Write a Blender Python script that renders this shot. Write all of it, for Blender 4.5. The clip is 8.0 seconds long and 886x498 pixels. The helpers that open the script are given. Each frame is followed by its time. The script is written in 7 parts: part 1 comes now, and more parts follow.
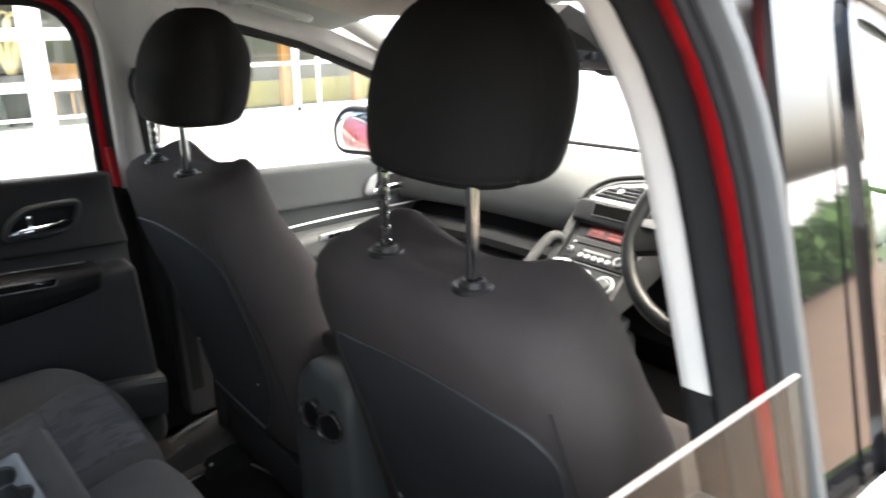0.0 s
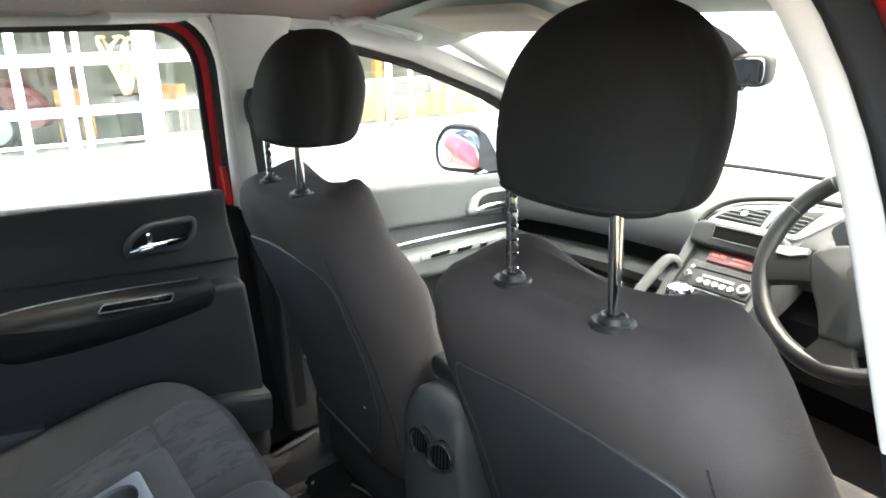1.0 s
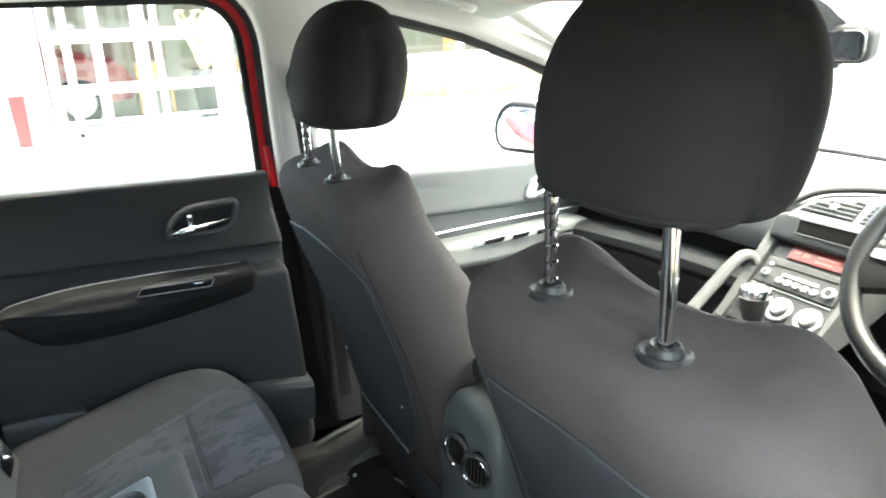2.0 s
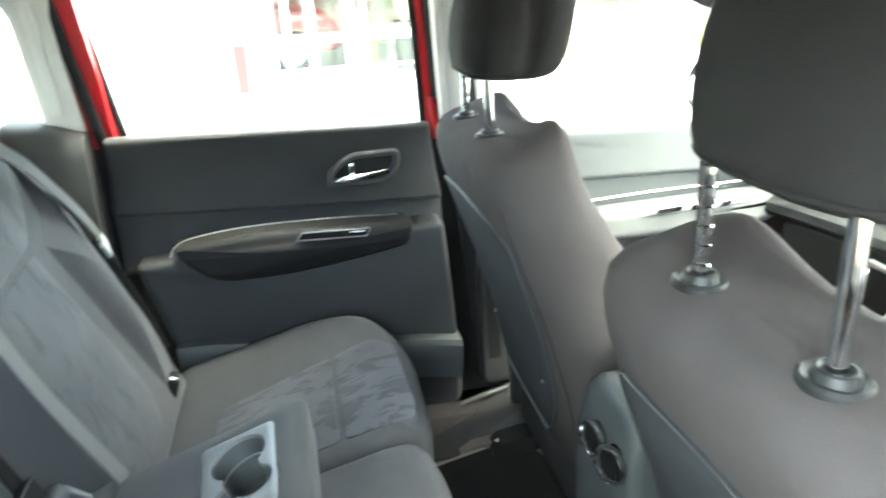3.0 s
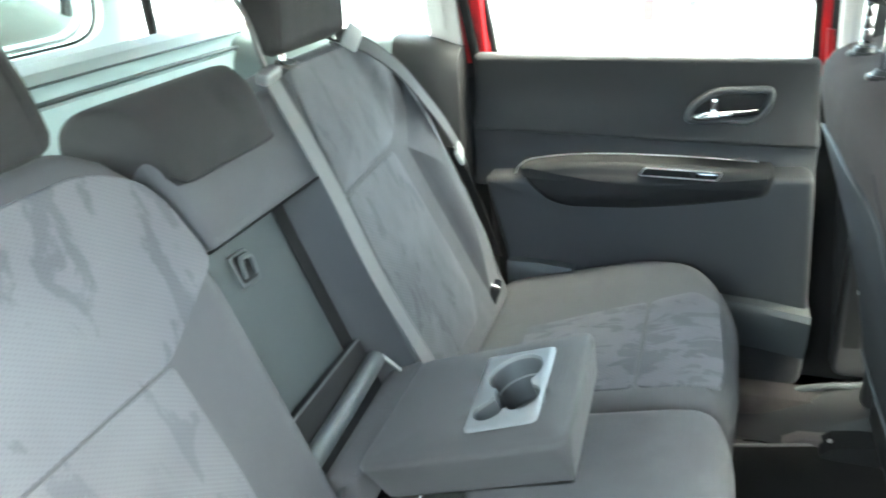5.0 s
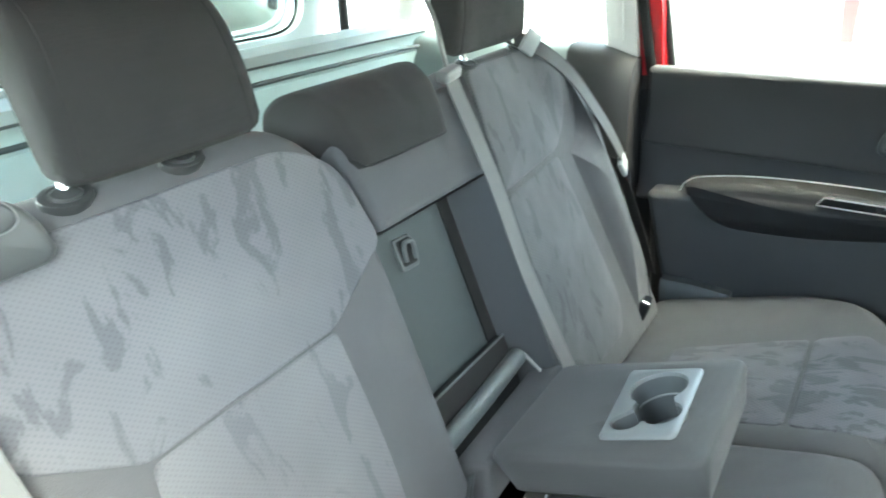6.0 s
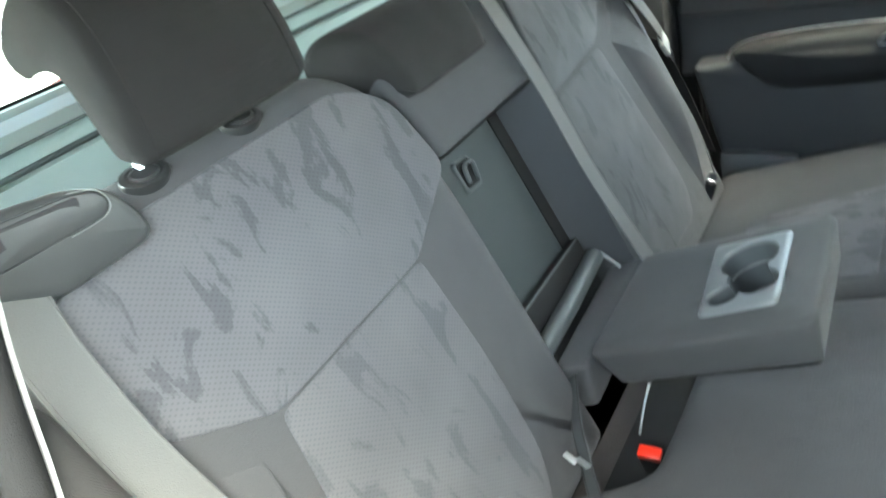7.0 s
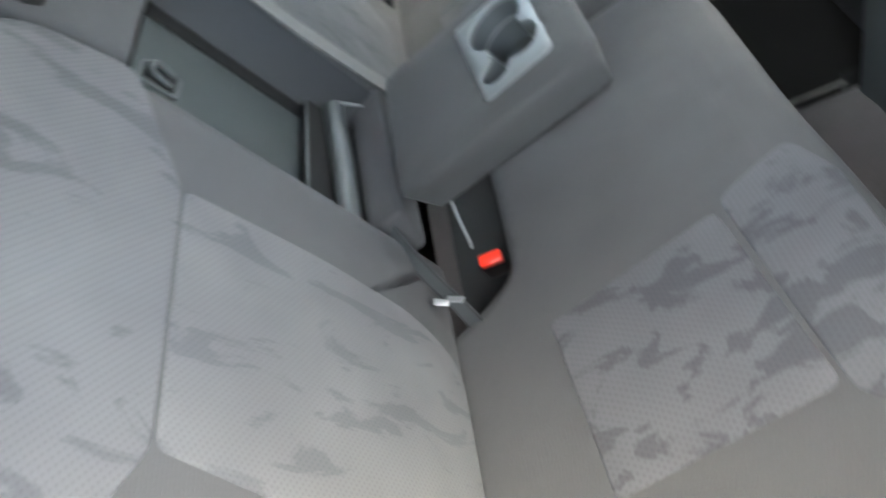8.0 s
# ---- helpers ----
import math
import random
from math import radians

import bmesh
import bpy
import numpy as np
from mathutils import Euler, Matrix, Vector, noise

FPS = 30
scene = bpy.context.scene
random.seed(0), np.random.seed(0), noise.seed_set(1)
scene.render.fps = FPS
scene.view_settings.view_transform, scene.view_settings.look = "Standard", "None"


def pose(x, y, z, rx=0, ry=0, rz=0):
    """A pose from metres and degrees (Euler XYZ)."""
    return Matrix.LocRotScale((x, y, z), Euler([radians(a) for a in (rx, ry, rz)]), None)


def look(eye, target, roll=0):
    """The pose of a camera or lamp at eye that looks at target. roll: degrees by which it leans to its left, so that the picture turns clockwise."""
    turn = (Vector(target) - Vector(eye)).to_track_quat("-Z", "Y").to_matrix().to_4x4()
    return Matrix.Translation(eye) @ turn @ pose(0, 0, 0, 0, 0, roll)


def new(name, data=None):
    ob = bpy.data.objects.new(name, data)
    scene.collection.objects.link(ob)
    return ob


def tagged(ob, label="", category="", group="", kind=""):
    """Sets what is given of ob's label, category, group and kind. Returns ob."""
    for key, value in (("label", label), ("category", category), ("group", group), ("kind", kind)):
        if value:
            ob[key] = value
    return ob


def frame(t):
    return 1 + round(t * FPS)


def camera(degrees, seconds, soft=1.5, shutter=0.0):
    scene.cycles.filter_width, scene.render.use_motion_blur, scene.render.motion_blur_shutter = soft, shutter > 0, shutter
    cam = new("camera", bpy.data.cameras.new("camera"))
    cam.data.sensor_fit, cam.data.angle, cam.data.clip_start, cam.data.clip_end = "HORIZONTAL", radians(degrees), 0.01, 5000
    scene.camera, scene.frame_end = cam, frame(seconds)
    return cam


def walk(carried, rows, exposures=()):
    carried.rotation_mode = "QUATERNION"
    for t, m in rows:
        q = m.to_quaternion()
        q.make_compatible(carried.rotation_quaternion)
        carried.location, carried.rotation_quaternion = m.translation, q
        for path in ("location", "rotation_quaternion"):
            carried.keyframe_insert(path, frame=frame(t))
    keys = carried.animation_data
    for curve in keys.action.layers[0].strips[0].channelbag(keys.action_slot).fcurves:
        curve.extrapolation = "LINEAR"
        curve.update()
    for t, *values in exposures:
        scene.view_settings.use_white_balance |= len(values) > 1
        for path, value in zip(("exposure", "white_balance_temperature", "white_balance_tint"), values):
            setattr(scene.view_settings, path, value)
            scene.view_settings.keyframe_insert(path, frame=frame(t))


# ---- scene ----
cam = camera(64.1, 8.0, soft=1.7, shutter=0.5)
PATH = [
    (0, (0.951, -0.446, 1.492), (-0.505, 0.775, 0.866), -0.1),
    (0.5, (0.909, -0.466, 1.492), (-0.646, 0.629, 0.875), -1.0),
    (1, (0.885, -0.456, 1.494), (-0.725, 0.578, 0.91), -1.4),
    (1.2, (0.878, -0.444, 1.494), (-0.747, 0.57, 0.919), -1.5),
    (2.3, (0.796, -0.325, 1.487), (-0.938, 0.405, 0.808), -2.3),
    (2.5, (0.787, -0.302, 1.482), (-0.981, 0.326, 0.79), -2.6),
    (3, (0.762, -0.28, 1.471), (-1.064, 0.064, 0.73), -3.0),
    (3.5, (0.729, -0.272, 1.463), (-1.104, -0.216, 0.665), -3.9),
    (4, (0.703, -0.254, 1.439), (-1.097, -0.393, 0.58), -4.1),
    (4.5, (0.71, -0.221, 1.45), (-1.049, -0.591, 0.572), -4.7),
    (5, (0.726, -0.207, 1.449), (-0.959, -0.876, 0.606), -5.3),
    (5.2, (0.734, -0.227, 1.437), (-0.928, -0.976, 0.614), -4.9),
    (6.3, (0.767, -0.2, 1.456), (-0.682, -1.317, 0.647), -5.6),
    (6.5, (0.774, -0.21, 1.452), (-0.647, -1.348, 0.624), -8.3),
    (7, (0.781, -0.233, 1.444), (-0.577, -1.352, 0.494), -17.0),
    (7.5, (0.765, -0.315, 1.426), (-0.615, -1.131, 0.23), -26.6),
    (8, (0.738, -0.382, 1.397), (-0.577, -0.79, -0.053), -33.6),
]
walk(cam, [(t, look(eye, target, roll)) for t, eye, target, roll in PATH],
     [(0.0, 3.6, 6650, 4), (0.6, 4.1, 6550, 2), (1.2, 4.5, 6450, -3), (2.4, 5.2, 6500, -7), (3.5, 5.9, 6450, -12), (5.0, 6.0, 6350, -11.5), (6.5, 5.62, 6400, -12.5), (7.2, 5.45, 6500, -9), (8.0, 5.5, 6600, -4)])

# ---- world and light ----
world = bpy.data.worlds.new("world")
scene.world = world
world.use_nodes = True
wn = world.node_tree.nodes
sky = wn.new("ShaderNodeTexSky")
sky.sky_type, sky.sun_disc = "NISHITA", False
sky.sun_elevation, sky.sun_rotation = radians(69), radians(5)
sky.dust_density, sky.air_density, sky.ozone_density = 7.0, 0.6, 0.5
wn["Background"].inputs["Strength"].default_value = 0.15
world.node_tree.links.new(sky.outputs[0], wn["Background"].inputs["Color"])
sun = new("sun", bpy.data.lights.new("sun", "SUN"))
sun.data.energy, sun.data.angle, sun.data.color = 0.32, radians(55), (1.0, 0.985, 0.97)
sun.matrix_world = look((8.5, -7.5, 6.0), (0, 0, 0))


# ---- materials ----
def mat(name, colour, rough=0.6, metal=0.0, coat=0.0, sheen=0.0, spec=0.5,
        var=0.0, vscale=6.0, grain=0.0, gscale=400.0, bump=0.0, bscale=600.0, bumptex="noise", soft=0.0):
    """A principled material with large stains (var), fine grain and fine relief (bump)."""
    m = bpy.data.materials.new(name)
    m.use_nodes = True
    nt = m.node_tree
    b = nt.nodes["Principled BSDF"]
    b.inputs["Base Color"].default_value = (*colour, 1)
    b.inputs["Roughness"].default_value = rough
    b.inputs["Metallic"].default_value = metal
    b.inputs["Coat Weight"].default_value = coat
    b.inputs["Sheen Weight"].default_value = sheen
    b.inputs["Sheen Roughness"].default_value = 0.5
    b.inputs["Specular IOR Level"].default_value = spec
    co = nt.nodes.new("ShaderNodeTexCoord").outputs["Object"]
    link = nt.links.new

    def noise_tex(scale, detail=4.0):
        n = nt.nodes.new("ShaderNodeTexNoise")
        n.inputs["Scale"].default_value, n.inputs["Detail"].default_value = scale, detail
        link(co, n.inputs["Vector"])
        return n.outputs["Fac"]

    if var or grain:
        a = noise_tex(vscale)
        g = noise_tex(gscale, 2.0)
        s = nt.nodes.new("ShaderNodeMath")
        s.operation = "MULTIPLY_ADD"
        link(a, s.inputs[0])
        s.inputs[1].default_value, s.inputs[2].default_value = 2 * var, 1 - var - grain
        s2 = nt.nodes.new("ShaderNodeMath")
        s2.operation = "MULTIPLY_ADD"
        link(g, s2.inputs[0])
        s2.inputs[1].default_value = 2 * grain
        link(s.outputs[0], s2.inputs[2])
        mix = nt.nodes.new("ShaderNodeMix")
        mix.data_type, mix.blend_type = "RGBA", "MULTIPLY"
        mix.inputs[0].default_value = 1.0
        mix.inputs[6].default_value = (*colour, 1)
        link(s2.outputs[0], mix.inputs[7])
        link(mix.outputs[2], b.inputs["Base Color"])
        r = nt.nodes.new("ShaderNodeMath")
        r.operation = "MULTIPLY_ADD"
        link(a, r.inputs[0])
        r.inputs[1].default_value, r.inputs[2].default_value = 0.25 * min(1, 4 * var), rough - 0.12 * min(1, 4 * var)
        r.use_clamp = True
        link(r.outputs[0], b.inputs["Roughness"])
    if bump:
        if bumptex == "weave":
            w = nt.nodes.new("ShaderNodeTexVoronoi")
            w.inputs["Scale"].default_value, w.inputs["Randomness"].default_value = bscale, 0.35
            link(co, w.inputs["Vector"])
            h = w.outputs["Distance"]
        else:
            h = noise_tex(bscale, 3.0)
        bp = nt.nodes.new("ShaderNodeBump")
        bp.inputs["Strength"].default_value, bp.inputs["Distance"].default_value = bump, 0.001
        link(h, bp.inputs["Height"])
        if soft:
            bp2 = nt.nodes.new("ShaderNodeBump")
            bp2.inputs["Strength"].default_value, bp2.inputs["Distance"].default_value = soft, 0.02
            link(noise_tex(9.0, 2.0), bp2.inputs["Height"])
            link(bp2.outputs[0], bp.inputs["Normal"])
        link(bp.outputs[0], b.inputs["Normal"])
    return m


def patterned(name, light, dark, scale=14.0, amount=0.5, dots=True):
    """Seat cloth with ragged darker patches woven into it and a fine dotted weave."""
    m = mat(name, light, 0.95, sheen=0.06, spec=0.2)
    nt = m.node_tree
    link = nt.links.new
    b = nt.nodes["Principled BSDF"]
    co = nt.nodes.new("ShaderNodeTexCoord").outputs["Object"]
    mp = nt.nodes.new("ShaderNodeMapping")
    mp.inputs["Scale"].default_value = (1.7, 0.8, 0.6)
    link(co, mp.inputs["Vector"])
    n = nt.nodes.new("ShaderNodeTexNoise")
    n.inputs["Scale"].default_value, n.inputs["Detail"].default_value, n.inputs["Roughness"].default_value = scale, 5.0, 0.6
    n.inputs["Distortion"].default_value = 0.7
    link(mp.outputs[0], n.inputs["Vector"])
    ramp = nt.nodes.new("ShaderNodeValToRGB")
    ramp.color_ramp.elements[0].position, ramp.color_ramp.elements[1].position = amount - 0.02, amount + 0.02
    ramp.color_ramp.elements[0].color, ramp.color_ramp.elements[1].color = (*light, 1), (*dark, 1)
    link(n.outputs["Fac"], ramp.inputs[0])
    big = nt.nodes.new("ShaderNodeTexNoise")
    big.inputs["Scale"].default_value = 5.0
    link(co, big.inputs["Vector"])
    r2 = nt.nodes.new("ShaderNodeValToRGB")
    r2.color_ramp.elements[0].position, r2.color_ramp.elements[1].position = 0.35, 0.7
    r2.color_ramp.elements[0].color, r2.color_ramp.elements[1].color = (0.82, 0.82, 0.84, 1), (1.08, 1.08, 1.08, 1)
    link(big.outputs["Fac"], r2.inputs[0])
    mix = nt.nodes.new("ShaderNodeMix")
    mix.data_type, mix.blend_type = "RGBA", "MULTIPLY"
    mix.inputs[0].default_value = 1.0
    link(ramp.outputs[0], mix.inputs[6])
    link(r2.outputs[0], mix.inputs[7])
    sep, comb, low = nt.nodes.new("ShaderNodeSeparateXYZ"), nt.nodes.new("ShaderNodeCombineXYZ"), nt.nodes.new("ShaderNodeMath")
    link(co, sep.inputs[0])
    low.operation = "SUBTRACT"
    link(sep.outputs[2], low.inputs[0])
    link(sep.outputs[1], low.inputs[1])
    link(sep.outputs[0], comb.inputs[0])
    link(low.outputs[0], comb.inputs[1])
    rot = nt.nodes.new("ShaderNodeMapping")
    rot.inputs["Rotation"].default_value = (0, 0, radians(45))
    link(comb.outputs[0], rot.inputs["Vector"])
    v = nt.nodes.new("ShaderNodeTexVoronoi")
    v.voronoi_dimensions = "2D"
    v.inputs["Scale"].default_value, v.inputs["Randomness"].default_value = 190.0, 0.0
    link(rot.outputs[0], v.inputs["Vector"])
    dr = nt.nodes.new("ShaderNodeValToRGB")
    dr.color_ramp.elements[0].position, dr.color_ramp.elements[1].position = 0.12, 0.34
    dr.color_ramp.elements[0].color, dr.color_ramp.elements[1].color = (0.68, 0.68, 0.70, 1), (1, 1, 1, 1)
    link(v.outputs["Distance"], dr.inputs[0])
    mix2 = nt.nodes.new("ShaderNodeMix")
    mix2.data_type, mix2.blend_type = "RGBA", "MULTIPLY"
    mix2.inputs[0].default_value = 0.6 if dots else 0.2
    link(mix.outputs[2], mix2.inputs[6])
    link(dr.outputs[0], mix2.inputs[7])
    link(mix2.outputs[2], b.inputs["Base Color"])
    bp = nt.nodes.new("ShaderNodeBump")
    bp.inputs["Strength"].default_value, bp.inputs["Distance"].default_value = 0.35, 0.001
    link(v.outputs["Distance"], bp.inputs["Height"])
    sn = nt.nodes.new("ShaderNodeTexNoise")
    sn.inputs["Scale"].default_value, sn.inputs["Detail"].default_value = 9.0, 2.0
    link(co, sn.inputs["Vector"])
    bp2 = nt.nodes.new("ShaderNodeBump")
    bp2.inputs["Strength"].default_value, bp2.inputs["Distance"].default_value = 0.5, 0.02
    link(sn.outputs["Fac"], bp2.inputs["Height"])
    link(bp2.outputs[0], bp.inputs["Normal"])
    link(bp.outputs[0], b.inputs["Normal"])
    return m


def glass(name, colour, rough=0.0):
    m = bpy.data.materials.new(name)
    m.use_nodes = True
    b = m.node_tree.nodes["Principled BSDF"]
    b.inputs["Base Color"].default_value = (*colour, 1)
    b.inputs["Roughness"].default_value = rough
    b.inputs["Transmission Weight"].default_value = 1.0
    b.inputs["IOR"].default_value = 1.45
    return m


def glow(name, colour, strength):
    m = mat(name, colour, 0.4)
    b = m.node_tree.nodes["Principled BSDF"]
    b.inputs["Emission Color"].default_value = (*colour, 1)
    b.inputs["Emission Strength"].default_value = strength
    return m


CLOTH = mat("seat_cloth_charcoal", (0.061, 0.0540, 0.0535), 0.9, sheen=0.03, spec=0.2, var=0.12, vscale=7, grain=0.16, gscale=900, bump=0.5, bscale=900, bumptex="weave", soft=0.45)
FRONT_CLOTH = mat("front_seat_cloth", (0.052, 0.0462, 0.0458), 0.95, sheen=0.0, spec=0.06, var=0.12, vscale=7, grain=0.16, gscale=900, bump=0.5, bscale=900, bumptex="weave", soft=0.45)
CLOTH_HEAD = mat("headrest_jersey_black", (0.0175, 0.0168, 0.0170), 0.9, sheen=0.03, spec=0.2, var=0.12, vscale=7, grain=0.16, gscale=900, bump=0.5, bscale=900, bumptex="weave", soft=0.45)
FRONT_HEAD = mat("front_headrest_jersey", (0.0155, 0.0147, 0.0147), 0.95, sheen=0.0, spec=0.08, var=0.12, vscale=7, grain=0.16, gscale=900, bump=0.5, bscale=900, bumptex="weave", soft=0.45)
CLOTH_SOFT = mat("seat_cloth_grey", (0.0545, 0.0548, 0.0578), 0.95, sheen=0.04, spec=0.2, var=0.1, vscale=6, grain=0.14, gscale=900, bump=0.5, bscale=900, bumptex="weave", soft=0.45)
CLOTH_PAT = patterned("seat_cloth_patterned", (0.096, 0.096, 0.101), (0.068, 0.069, 0.075), 15.0, 0.565)
CLOTH_SEAT = patterned("seat_cloth_cushion_insert", (0.080, 0.0805, 0.087), (0.054, 0.055, 0.061), 17.0, 0.545)
# insert cloth again, darkened to put the far side's shade into its colour
CLOTH_SHADED = patterned("seat_cloth_shaded_insert", (0.066, 0.0675, 0.070), (0.050, 0.0515, 0.055), 15.0, 0.565)
CLOTH_LIGHT = patterned("seat_cloth_insert", (0.096, 0.096, 0.100), (0.074, 0.075, 0.081), 15.0, 0.565)
BACKPANEL = mat("seat_back_panel", (0.026, 0.0275, 0.031), 0.72, spec=0.25, var=0.12, grain=0.08, gscale=500, bump=0.2, bscale=900)
PLASTIC = mat("dark_plastic", (0.02, 0.02, 0.0215), 0.55, spec=0.35, var=0.1, vscale=5, grain=0.06, gscale=700, bump=0.25, bscale=1100)
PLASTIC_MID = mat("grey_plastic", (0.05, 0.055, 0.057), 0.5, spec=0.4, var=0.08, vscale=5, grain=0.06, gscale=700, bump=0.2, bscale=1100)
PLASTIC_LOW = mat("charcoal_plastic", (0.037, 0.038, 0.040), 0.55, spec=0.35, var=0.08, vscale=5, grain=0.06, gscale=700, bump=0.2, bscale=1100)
PLASTIC_PALE = mat("pale_grey_plastic", (0.165, 0.175, 0.177), 0.45, var=0.06, grain=0.04, bump=0.1)
DOORPALE = mat("grey_door_plastic", (0.085, 0.090, 0.092), 0.6, spec=0.3, var=0.08, grain=0.06, gscale=700, bump=0.25, bscale=900)
DASHDARK = mat("black_dash_plastic", (0.009, 0.009, 0.0095), 0.7, spec=0.2, var=0.1, grain=0.06, gscale=700, bump=0.25, bscale=1100)
DASHGREY = mat("dark_grey_dash_plastic", (0.027, 0.0285, 0.030), 0.55, spec=0.3, var=0.08, grain=0.06, gscale=700, bump=0.2, bscale=1100)
LEATHER = mat("soft_black_trim", (0.029, 0.0285, 0.029), 0.65, spec=0.18, var=0.1, grain=0.05, bump=0.3, bscale=700)
ARMTRIM = mat("soft_armrest_trim", (0.015, 0.0148, 0.0152), 0.6, spec=0.22, var=0.1, grain=0.05, bump=0.3, bscale=700)
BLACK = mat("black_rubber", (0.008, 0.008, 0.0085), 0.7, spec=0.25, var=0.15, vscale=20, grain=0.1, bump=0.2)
GLOSS = mat("gloss_black", (0.008, 0.008, 0.009), 0.06, coat=0.8)
SEAL = mat("flocked_seal", (0.011, 0.011, 0.0115), 0.95, spec=0.15, var=0.2, vscale=30, grain=0.3, gscale=1200, bump=0.8, bscale=1500)
CREAM = mat("cream_trim", (0.5, 0.49, 0.47), 0.7, var=0.04, grain=0.03, bump=0.1)
LINING = mat("grey_headlining", (0.225, 0.240, 0.222), 0.95, sheen=0.05, var=0.05, vscale=4, grain=0.06, gscale=800, bump=0.3, bscale=900)
PILLAR = mat("grey_pillar_trim", (0.36, 0.355, 0.34), 0.75, var=0.05, grain=0.05, bump=0.2)
RED = mat("red_car_paint", (0.30, 0.004, 0.008), 0.28, coat=1.0, var=0.04, vscale=3)
CHROME = mat("chrome", (0.85, 0.86, 0.88), 0.07, metal=1.0, var=0.02, vscale=30)
SATIN = mat("satin_silver", (0.30, 0.31, 0.32), 0.42, metal=0.6, var=0.05)
CARPET = mat("grey_brown_carpet", (0.070, 0.0615, 0.061), 1.0, sheen=0.08, var=0.25, vscale=14, grain=0.35, gscale=500, bump=1.0, bscale=700)
MATT = mat("black_mat", (0.0135, 0.0127, 0.0125), 1.0, sheen=0.0, spec=0.1, var=0.2, vscale=14, grain=0.35, gscale=600, bump=1.0, bscale=700)
EDGING = mat("mat_edging", (0.16, 0.155, 0.15), 0.8, var=0.1)
WEB = mat("grey_webbing", (0.076, 0.077, 0.0765), 0.8, sheen=0.05, var=0.08, vscale=12, grain=0.12, gscale=1100, bump=0.4, bscale=1000)
WEBDARK = mat("dark_webbing", (0.016, 0.016, 0.017), 0.85, var=0.1, grain=0.1, gscale=900)
WEBMID = mat("charcoal_webbing", (0.030, 0.0305, 0.031), 0.85, var=0.1, vscale=12, grain=0.12, gscale=1100, bump=0.4, bscale=1000)
BUCKLE = mat("red_button", (0.75, 0.03, 0.015), 0.35, var=0.05)
GLASS = glass("clear_glass", (0.93, 0.97, 0.95))
GLASS_THIN = glass("thin_clear_glass", (0.90, 0.96, 0.93))
GLASS_THIN.node_tree.nodes["Principled BSDF"].inputs["IOR"].default_value = 1.2
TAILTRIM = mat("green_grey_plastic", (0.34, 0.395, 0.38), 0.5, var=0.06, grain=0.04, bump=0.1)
# same plastic as TAILTRIM; weaker light at the sides is put into its colour
SIDETRIM_DIM = mat("green_grey_plastic_dimmed", (0.17, 0.20, 0.192), 0.6, spec=0.3, var=0.08, grain=0.05, bump=0.15)
SHUT = mat("dark_green_grey_joint", (0.05, 0.062, 0.06), 0.7, var=0.05)
TINT = glass("green_tinted_glass", (0.90, 0.975, 0.95))
TINT.node_tree.nodes["Principled BSDF"].inputs["IOR"].default_value = 1.25
MIRROR = mat("mirror_glass", (0.9, 0.9, 0.9), 0.01, metal=1.0)
DISPLAY = glow("red_display", (0.06, 0.006, 0.005), 0.012)
DISPLAY_LIT = glow("lit_red_segments", (0.26, 0.045, 0.03), 0.03)
LED = glow("red_led", (1.0, 0.05, 0.03), 0.5)
GREY = mat("mid_grey_plastic", (0.13, 0.135, 0.135), 0.45, var=0.06, grain=0.04, bump=0.1)
RINGMETAL = mat("brushed_chrome", (0.8, 0.81, 0.82), 0.28, metal=1.0, var=0.03)
BUSHES = mat("black_satin_plastic", (0.012, 0.012, 0.0125), 0.48, spec=0.3, var=0.05, grain=0.06, bump=0.1)
SATINGREY = mat("satin_grey_plastic", (0.046, 0.048, 0.049), 0.34, spec=0.5, var=0.06, grain=0.04, bump=0.1, bscale=1100)
HOLE = mat("dark_hollow", (0.003, 0.003, 0.003), 1.0, spec=0.05)
SCREW = mat("bright_screw", (0.6, 0.6, 0.6), 0.3, metal=0.8)


# ---- mesh helpers ----
def thing(name, at=(0, 0, 0), label="", category="", group="", kind=""):
    ob = new(name)
    ob.location = at
    ob.empty_display_size = 0.05
    return tagged(ob, label, category, group, kind)


def mesh_of(name, bm, material, smooth=True, angle=40):
    me = bpy.data.meshes.new(name)
    bmesh.ops.recalc_face_normals(bm, faces=bm.faces)
    lim = radians(angle)
    for f in bm.faces:
        f.smooth = smooth
    for e in bm.edges:
        e.smooth = not (len(e.link_faces) == 2 and e.calc_face_angle(0) > lim)
    bm.to_mesh(me)
    bm.free()
    me.materials.append(material)
    return me


def part(name, bm, material, parent=None, label="", smooth=True, angle=40):
    """Links bm, in world coordinates, as one mesh object, under parent if given."""
    ob = new(name, mesh_of(name, bm, material, smooth, angle))
    if parent is not None:
        ob.parent = parent
        top = parent
        m = Matrix.Identity(4)
        while top is not None:
            m = m if top.type == "MESH" else Matrix.Translation(top.location) @ m
            top = top.parent
        ob.matrix_parent_inverse = m.inverted() if parent.type == "EMPTY" else Matrix.Identity(4)
    if label:
        ob["label"] = label
    return ob


def box(x0, x1, y0, y1, z0, z1, bevel=0.004, seg=2, bm=None):
    bm = bm or bmesh.new()
    g = bmesh.ops.create_cube(bm, size=1.0)
    vs = g["verts"]
    for v in vs:
        v.co = Vector((x0 + (v.co.x + 0.5) * (x1 - x0), y0 + (v.co.y + 0.5) * (y1 - y0), z0 + (v.co.z + 0.5) * (z1 - z0)))
    if bevel > 0:
        es = list({e for v in vs for e in v.link_edges})
        bmesh.ops.bevel(bm, geom=es, offset=bevel, segments=seg, affect="EDGES", profile=0.5)
    return bm


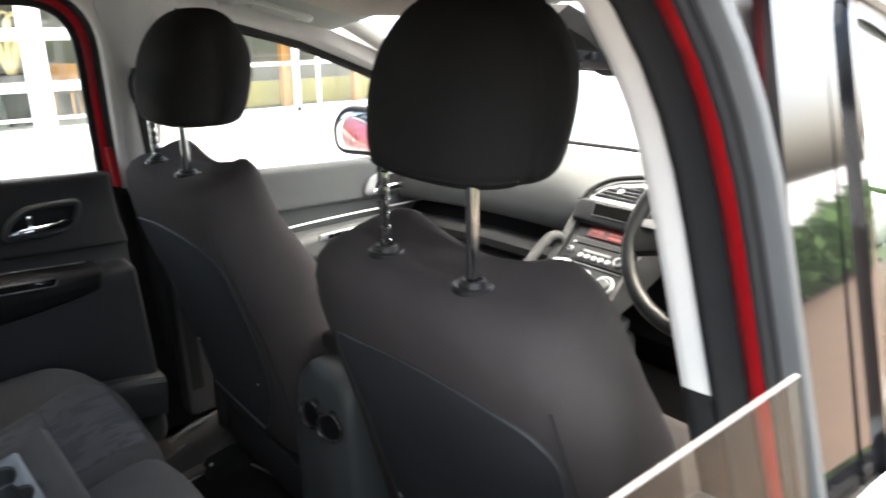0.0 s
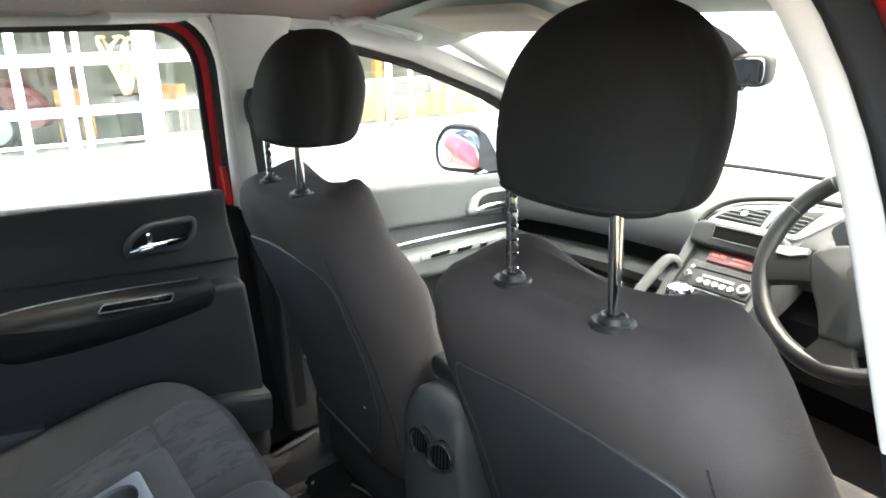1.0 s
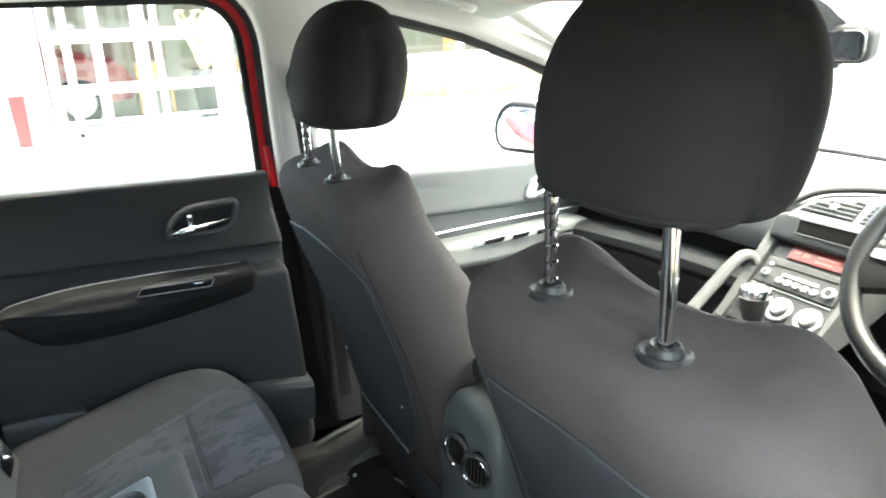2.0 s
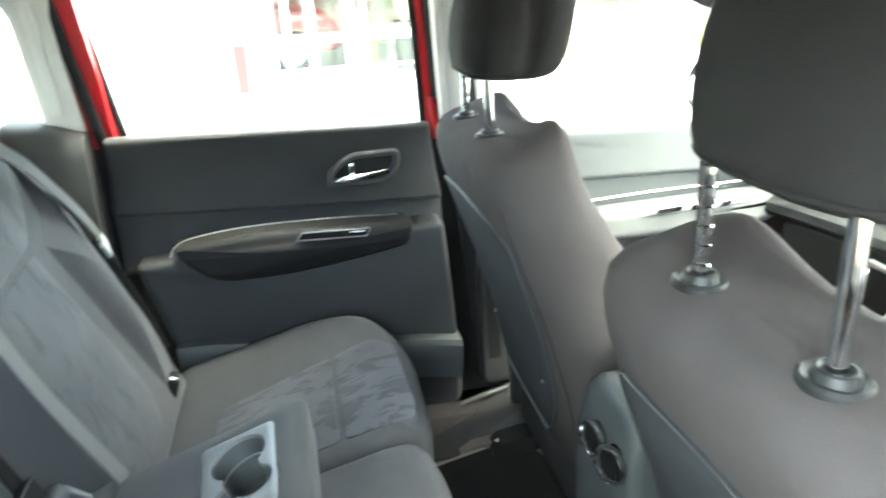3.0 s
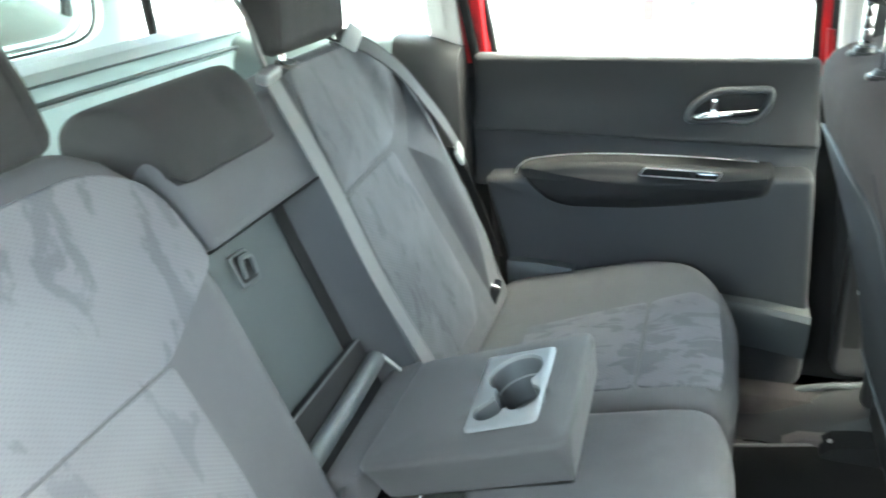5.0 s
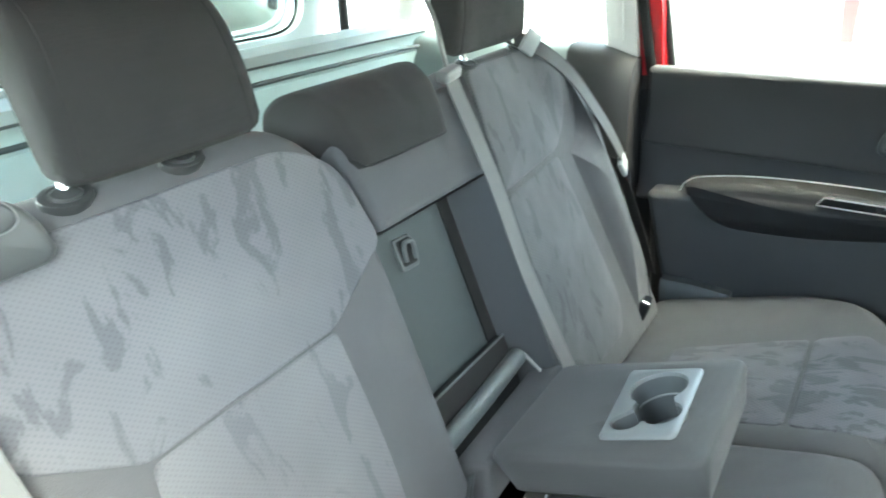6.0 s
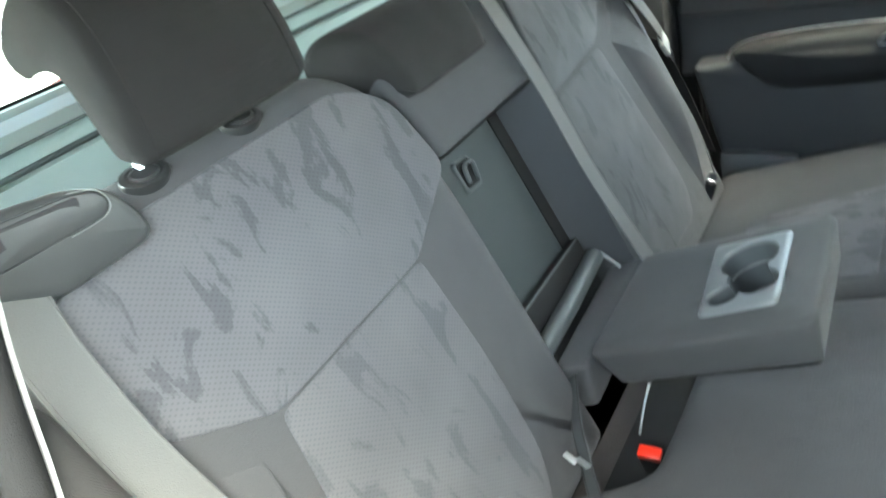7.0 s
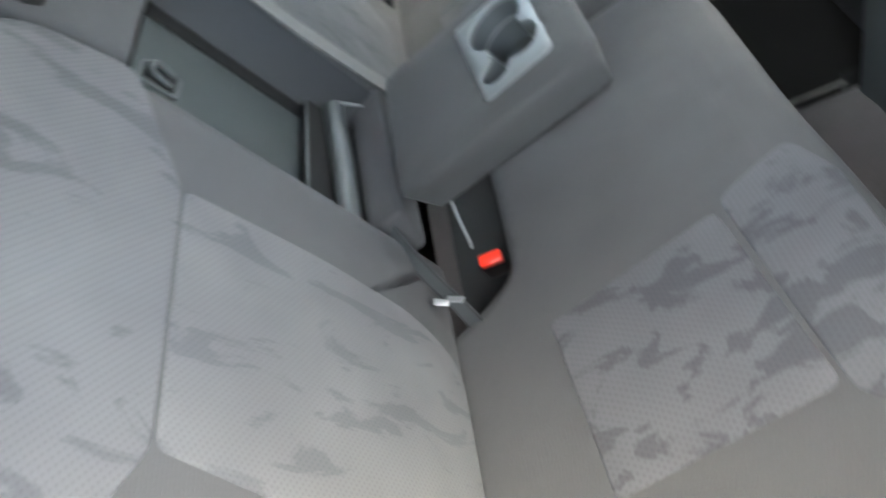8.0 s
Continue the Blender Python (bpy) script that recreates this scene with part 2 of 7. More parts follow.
def turn(bm, m):
    bmesh.ops.transform(bm, matrix=m, verts=bm.verts)
    return bm


def loft(rings, cap=True, closed=True, bm=None, loop=False):
    bm = bm or bmesh.new()
    vs = [[bm.verts.new(p) for p in r] for r in rings]
    n = len(vs[0])
    pairs = list(zip(vs, vs[1:])) + ([(vs[-1], vs[0])] if loop else [])
    for a, b in pairs:
        for i in range(n if closed else n - 1):
            j = (i + 1) % n
            bm.faces.new((a[i], a[j], b[j], b[i]))
    if cap and not loop and closed:
        bm.faces.new(vs[0][::-1])
        bm.faces.new(vs[-1])
    return bm


def tube(points, radius, n=10, cap=True, loop=False, flat=1.0, bm=None, up=None):
    """A round or flattened bar along points."""
    pts = [Vector(p) for p in points]
    rad = radius if isinstance(radius, (list, tuple)) else [radius] * len(pts)
    rings = []
    side = None
    for i, p in enumerate(pts):
        a = pts[i - 1] if (i or loop) else p
        b = pts[(i + 1) % len(pts)] if (i + 1 < len(pts) or loop) else p
        d = (b - a).normalized()
        if up is not None:
            s = d.cross(Vector(up)).normalized()
        elif side is None:
            s = d.cross(Vector((0, 0, 1)) if abs(d.z) < 0.9 else Vector((0, 1, 0))).normalized()
        else:
            s = (side - d * side.dot(d)).normalized()
        side = s
        u = s.cross(d)
        rings.append([p + (s * math.cos(t) + u * math.sin(t) * flat) * rad[i] for t in [2 * math.pi * k / n for k in range(n)]])
    return loft(rings, cap, True, bm, loop)


def smooth_line(pts, n=8):
    """A Catmull-Rom line through pts."""
    p = [Vector(q) for q in pts]
    p = [2 * p[0] - p[1]] + p + [2 * p[-1] - p[-2]]
    out = []
    for a, b, c, d in zip(p, p[1:], p[2:], p[3:]):
        for k in range(n):
            t = k / n
            out.append(0.5 * (2 * b + (c - a) * t + (2 * a - 5 * b + 4 * c - d) * t * t + (3 * b - a - 3 * c + d) * t ** 3))
    return out + [p[-2]]


def rounded(pts, r, n=6, step=0.03):
    """A closed outline of 2D points with rounded corners, evenly filled along its sides. r: one radius, or one a corner."""
    p = [Vector((*q, 0)) for q in pts]
    m = len(p)
    rs = r if isinstance(r, (list, tuple)) else [r] * m
    out = []
    for i in range(m):
        a, b, c = p[i - 1], p[i], p[(i + 1) % m]
        u, w = (a - b), (c - b)
        k = min(rs[i], 0.45 * u.length, 0.45 * w.length)
        s, e = b + u.normalized() * k, b + w.normalized() * k
        for q in range(n + 1):
            t = q / n
            out.append((1 - t) ** 2 * s + 2 * t * (1 - t) * b + t * t * e)
    full = []
    for i, a in enumerate(out):
        b = out[(i + 1) % len(out)]
        k = max(1, int((b - a).length / step))
        full += [a.lerp(b, q / k) for q in range(k)]
    area = sum(a.x * b.y - b.x * a.y for a, b in zip(full, full[1:] + full[:1]))
    if area < 0:
        full.reverse()
    clean = []
    for q in full:
        if not clean or (q - clean[-1]).length > 1e-5:
            clean.append(q)
    return clean


def inset(line, d):
    out = []
    for i, b in enumerate(line):
        a, c = line[i - 1], line[(i + 1) % len(line)]
        t = (c - a).normalized()
        out.append(b + Vector((-t.y, t.x, 0)) * d)
    return out


def pillow(line, mapf, back, edge=0.015, crown=0.0, seg=4, rings=5, bm=None):
    """A padded slab: the outline lies at height 0 of mapf(u, v, h); its rim is rounded by edge, its middle swells by crown, its back lies at -back."""
    bm = bm or bmesh.new()
    mid = sum(line, Vector()) / len(line)
    rows = []
    rows.append([mapf(q.x, q.y, -back) for q in line])
    for k in range(seg + 1):
        a = 0.5 * math.pi * k / seg
        ln = inset(line, edge * (1 - math.cos(a)))
        rows.append([mapf(q.x, q.y, -edge + edge * math.sin(a)) for q in ln])
    base = inset(line, edge)
    for k in range(1, rings):
        s = k / rings
        rows.append([mapf(*(q.lerp(mid, s).xy), crown * math.sin(0.5 * math.pi * min(1, s * 1.3))) for q in base])
    vs = [[bm.verts.new(p) for p in r] for r in rows]
    n = len(line)
    for a, b in zip(vs, vs[1:]):
        for i in range(n):
            j = (i + 1) % n
            bm.faces.new((a[i], a[j], b[j], b[i]))
    top = bm.verts.new(mapf(mid.x, mid.y, crown))
    for i in range(n):
        bm.faces.new((vs[-1][i], vs[-1][(i + 1) % n], top))
    bm.faces.new(vs[0][::-1])
    return bm


def plane_map(origin, u, v):
    o, u, v = Vector(origin), Vector(u).normalized(), Vector(v).normalized()
    w = u.cross(v)
    return lambda a, b, h: o + u * a + v * b + w * h


def disc(center, axis, r, depth, n=24, bevel=0.0, bm=None):
    bm = bm or bmesh.new()
    c, ax = Vector(center), Vector(axis).normalized()
    s = ax.orthogonal().normalized()
    u = ax.cross(s)
    prof = [(0, r - bevel), (bevel, r), (depth - bevel, r), (depth, r - bevel)] if bevel else [(0, r), (depth, r)]
    return loft([[c + ax * h + (s * math.cos(t) + u * math.sin(t)) * q for t in [2 * math.pi * k / n for k in range(n)]] for h, q in prof], bm=bm)


def ring(center, axis, r, thick, n=32, m=8, flat=1.0, bm=None):
    c, ax = Vector(center), Vector(axis).normalized()
    s = ax.orthogonal().normalized()
    u = ax.cross(s)
    rows = []
    for k in range(n):
        t = 2 * math.pi * k / n
        d = s * math.cos(t) + u * math.sin(t)
        rows.append([c + d * (r + thick * math.cos(w)) + ax * thick * flat * math.sin(w) for w in [2 * math.pi * q / m for q in range(m)]])
    return loft(rows, bm=bm, loop=True)


def band(points, width, across, thick=0.0015, bm=None):
    """A flat strap along points; across: the direction of its width, at each point or for all."""
    pts = [Vector(p) for p in points]
    rings = []
    for i, p in enumerate(pts):
        d = (pts[min(i + 1, len(pts) - 1)] - pts[max(i - 1, 0)]).normalized()
        w = Vector(across[i] if isinstance(across, list) else across)
        w = (w - d * w.dot(d)).normalized()
        nrm = d.cross(w)
        wd = width[i] if isinstance(width, list) else width
        rings.append([p + w * a * wd / 2 + nrm * b * thick / 2 for a, b in ((-1, -1), (1, -1), (1, 1), (-1, 1))])
    return loft(rings, bm=bm)


def lerp_table(t, rows):
    for (a, *p), (b, *q) in zip(rows, rows[1:]):
        if t <= b:
            k = max(0.0, min(1.0, (t - a) / (b - a)))
            return [x + (y - x) * k for x, y in zip(p, q)]
    return list(rows[-1][1:])


# ---- the car's shell ----
def sx(z):
    """Half width of the side glass at height z: it leans in towards the roof."""
    return 0.785 - 0.24 * (z - 1.18)


REAR_WINDOW = {-1: rounded([(-0.648, 1.10), (-0.685, 1.53), (-0.038, 1.53), (-0.003, 1.10)], [0.02, 0.07, 0.11, 0.02], 8, 0.03),
               1: rounded([(-0.634, 1.10), (-0.685, 1.53), (-0.077, 1.53), (-0.038, 1.10)], [0.02, 0.07, 0.19, 0.02], 10, 0.03)}
FRONT_WINDOW = {q: rounded([(y0, 1.105), (y0 - 0.015, 1.50), (0.20, 1.495), (0.30, 1.465), (0.47, 1.425), (0.74, 1.325), (1.12, 1.105)],
                       [0.02, 0.05, 0.04, 0.05, 0.08, 0.1, 0.02], 6, 0.04) for q, y0 in ((-1, 0.115), (1, 0.178))}
QUARTER_WINDOW = rounded([(-0.765, 1.225), (-0.76, 1.50), (-1.18, 1.46), (-1.28, 1.27)], [0.03, 0.05, 0.06, 0.03], 6, 0.04)


def arch(line, profile, sign, top=1.574, behind=-9.0, above=0.0, below=9.0):
    """A frame that runs round a window's outline; profile: (outwards from the outline, inwards from the glass)."""
    low = min(q.y for q in line)
    keep = [i for i, q in enumerate(line) if max(low + 0.012, above) < q.y < below and q.x > behind]
    start = next(i for i in keep if (i - 1) % len(line) not in keep)
    order = [(start + k) % len(line) for k in range(len(keep))]
    offs = [inset(line, -d) for d, _ in profile]
    rows = [[Vector((sign * (sx(o[i].y) - xi), o[i].x, min(o[i].y, top))) for o, (_, xi) in zip(offs, profile)] for i in order]
    return loft(rows)


def pane(line, sign, xi, thick=0.004, grow=0.012):
    ln = inset(line, -grow)
    bm = bmesh.new()
    rows = [[bm.verts.new((sign * (sx(q.y) - xi - k * thick), q.x, q.y)) for q in ln] for k in (0, 1)]
    bm.faces.new(rows[0])
    bm.faces.new(rows[1][::-1])
    n = len(ln)
    for i in range(n):
        bm.faces.new((rows[0][i], rows[0][(i + 1) % n], rows[1][(i + 1) % n], rows[1][i]))
    return bm


# floor of the cabin, in one carpeted sheet with a low tunnel and raised sills
def cabin_floor():
    bm = bmesh.new()
    rows = []
    for y in (-1.62, -0.60, -0.50, -0.16, 0.1, 0.6, 0.95, 1.15):
        lift = 0.28 if y < -0.55 else (0.10 if y < -0.45 else (0.0 if y < 0.9 else 0.15 + (y - 0.95)))
        row = []
        for x, z in ((-0.80, 0.47), (-0.70, 0.47), (-0.655, 0.46), (-0.625, 0.40), (-0.5, 0.385), (-0.14, 0.385), (-0.10, 0.41),
                     (0.10, 0.41), (0.14, 0.385), (0.5, 0.385), (0.625, 0.40), (0.655, 0.46), (0.70, 0.47), (0.80, 0.47)):
            row.append(Vector((x, y, max(z, 0.385 + lift) if abs(x) < 0.66 else z + lift * 0.2)))
        rows.append(row)
    bm = loft(rows, closed=False, cap=False)
    bmesh.ops.solidify(bm, geom=list(bm.faces), thickness=0.02)
    return bm


floor = tagged(part("floor", cabin_floor(), CARPET), "grey-brown carpeted car floor with low tunnel", "floor", kind="structure")


def headliner(z_off, half, thick):
    rows = []
    for y in (-1.62, -1.5, -1.2, -0.8, -0.4, 0.0, 0.2, 0.35, 0.48):
        row = []
        drop = 0.05 * max(0, -y - 0.9) / 0.7 + 0.10 * max(0, y + 0.1) ** 1.4
        for k in range(17):
            a = -1 + 2 * k / 16
            x = half * a
            row.append(Vector((x, y, 1.607 + z_off - drop - 0.065 * abs(a) ** 3.2)))
        rows.append(row)
    bm = loft(rows, closed=False, cap=False)
    bmesh.ops.solidify(bm, geom=list(bm.faces), thickness=thick)
    return bm


tagged(part("ceiling", headliner(0.0, 0.655, 0.012), LINING), "light grey fabric headlining of the car roof", "ceiling", kind="structure")
tagged(part("roof", headliner(0.035, 0.69, 0.006), RED), "red painted car roof panel", "roof", kind="structure")


rows = []
for y, dz in ((0.34, -0.003), (0.42, -0.014), (0.50, -0.026), (0.55, -0.030), (0.585, -0.02), (0.585, 0.02), (0.34, 0.012)):
    drop = 0.10 * max(0, y + 0.1) ** 1.4
    rows.append([Vector((0.60 * a, y - 0.05 * a * a, 1.600 - drop - 0.055 * abs(a) ** 3.2 + dz)) for a in [-1 + 2 * k / 12 for k in range(13)]])
bm = loft(rows, closed=False, cap=False)
tagged(part("trim", bm, LINING), "light grey header trim above the windscreen", "trim", kind="structure")


def side_shell(sign, right):
    name = "right" if right else "left"
    shell = thing("car_side", (sign * 0.72, 0, 0.4), "red painted car body side with grey pillar trims", "car side", kind="structure")
    # outer skin below the windows
    rows = []
    for z, x in ((0.30, 0.78), (0.45, 0.86), (0.7, 0.90), (0.95, 0.885), (1.06, 0.868), (1.135 if right else 1.10, 0.828)):
        rows.append([Vector((sign * x, y, z - max(0, y - 0.1) * 0.10 * max(0, z - 0.7) / 0.4)) for y in (-1.65, -1.2, -0.7, 0.0, 0.1, 0.6, 1.1, 1.5, 1.8)])
    bm = loft(rows, closed=False, cap=False)
    bmesh.ops.solidify(bm, geom=list(bm.faces), thickness=0.004)
    part("body_skin", bm, RED, shell, "glossy red painted panel")
    # inner wall from the sill up to the window line
    rows = []
    for z, x in ((0.42, 0.70), (0.5, 0.765), (0.9, 0.775), (1.10, 0.772)):
        rows.append([Vector((sign * x, y, z)) for y in (-1.62, -0.7, 0.05, 0.6, 1.15)])
    bm = loft(rows, closed=False, cap=False)
    bmesh.ops.solidify(bm, geom=list(bm.faces), thickness=0.004)
    part("inner_sill_panel", bm, BLACK, shell)
    # inner seals and cream trims round the door openings
    ln = REAR_WINDOW[sign]
    if right:
        seal = [(0.100, 0.028), (0.0695, 0.029), (0.0675, 0.034), (0.0625, 0.0365), (0.060, 0.040), (0.0555, 0.043), (0.053, 0.047), (0.0555, 0.0525), (0.060, 0.056), (0.100, 0.056)]
        trim = [(0.100, 0.052), (0.0605, 0.0545), (0.059, 0.058), (0.058, 0.0635), (0.0575, 0.0700), (0.0565, 0.0785), (0.060, 0.0815), (0.100, 0.083)]
    else:
        seal = [(0.034, 0.010), (0.0105, 0.011), (0.010, 0.020), (0.015, 0.024), (0.014, 0.032), (0.019, 0.037), (0.034, 0.037)]
        trim = [(0.040, 0.032), (0.0205, 0.034), (0.0195, 0.040), (0.022, 0.050), (0.028, 0.055), (0.046, 0.056)]
    if right:
        part("lower_trim_strip", arch(ln, trim, sign, behind=-0.30, below=1.215), BLACK, shell, "black lower end of the opening trim", angle=60)
    part("door_seal", arch(ln, seal, sign), SEAL, shell, "black ribbed rubber door seal", angle=60)
    part("trim_strip", arch(ln, trim, sign, behind=-0.60, above=1.20 if right else 0.0), CREAM, shell, "cream coloured opening trim", angle=60)
    # B pillar
    def bx(z):
        return sx(max(z, 1.0)) - 0.068
    rows = []
    for z in (0.45, 0.8, 1.10, 1.16, 1.3, 1.42, 1.50, 1.54):
        y0, y1 = (0.028 if sign < 0 else 0.058) - 0.085 * (z - 1.15) - max(0, z - 1.42) * 0.2, 0.108 + (0.02 if z < 1.1 else 0) + max(0, z - 1.40) * 0.35
        x = bx(z)
        rows.append([Vector((sign * (x + 0.045), y0, z)), Vector((sign * (x + 0.008), y0 + 0.003, z)), Vector((sign * x, y0 + 0.015, z)),
                     Vector((sign * x, y1 - 0.015, z)), Vector((sign * (x + 0.008), y1 - 0.003, z)), Vector((sign * (x + 0.045), y1, z))])
    part("b_pillar_upper_trim", loft(rows[2:]), PILLAR, shell, "smooth grey pillar trim")
    # black puts the shade at the pillar's foot into the lower trim's colour
    part("b_pillar_lower_trim", loft(rows[:3]), BLACK, shell)
    # black outer cover between the two windows
    rows = [[Vector((sign * (sx(z) + o), y, z)) for y, o in ((0.03, -0.006), (0.032, 0.006), (0.108, 0.006), (0.110, -0.006))] for z in (1.135, 1.25, 1.4, 1.51)]
    part("pillar_cover", loft(rows), GLOSS, shell, "gloss black outer pillar cover")
    if right:
        rows = [[Vector((sign * (sx(z) + o), y + lean, z)) for y, o in ((0.1135, -0.006), (0.1155, 0.006), (0.168, 0.006), (0.170, -0.006))] for z, lean in ((1.135, 0.002), (1.25, 0.0), (1.4, -0.004), (1.51, -0.008))]
        part("pillar_cover", loft(rows), GLOSS, shell, "gloss black outer pillar cover")
    if right:
        line = smooth_line([(0.622, -0.690, 1.40), (0.638, -0.672, 1.33), (0.662, -0.662, 1.262), (0.678, -0.660, 1.20), (0.694, -0.655, 1.13), (0.71, -0.645, 0.95)], 5)
        part("rear_seal", tube([p + Vector((0.018, 0.006, 0)) for p in line], 0.013, 10), SEAL, shell, "black rubber seal of the door opening")
        part("seal_trim", tube(line[4:], 0.002, 8), CREAM, shell, "pale edge of the door seal")
    # C pillar and quarter trim
    rows = []
    for z in (1.20, 1.3, 1.42, 1.5, 1.55):
        y0, y1 = -0.775 - max(0, z - 1.45) * 0.6, -0.70 + max(0, z - 1.45) * 0.4
        x = sx(z) - 0.045
        rows.append([Vector((sign * (x + 0.04), y0, z)), Vector((sign * (x + 0.005), y0 + 0.004, z)), Vector((sign * x, y0 + 0.02, z)),
                     Vector((sign * x, y1 - 0.02, z)), Vector((sign * (x + 0.005), y1 - 0.004, z)), Vector((sign * (x + 0.04), y1, z))])
    part("c_pillar_trim", loft(rows), PILLAR, shell, "smooth grey pillar trim")
    rows = []
    for y, top, xo in ((-1.50, 1.25, 0.60), (-1.2, 1.25, 0.63), (-0.95, 1.24, 0.645), (-0.83, 1.235, 0.65), (-0.75, 1.22, 0.665), (-0.70, 1.20, 0.69)):
        rows.append([Vector((sign * 0.76, y, 0.60)), Vector((sign * (xo - 0.01), y, 0.60)), Vector((sign * (xo - 0.015), y, 0.95)), Vector((sign * xo, y, top - 0.05)), Vector((sign * (xo + 0.012), y, top - 0.012)),
                     Vector((sign * (xo + 0.03), y, top)), Vector((sign * 0.76, y, top))])
    part("quarter_trim", loft(rows[3:]), ARMTRIM, shell, "dark moulded trim beside the rear seat")
    part("luggage_side_trim", loft(rows[:4]), SIDETRIM_DIM, shell, "pale green-grey luggage side trim")
    part("quarter_frame", arch(QUARTER_WINDOW, [(-0.004, 0.0), (-0.004, 0.03), (0.02, 0.05), (0.035, 0.05), (0.035, 0.0)], sign), PILLAR, shell)
    p = part("quarter_pane", pane(QUARTER_WINDOW, sign, 0.0), TINT, shell, "green tinted fixed quarter glass")
    p.visible_shadow = False
    # upper body side between windows and roof
    rows = []
    for y, z in ((-1.6, 1.42), (-1.2, 1.48), (-0.7, 1.524), (-0.1, 1.530), (0.0, 1.530), (0.12, 1.522), (0.3, 1.480), (0.48, 1.433), (0.75, 1.333), (1.15, 1.115)):
        x = sx(z)
        up = 0.03 if y < 0.5 else 0.012
        rows.append([Vector((sign * (x - 0.065), y, z + up * 0.4)), Vector((sign * (x - 0.05), y, z + 0.002)), Vector((sign * (x - 0.002), y, z - 0.004)), Vector((sign * (x + 0.012), y, z)),
                     Vector((sign * (x + 0.004), y + 0.02, z + 0.035)), Vector((sign * (x - 0.05), y + 0.03, z + 0.06)), Vector((sign * (x - 0.075), y + 0.01, z + 0.04))])
    part("roof_rail", loft(rows), PILLAR, shell, "grey trim of the roof rail")
    # chrome line at the waist
    low = 0.0 if right else 0.028
    fall = ((-1.2, 0), (-0.64, 0), (-0.03, 0), (0.10, 0.004), (0.6, 0.05), (1.1, 0.10))
    rows = [[Vector((sign * x, y, z - low)) for x, z in ((0.812, 1.130 - w), (0.830, 1.132 - w), (0.834, 1.148 - w), (0.812, 1.156 - w))] for y, w in fall]
    part("waist_strip", loft(rows), CHROME, shell, "chrome waist strip")
    rows = [[Vector((sign * x, y, z - low)) for x, z in ((0.794, 1.105 - w), (0.814, 1.110 - w), (0.814, 1.138 - w), (0.797, 1.142 - w))] for y, w in fall]
    part("window_wiper_seal", loft(rows), BLACK, shell)
    return shell


side_shell(-1, False)
side_shell(1, True)


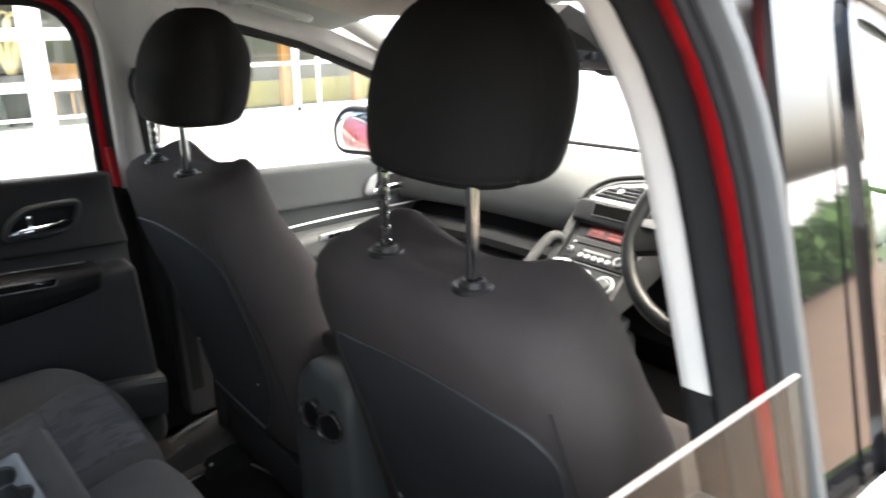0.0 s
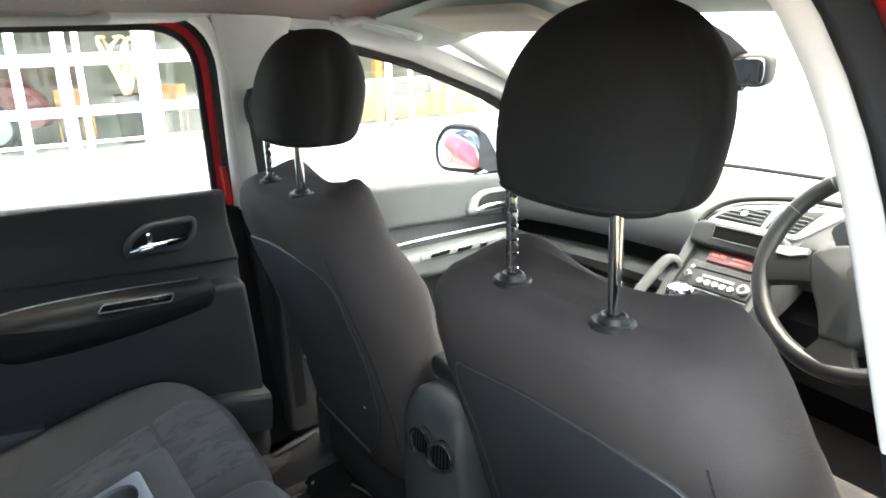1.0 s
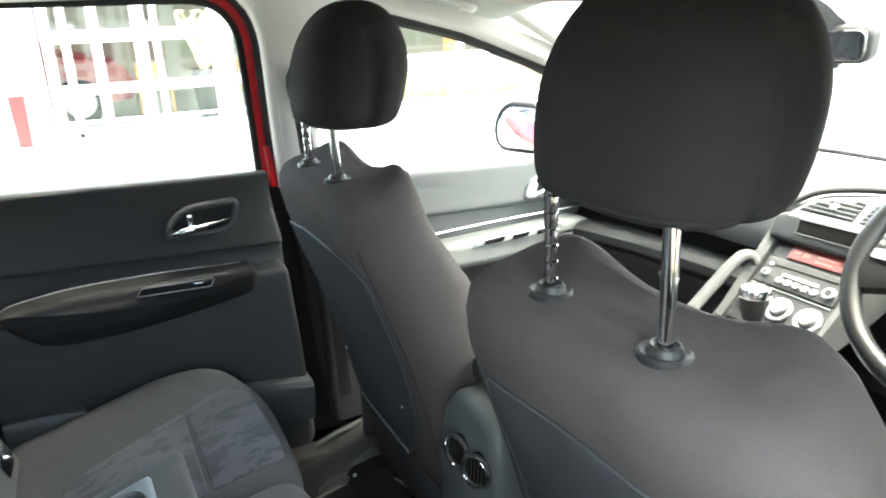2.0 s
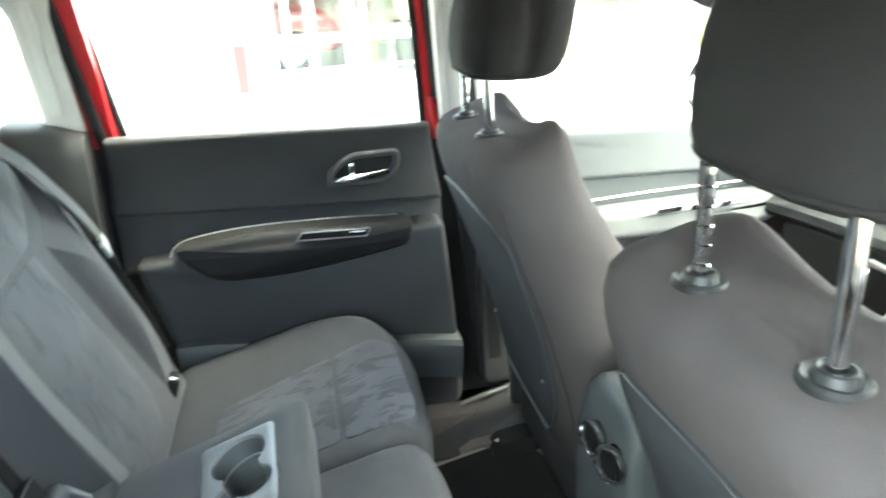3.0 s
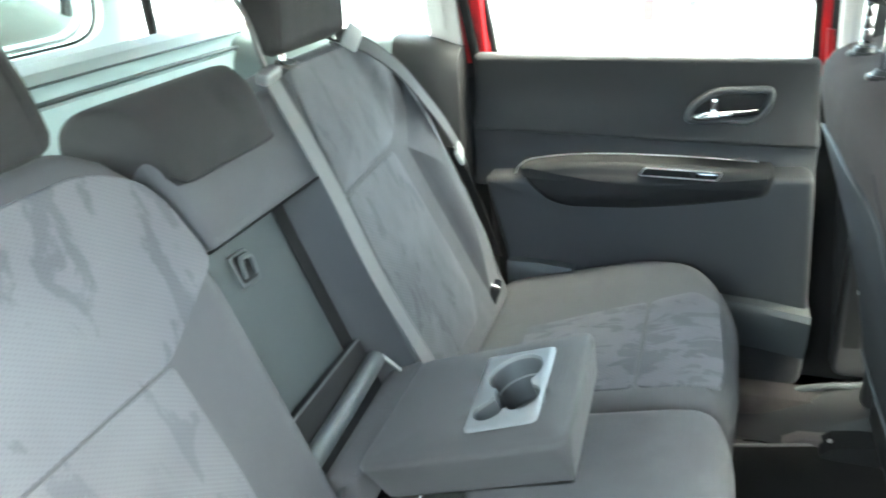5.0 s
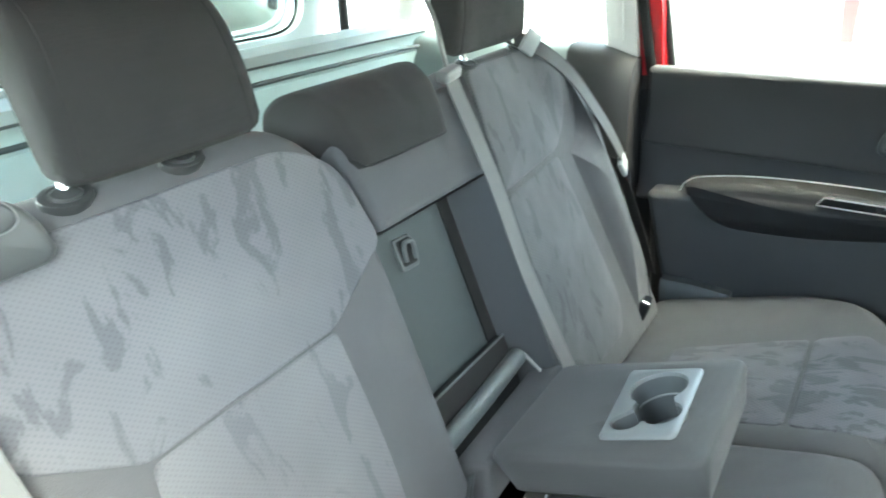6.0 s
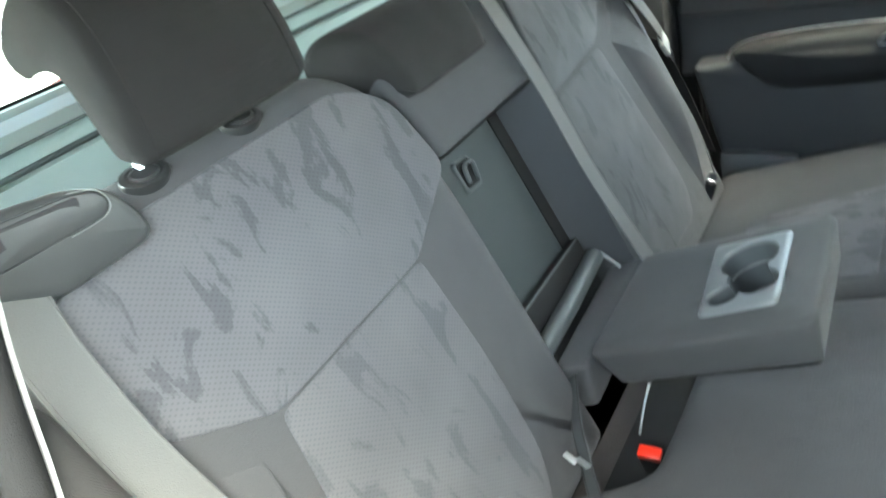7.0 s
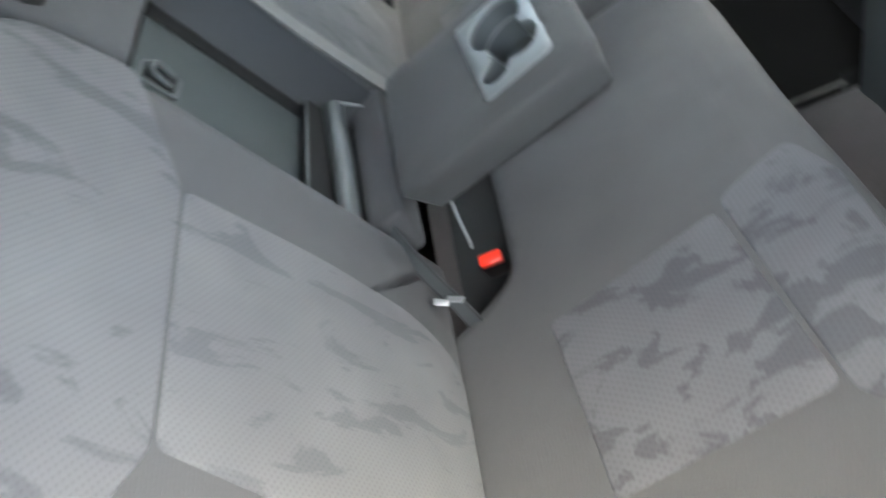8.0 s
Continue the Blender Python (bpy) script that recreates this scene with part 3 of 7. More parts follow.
# ---- doors ----
def rear_door(sign, name):
    door = thing(name, (sign * 0.74, -0.33, 0.45), "dark grey moulded rear car door with red painted window frame, closed", "car door", kind="structure")

    def on(x):
        """Maps (y, z, out of the panel) to the door whose panel lies at half width x."""
        f = x if callable(x) else (lambda y, z: x)
        if sign < 0:
            return lambda u, v, h: Vector((-f(u, v) + h, u, v))
        return lambda u, v, h: Vector((f(-u, v) - h, -u, v))

    def outline(pts, r, n=6, step=0.03):
        return rounded([(p if sign < 0 else (-p[0], p[1])) for p in pts], r, n, step)

    # painted frame round the glass, and its glass channel
    ln = REAR_WINDOW[sign]
    if sign > 0:
        part("window_frame", arch(ln, [(0.100, 0.030), (0.0705, 0.030), (0.0665, 0.0285), (0.0625, 0.020), (0.059, 0.010), (0.0615, 0.004), (0.100, 0.004)], sign), RED, door, "red painted window frame", angle=60)
        part("glass_channel", arch(ln, [(0.0625, 0.012), (0.0573, 0.0095), (0.058, 0.0055), (0.0625, 0.0035), (0.0635, 0.0), (0.0675, 0.0), (0.0675, 0.010)], sign), BLACK, door, "black rubber glass channel")
        part("outer_channel", arch(ln, [(0.0675, 0.004), (0.071, -0.002), (0.0715, -0.007), (0.074, -0.011), (0.0825, -0.012), (0.0865, -0.010), (0.0865, 0.004)], sign), PLASTIC_MID, door, "grey outer window moulding")
        # lowered glass: a straight polished top edge stands proud of the waist
        def sheet(y0, y1, z0, z1, o, thick):
            return loft([[Vector((sx(z) + o + k, y, z)) for k, z in ((0, z0), (thick, z0), (thick, z1), (0, z1))] for y in (y0, y1)])
        g = part("window_pane", sheet(-0.66, 0.002, 1.08, 1.2655, 0.0155, 0.003), TINT, door, "clear side window glass, wound down")
        part("glass_edge", sheet(-0.66, 0.002, 1.2657, 1.2670, 0.0155, 0.003), EDGING, g, "pale ground glass edge")
    else:
        part("window_frame", arch(ln, [(-0.004, -0.004), (-0.004, 0.006), (0.002, 0.010), (0.009, 0.012), (0.024, 0.012), (0.024, -0.004)], sign), RED, door, "red painted window frame")
        part("glass_channel", arch(ln, [(-0.017, -0.013), (-0.017, 0.0), (-0.012, 0.004), (-0.003, 0.005), (-0.003, -0.013)], sign), BLACK, door, "black rubber glass channel")
        part("outer_channel", arch(ln, [(-0.016, -0.008), (-0.014, -0.014), (0.022, -0.018), (0.032, -0.016), (0.036, -0.008), (0.032, -0.003), (0.0, -0.005)], sign), BLACK, door)
        g = part("window_pane", pane(ln, sign, -0.006), GLASS_THIN, door, "clear side window glass")
    g.visible_shadow = False
    # rear end of the frame: the wider painted edge of the door
    rows = [[Vector((sign * (sx(max(z, 1.15)) - o), y0 + d, z)) for o, d in ((0.0, 0), (0.028, 0.0), (0.024, 0.055), (0.0, 0.055))] for z, y0 in ((0.55, -0.70), (0.9, -0.715), (1.16, -0.712), (1.3, -0.71), (1.42, -0.715), (1.5, -0.715))]
    part("painted_rear_edge", loft(rows[2:]), RED, door, "red painted door edge")
    # the red edge goes on in black: shade below the waist as colour
    part("shaded_rear_edge", loft(rows[:3]), BLACK, door, "lower door edge, blackened for shade")
    rows = [[Vector((sign * (sx(1.15) - o), y0 + d, z)) for o, d in ((0.0, -0.004), (0.034, -0.004), (0.036, 0.012), (0.034, 0.048), (0.0, 0.056))] for z, y0 in ((0.55, -0.70), (0.9, -0.715), (1.10, -0.713), (1.13, -0.713))]
    part("rear_edge_seal", loft(rows), SEAL, door, "black rubber door edge seal")
    if sign < 0:
        rows = [[Vector((sign * (0.770 - o), y0 + d, z)) for o, d in ((0.0, 0), (0.022, 0.0), (0.022, 0.012), (0.0, 0.012))] for z, y0 in ((1.12, -0.002), (1.14, -0.003), (1.16, -0.004), (1.21, -0.008))]
        part("painted_front_edge", loft(rows), RED, door, "red painted door edge")

    # upper panel: a gently hollowed board from the waist to the crease
    def upper(y, z):
        k = (z - 1.0) / 0.17
        return 0.722 + 0.024 * math.sin(math.pi * min(1, max(0, 1 - k))) * 1.0
    part("upper_panel", pillow(outline([(-0.69, 1.02), (-0.675, 1.186), (-0.012, 1.160), (0.005, 0.99)], 0.012, 4, 0.02), on(upper), 0.03, 0.012, 0.0, 4, 10), LEATHER, door)
    # middle hollow under the crease
    def middle(y, z):
        return 0.742 - 0.03 * max(0, min(1, (0.99 - z) / 0.08)) ** 2
    part("middle_panel", pillow(outline([(-0.685, 0.90), (-0.69, 1.045), (0.004, 1.012), (0.002, 0.90)], 0.008, 3, 0.03), on(middle), 0.02, 0.004, 0.0, 3, 6), PLASTIC, door)
    # lower panel
    def lower(y, z):
        return 0.668 + 0.012 * max(0, (0.80 - z) / 0.15)
    part("lower_panel", pillow(outline([(-0.60, 0.70), (-0.650, 0.933), (-0.004, 0.955), (0.018, 0.655)], [0.02, 0.015, 0.02, 0.02], 5, 0.03), on(lower), 0.075, 0.014, 0.0, 4, 6), PLASTIC_LOW, door, "grey moulded lower door panel")
    # kick panel with the pocket ledges
    part("kick_panel", pillow(outline([(-0.60, 0.45), (-0.61, 0.74), (0.025, 0.69), (0.03, 0.45)], 0.05, 5, 0.04), on(0.70), 0.04, 0.02, 0.0, 4, 5), PLASTIC, door)
    for y0, y1, z0, z1 in ((-0.60, -0.455, 0.745, 0.735), (-0.16, 0.02, 0.692, 0.668)):
        rows = [[Vector((sign * x, y, z + o)) for x, o in ((0.70, 0.0), (0.648, 0.0), (0.640, -0.012), (0.644, -0.05), (0.665, -0.11), (0.70, -0.12))] for y, z in ((y0, z0), ((y0 + y1) / 2, (z0 + z1) / 2 + 0.004), (y1, z1))]
        part("door_pocket", loft(rows), PLASTIC_MID, door, "moulded pocket ledge")

    # armrest with a chrome line along its top
    def arm(y, z):
        return 0.655 + 0.02 * max(0, (0.90 - z) / 0.05)
    rest = part("armrest", pillow(outline([(-0.575, 0.962), (-0.555, 0.925), (-0.49, 0.865), (-0.33, 0.867), (-0.08, 0.912), (-0.072, 0.965), (-0.30, 0.975), (-0.45, 0.978)],
                                          [0.012, 0.03, 0.05, 0.12, 0.02, 0.015, 0.1, 0.1], 6, 0.025), on(arm), 0.07, 0.022, 0.010, 5, 6), ARMTRIM, door, "soft black armrest")
    line = smooth_line([(sign * 0.668, -0.578, 0.945), (sign * 0.668, -0.566, 0.966), (sign * 0.672, -0.53, 0.980), (sign * 0.676, -0.42, 0.990), (sign * 0.68, -0.26, 0.988), (sign * 0.686, -0.105, 0.978)], 8)
    part("chrome_line", tube(line, 0.0013, 8), RINGMETAL, rest, "thin chrome line")
    sw = part("switch_plate", pillow(outline([(-0.322, 0.957), (-0.31, 0.973), (-0.168, 0.967), (-0.176, 0.951)], 0.004, 3, 0.02), on(0.6495), 0.01, 0.003, 0.0), PLASTIC, rest, "dark switch surround")
    fs = on(0.6462)
    part("chrome_rim", tube([fs(q.x, q.y, 0.0) for q in outline([(-0.322, 0.957), (-0.31, 0.973), (-0.168, 0.967), (-0.176, 0.951)], 0.004, 3, 0.02)], 0.0013, 6, loop=True), RINGMETAL, sw, "thin chrome rim")
    part("switch_well", pillow(outline([(-0.317, 0.9585), (-0.308, 0.9708), (-0.226, 0.9675), (-0.222, 0.9545)], 0.003, 3, 0.02), on(0.6465), 0.003, 0.001, 0.0), BLACK, sw)
    part("window_switch", pillow(outline([(-0.218, 0.9545), (-0.214, 0.967), (-0.173, 0.9652), (-0.178, 0.953)], 0.003, 3, 0.02), on(0.6445), 0.004, 0.002, 0.001), GLOSS, sw, "small black window switch")

    # handle in its oval recess
    ho = [(-0.243, 1.044), (-0.238, 1.076), (-0.196, 1.110), (-0.086, 1.112), (-0.090, 1.072), (-0.120, 1.042)]
    rec = part("handle_recess", pillow(outline(ho, 0.034, 8, 0.012), on(0.727), 0.012, 0.002, 0.0), BLACK, door, "black hollow behind the handle")
    f0 = on(0.7235)
    part("recess_rim", tube([f0(q.x, q.y, 0.0) for q in inset(outline(ho, 0.034, 8, 0.012), 0.004)], 0.0075, 10, loop=True), PLASTIC_LOW, rec, "rounded dark grey surround")
    hb = tube(smooth_line([(sign * 0.724, -0.226, 1.054), (sign * 0.713, -0.212, 1.058), (sign * 0.708, -0.185, 1.062), (sign * 0.709, -0.158, 1.064)], 6), [0.010] * 6 + [0.0115] * 7 + [0.0095] * 6, 12, flat=0.8)
    pull = part("door_handle", hb, CHROME, door, "chrome pull handle")
    part("handle_paddle", tube(smooth_line([(sign * 0.709, -0.160, 1.064), (sign * 0.711, -0.138, 1.066), (sign * 0.717, -0.112, 1.068)], 6), [0.0095] * 6 + [0.008] * 7, 12, flat=0.8), GLOSS, pull, "gloss black end of the handle")
    part("lock_catch", box(sign * 0.716 - 0.007, sign * 0.716 + 0.007, -0.197, -0.183, 1.062, 1.094, 0.003), CHROME, door, "chrome lock catch")
    return door


rear_door(-1, "door_1")
rear_door(1, "door_2")


def front_door(sign, name):
    door = thing(name, (sign * 0.74, 0.6, 0.45), "grey front car door with chrome trim line, closed", "car door", kind="structure")
    part("window_frame", arch(FRONT_WINDOW[sign], [(0.0, 0.0), (0.0, 0.006), (0.004, 0.010), (0.010, 0.010), (0.012, 0.0)], sign), RED, door, "thin red painted window frame")
    part("window_seal", arch(FRONT_WINDOW[sign], [(-0.004, 0.008), (-0.003, 0.014), (0.004, 0.016), (0.011, 0.016), (0.016, 0.012), (0.016, 0.006)], sign), BLACK, door, "black rubber window seal")
    part("glass_channel", arch(FRONT_WINDOW[sign], [(-0.008, -0.002), (-0.008, 0.006), (0.002, 0.012), (0.002, -0.002)], sign), BLACK, door, "black rubber glass channel")
    part("outer_channel", arch(FRONT_WINDOW[sign], [(-0.008, -0.004), (0.012, -0.004), (0.026, -0.012), (0.026, -0.004), (0.014, 0.0)], sign), GLOSS, door)
    g = part("window_pane", pane(FRONT_WINDOW[sign], sign, 0.001), GLASS, door, "clear side window glass")
    g.visible_shadow = False

    def mapx(f):
        if sign < 0:
            return lambda u, v, h: Vector((-f(u, v) + h, u, v))
        return lambda u, v, h: Vector((f(-u, v) - h, -u, v))

    def outline(pts, r, n=5, step=0.04):
        return rounded([(p if sign < 0 else (-p[0], p[1])) for p in pts], r, n, step)
    part("upper_panel", pillow(outline([(0.08, 1.0), (0.085, 1.125), (1.12, 1.085), (1.12, 0.97)], 0.012), mapx(lambda y, z: 0.725), 0.03, 0.015), DOORPALE, door, "light grey upper door panel")
    part("middle_panel", pillow(outline([(0.08, 0.92), (0.08, 1.02), (1.12, 1.0), (1.12, 0.90)], 0.008), mapx(lambda y, z: 0.738), 0.02, 0.004), PLASTIC_MID, door)
    part("lower_panel", pillow(outline([(0.08, 0.50), (0.08, 0.925), (1.12, 0.915), (1.12, 0.55)], 0.03), mapx(lambda y, z: 0.70), 0.04, 0.012), PLASTIC, door)
    rest = part("armrest", pillow(outline([(0.22, 0.86), (0.22, 0.93), (0.80, 0.94), (0.86, 0.92), (0.80, 0.86)], 0.03), mapx(lambda y, z: 0.655), 0.06, 0.02), DOORPALE, door, "light grey armrest")
    part("chrome_line", tube(smooth_line([(sign * 0.69, 0.25, 0.952), (sign * 0.69, 0.5, 0.962), (sign * 0.695, 0.86, 0.962)], 8), 0.0025, 8), RINGMETAL, rest, "thin chrome line")
    sw = part("switch_plate", pillow(outline([(0.46, 0.915), (0.47, 0.932), (0.74, 0.938), (0.72, 0.920)], 0.004), mapx(lambda y, z: 0.652), 0.01, 0.003), SATIN, rest, "satin silver switch surround")
    for a, b in ((0.49, 0.555), (0.575, 0.63), (0.65, 0.68)):
        part("window_switch", pillow(outline([(a, 0.919), (a + 0.006, 0.931), (b, 0.933), (b - 0.006, 0.921)], 0.003), mapx(lambda y, z: 0.6485), 0.006, 0.001), GLOSS, sw)
    rec = part("handle_recess", pillow(outline([(0.655, 0.995), (0.668, 1.045), (0.72, 1.065), (0.83, 1.06), (0.83, 1.0)], 0.025), mapx(lambda y, z: 0.715), 0.02, 0.006), SATIN, door, "silver handle surround")
    part("recess_floor", pillow(outline([(0.69, 1.005), (0.70, 1.04), (0.73, 1.052), (0.815, 1.05), (0.815, 1.008)], 0.015), mapx(lambda y, z: 0.7085), 0.005, 0.001), BLACK, rec)
    part("door_handle", tube(smooth_line([(sign * 0.70, 0.68, 1.01), (sign * 0.692, 0.72, 1.022), (sign * 0.70, 0.80, 1.02)], 6), 0.0075, 10), CHROME, door, "chrome pull handle")
    return door


front_door(-1, "door_3")
front_door(1, "door_4")


# ---- tailgate and rear end ----
def tailgate():
    t = thing("tailgate", (0, -1.56, 0.6), "pale grey trimmed tailgate with green tinted rear window, closed", "tailgate", kind="structure")
    rows = []
    for y, z in ((-1.25, 0.62), (-1.245, 0.9), (-1.236, 1.166), (-1.224, 1.219), (-1.236, 1.231), (-1.236, 1.244), (-1.228, 1.256), (-1.244, 1.276), (-1.300, 1.284)):
        rows.append([Vector((x, y + 0.03 * (abs(x) / 0.7) ** 2, z)) for x in (-0.68, -0.5, -0.25, 0, 0.25, 0.5, 0.68)])
    bm = loft(rows, closed=False, cap=False)
    bmesh.ops.solidify(bm, geom=list(bm.faces), thickness=-0.03)
    part("lower_trim", bm, TAILTRIM, t, "pale ribbed lower trim")
    ln = rounded([(-0.63, 1.252), (-0.55, 1.52), (0.55, 1.52), (0.63, 1.252)], [0.2, 0.09, 0.09, 0.2], 10, 0.05)
    lean = lambda u, v, h: Vector((u, -1.55 + 0.28 * (v - 1.245) - h, v))
    rows = [[lean(q.x, q.y, h) for q in inset(ln, d)] for d, h in ((0.012, 0.0), (0.012, -0.03), (-0.03, -0.05), (-0.08, -0.04), (-0.08, 0.0))]
    part("window_surround", loft(rows, loop=True), TAILTRIM, t, "pale window surround")
    rows = [[lean(q.x, q.y, h) for q in inset(ln, d)] for d, h in ((0.018, -0.002), (0.018, -0.006), (0.0, -0.006), (0.0, -0.002))]
    part("glass_seal", loft(rows, loop=True), BLACK, t)
    bm = bmesh.new()
    a = [bm.verts.new(lean(q.x, q.y, 0.0)) for q in ln]
    b = [bm.verts.new(lean(q.x, q.y, 0.005)) for q in ln]
    bm.faces.new(a)
    bm.faces.new(b[::-1])
    g = part("rear_pane", bm, TINT, t, "green tinted rear window glass")
    g.visible_shadow = False
    for z, y, r in ((1.230, -1.222, 0.0045), (1.259, -1.2225, 0.0025)):
        part("trim_groove", tube([(x, y + 0.03 * (abs(x) / 0.7) ** 2, z) for x in (-0.67, -0.5, -0.25, 0, 0.25, 0.5, 0.67)], r, 8), SHUT, t, "dark joint in the trim")
    for q in (-1, 1):
        part("shut_gap", tube([(q * 0.655, -1.43, 1.245), (q * 0.640, -1.415, 1.33), (q * 0.61, -1.38, 1.45), (q * 0.57, -1.34, 1.53)], 0.014, 10), BLACK, t, "dark rubber seal at the shut line")
    rows = [[Vector((x, y, z)) for x in (-0.86, -0.5, 0, 0.5, 0.86)] for y, z in ((-1.72, 0.35), (-1.78, 0.6), (-1.74, 0.95), (-1.62, 1.22))]
    bm = loft(rows, closed=False, cap=False)
    bmesh.ops.solidify(bm, geom=list(bm.faces), thickness=0.004)
    part("outer_panel", bm, RED, t, "glossy red painted panel")
    return t


tailgate()
shelf = part("luggage_cover", turn(box(-0.64, 0.64, -1.22, -0.84, 1.125, 1.14, 0.005), Matrix.Identity(4)), mat("green_grey_cover", (0.062, 0.072, 0.070), 0.7, spec=0.3, var=0.08, grain=0.08, bump=0.3))
tagged(shelf, "dark grey luggage cover behind the rear seat", "luggage cover")


# ---- windscreen and front end ----
def windscreen():
    w = thing("windscreen", (0, 0.95, 1.1), "large raked clear car windscreen", "windscreen", kind="structure")
    bm = bmesh.new()
    rows = []
    for k in range(9):
        s = k / 8
        z = 1.10 + 0.44 * s
        half = 0.70 - 0.12 * s
        rows.append([Vector((half * a, 1.45 - 0.90 * s - 0.10 * a * a, z)) for a in [-1 + 2 * q / 12 for q in range(13)]])
    bm = loft(rows, closed=False, cap=False)
    bmesh.ops.solidify(bm, geom=list(bm.faces), thickness=0.004)
    g = part("pane", bm, GLASS, w)
    g.visible_shadow = False
    for s in (-1, 1):
        pts = [(s * (0.725 - 0.12 * k / 8), 1.35 - 0.90 * k / 8, 1.10 + 0.44 * k / 8) for k in range(9)]
        part("a_pillar_trim", tube(pts, 0.035, 10, flat=0.7), PILLAR, w, "pale pillar trim")
    part("lower_edge", tube([(-0.70, 1.32, 1.10), (-0.35, 1.395, 1.098), (0, 1.42, 1.097), (0.35, 1.395, 1.098), (0.70, 1.32, 1.10)], 0.007, 8), BLACK, w)
    rows = [[Vector((x, y - 0.12 * (x / 0.8) ** 2, z)) for x in (-0.85, -0.6, -0.3, 0, 0.3, 0.6, 0.85)] for y, z in ((1.44, 1.0), (1.62, 0.93), (1.80, 0.80), (1.90, 0.62), (1.93, 0.4))]
    bm = loft(rows, closed=False, cap=False)
    bmesh.ops.solidify(bm, geom=list(bm.faces), thickness=0.004)
    part("bonnet", bm, RED, w, "glossy red painted bonnet")
    rows = [[Vector((x, y, z)) for x in (-0.8, 0, 0.8)] for y, z in ((1.30, 0.4), (1.32, 0.8), (1.40, 1.06))]
    bm = loft(rows, closed=False, cap=False)
    bmesh.ops.solidify(bm, geom=list(bm.faces), thickness=0.01)
    part("bulkhead", bm, PLASTIC, w)
    return w


windscreen()


# ---- front seats ----
REAR_POWER, REAR_TAPER = 4.2, 0.12


def seat_ring(cx, yb, yf, w, z, n=56):
    """A level cut through a backrest: boxy and narrower behind, rounder and wider at the wings in front."""
    out = []
    for k in range(n):
        t = 2 * math.pi * k / n
        c, s = math.cos(t), math.sin(t)
        p = REAR_POWER if s < 0 else 3.0
        b = math.copysign(abs(s) ** (2 / p), s)
        x = w * math.copysign(abs(c) ** (2 / p), c) * (1 - REAR_TAPER * max(0.0, -b) ** 1.5)
        out.append(Vector((cx + x, (yb + yf) / 2 + b * (yf - yb) / 2, z)))
    return out


SEAT = [  # height, back surface, front surface, half width
    (0.652, 0.110, 0.21, 0.20), (0.660, 0.098, 0.224, 0.232), (0.70, 0.088, 0.22, 0.255), (0.82, 0.064, 0.20, 0.272), (0.95, 0.026, 0.175, 0.274),
    (1.05, -0.010, 0.150, 0.267), (1.12, -0.034, 0.130, 0.258), (1.165, -0.045, 0.118, 0.247), (1.195, -0.046, 0.110, 0.231), (1.214, -0.038, 0.104, 0.212),
    (1.225, -0.024, 0.095, 0.190), (1.229, -0.008, 0.086, 0.170), (1.230, 0.008, 0.074, 0.150)]


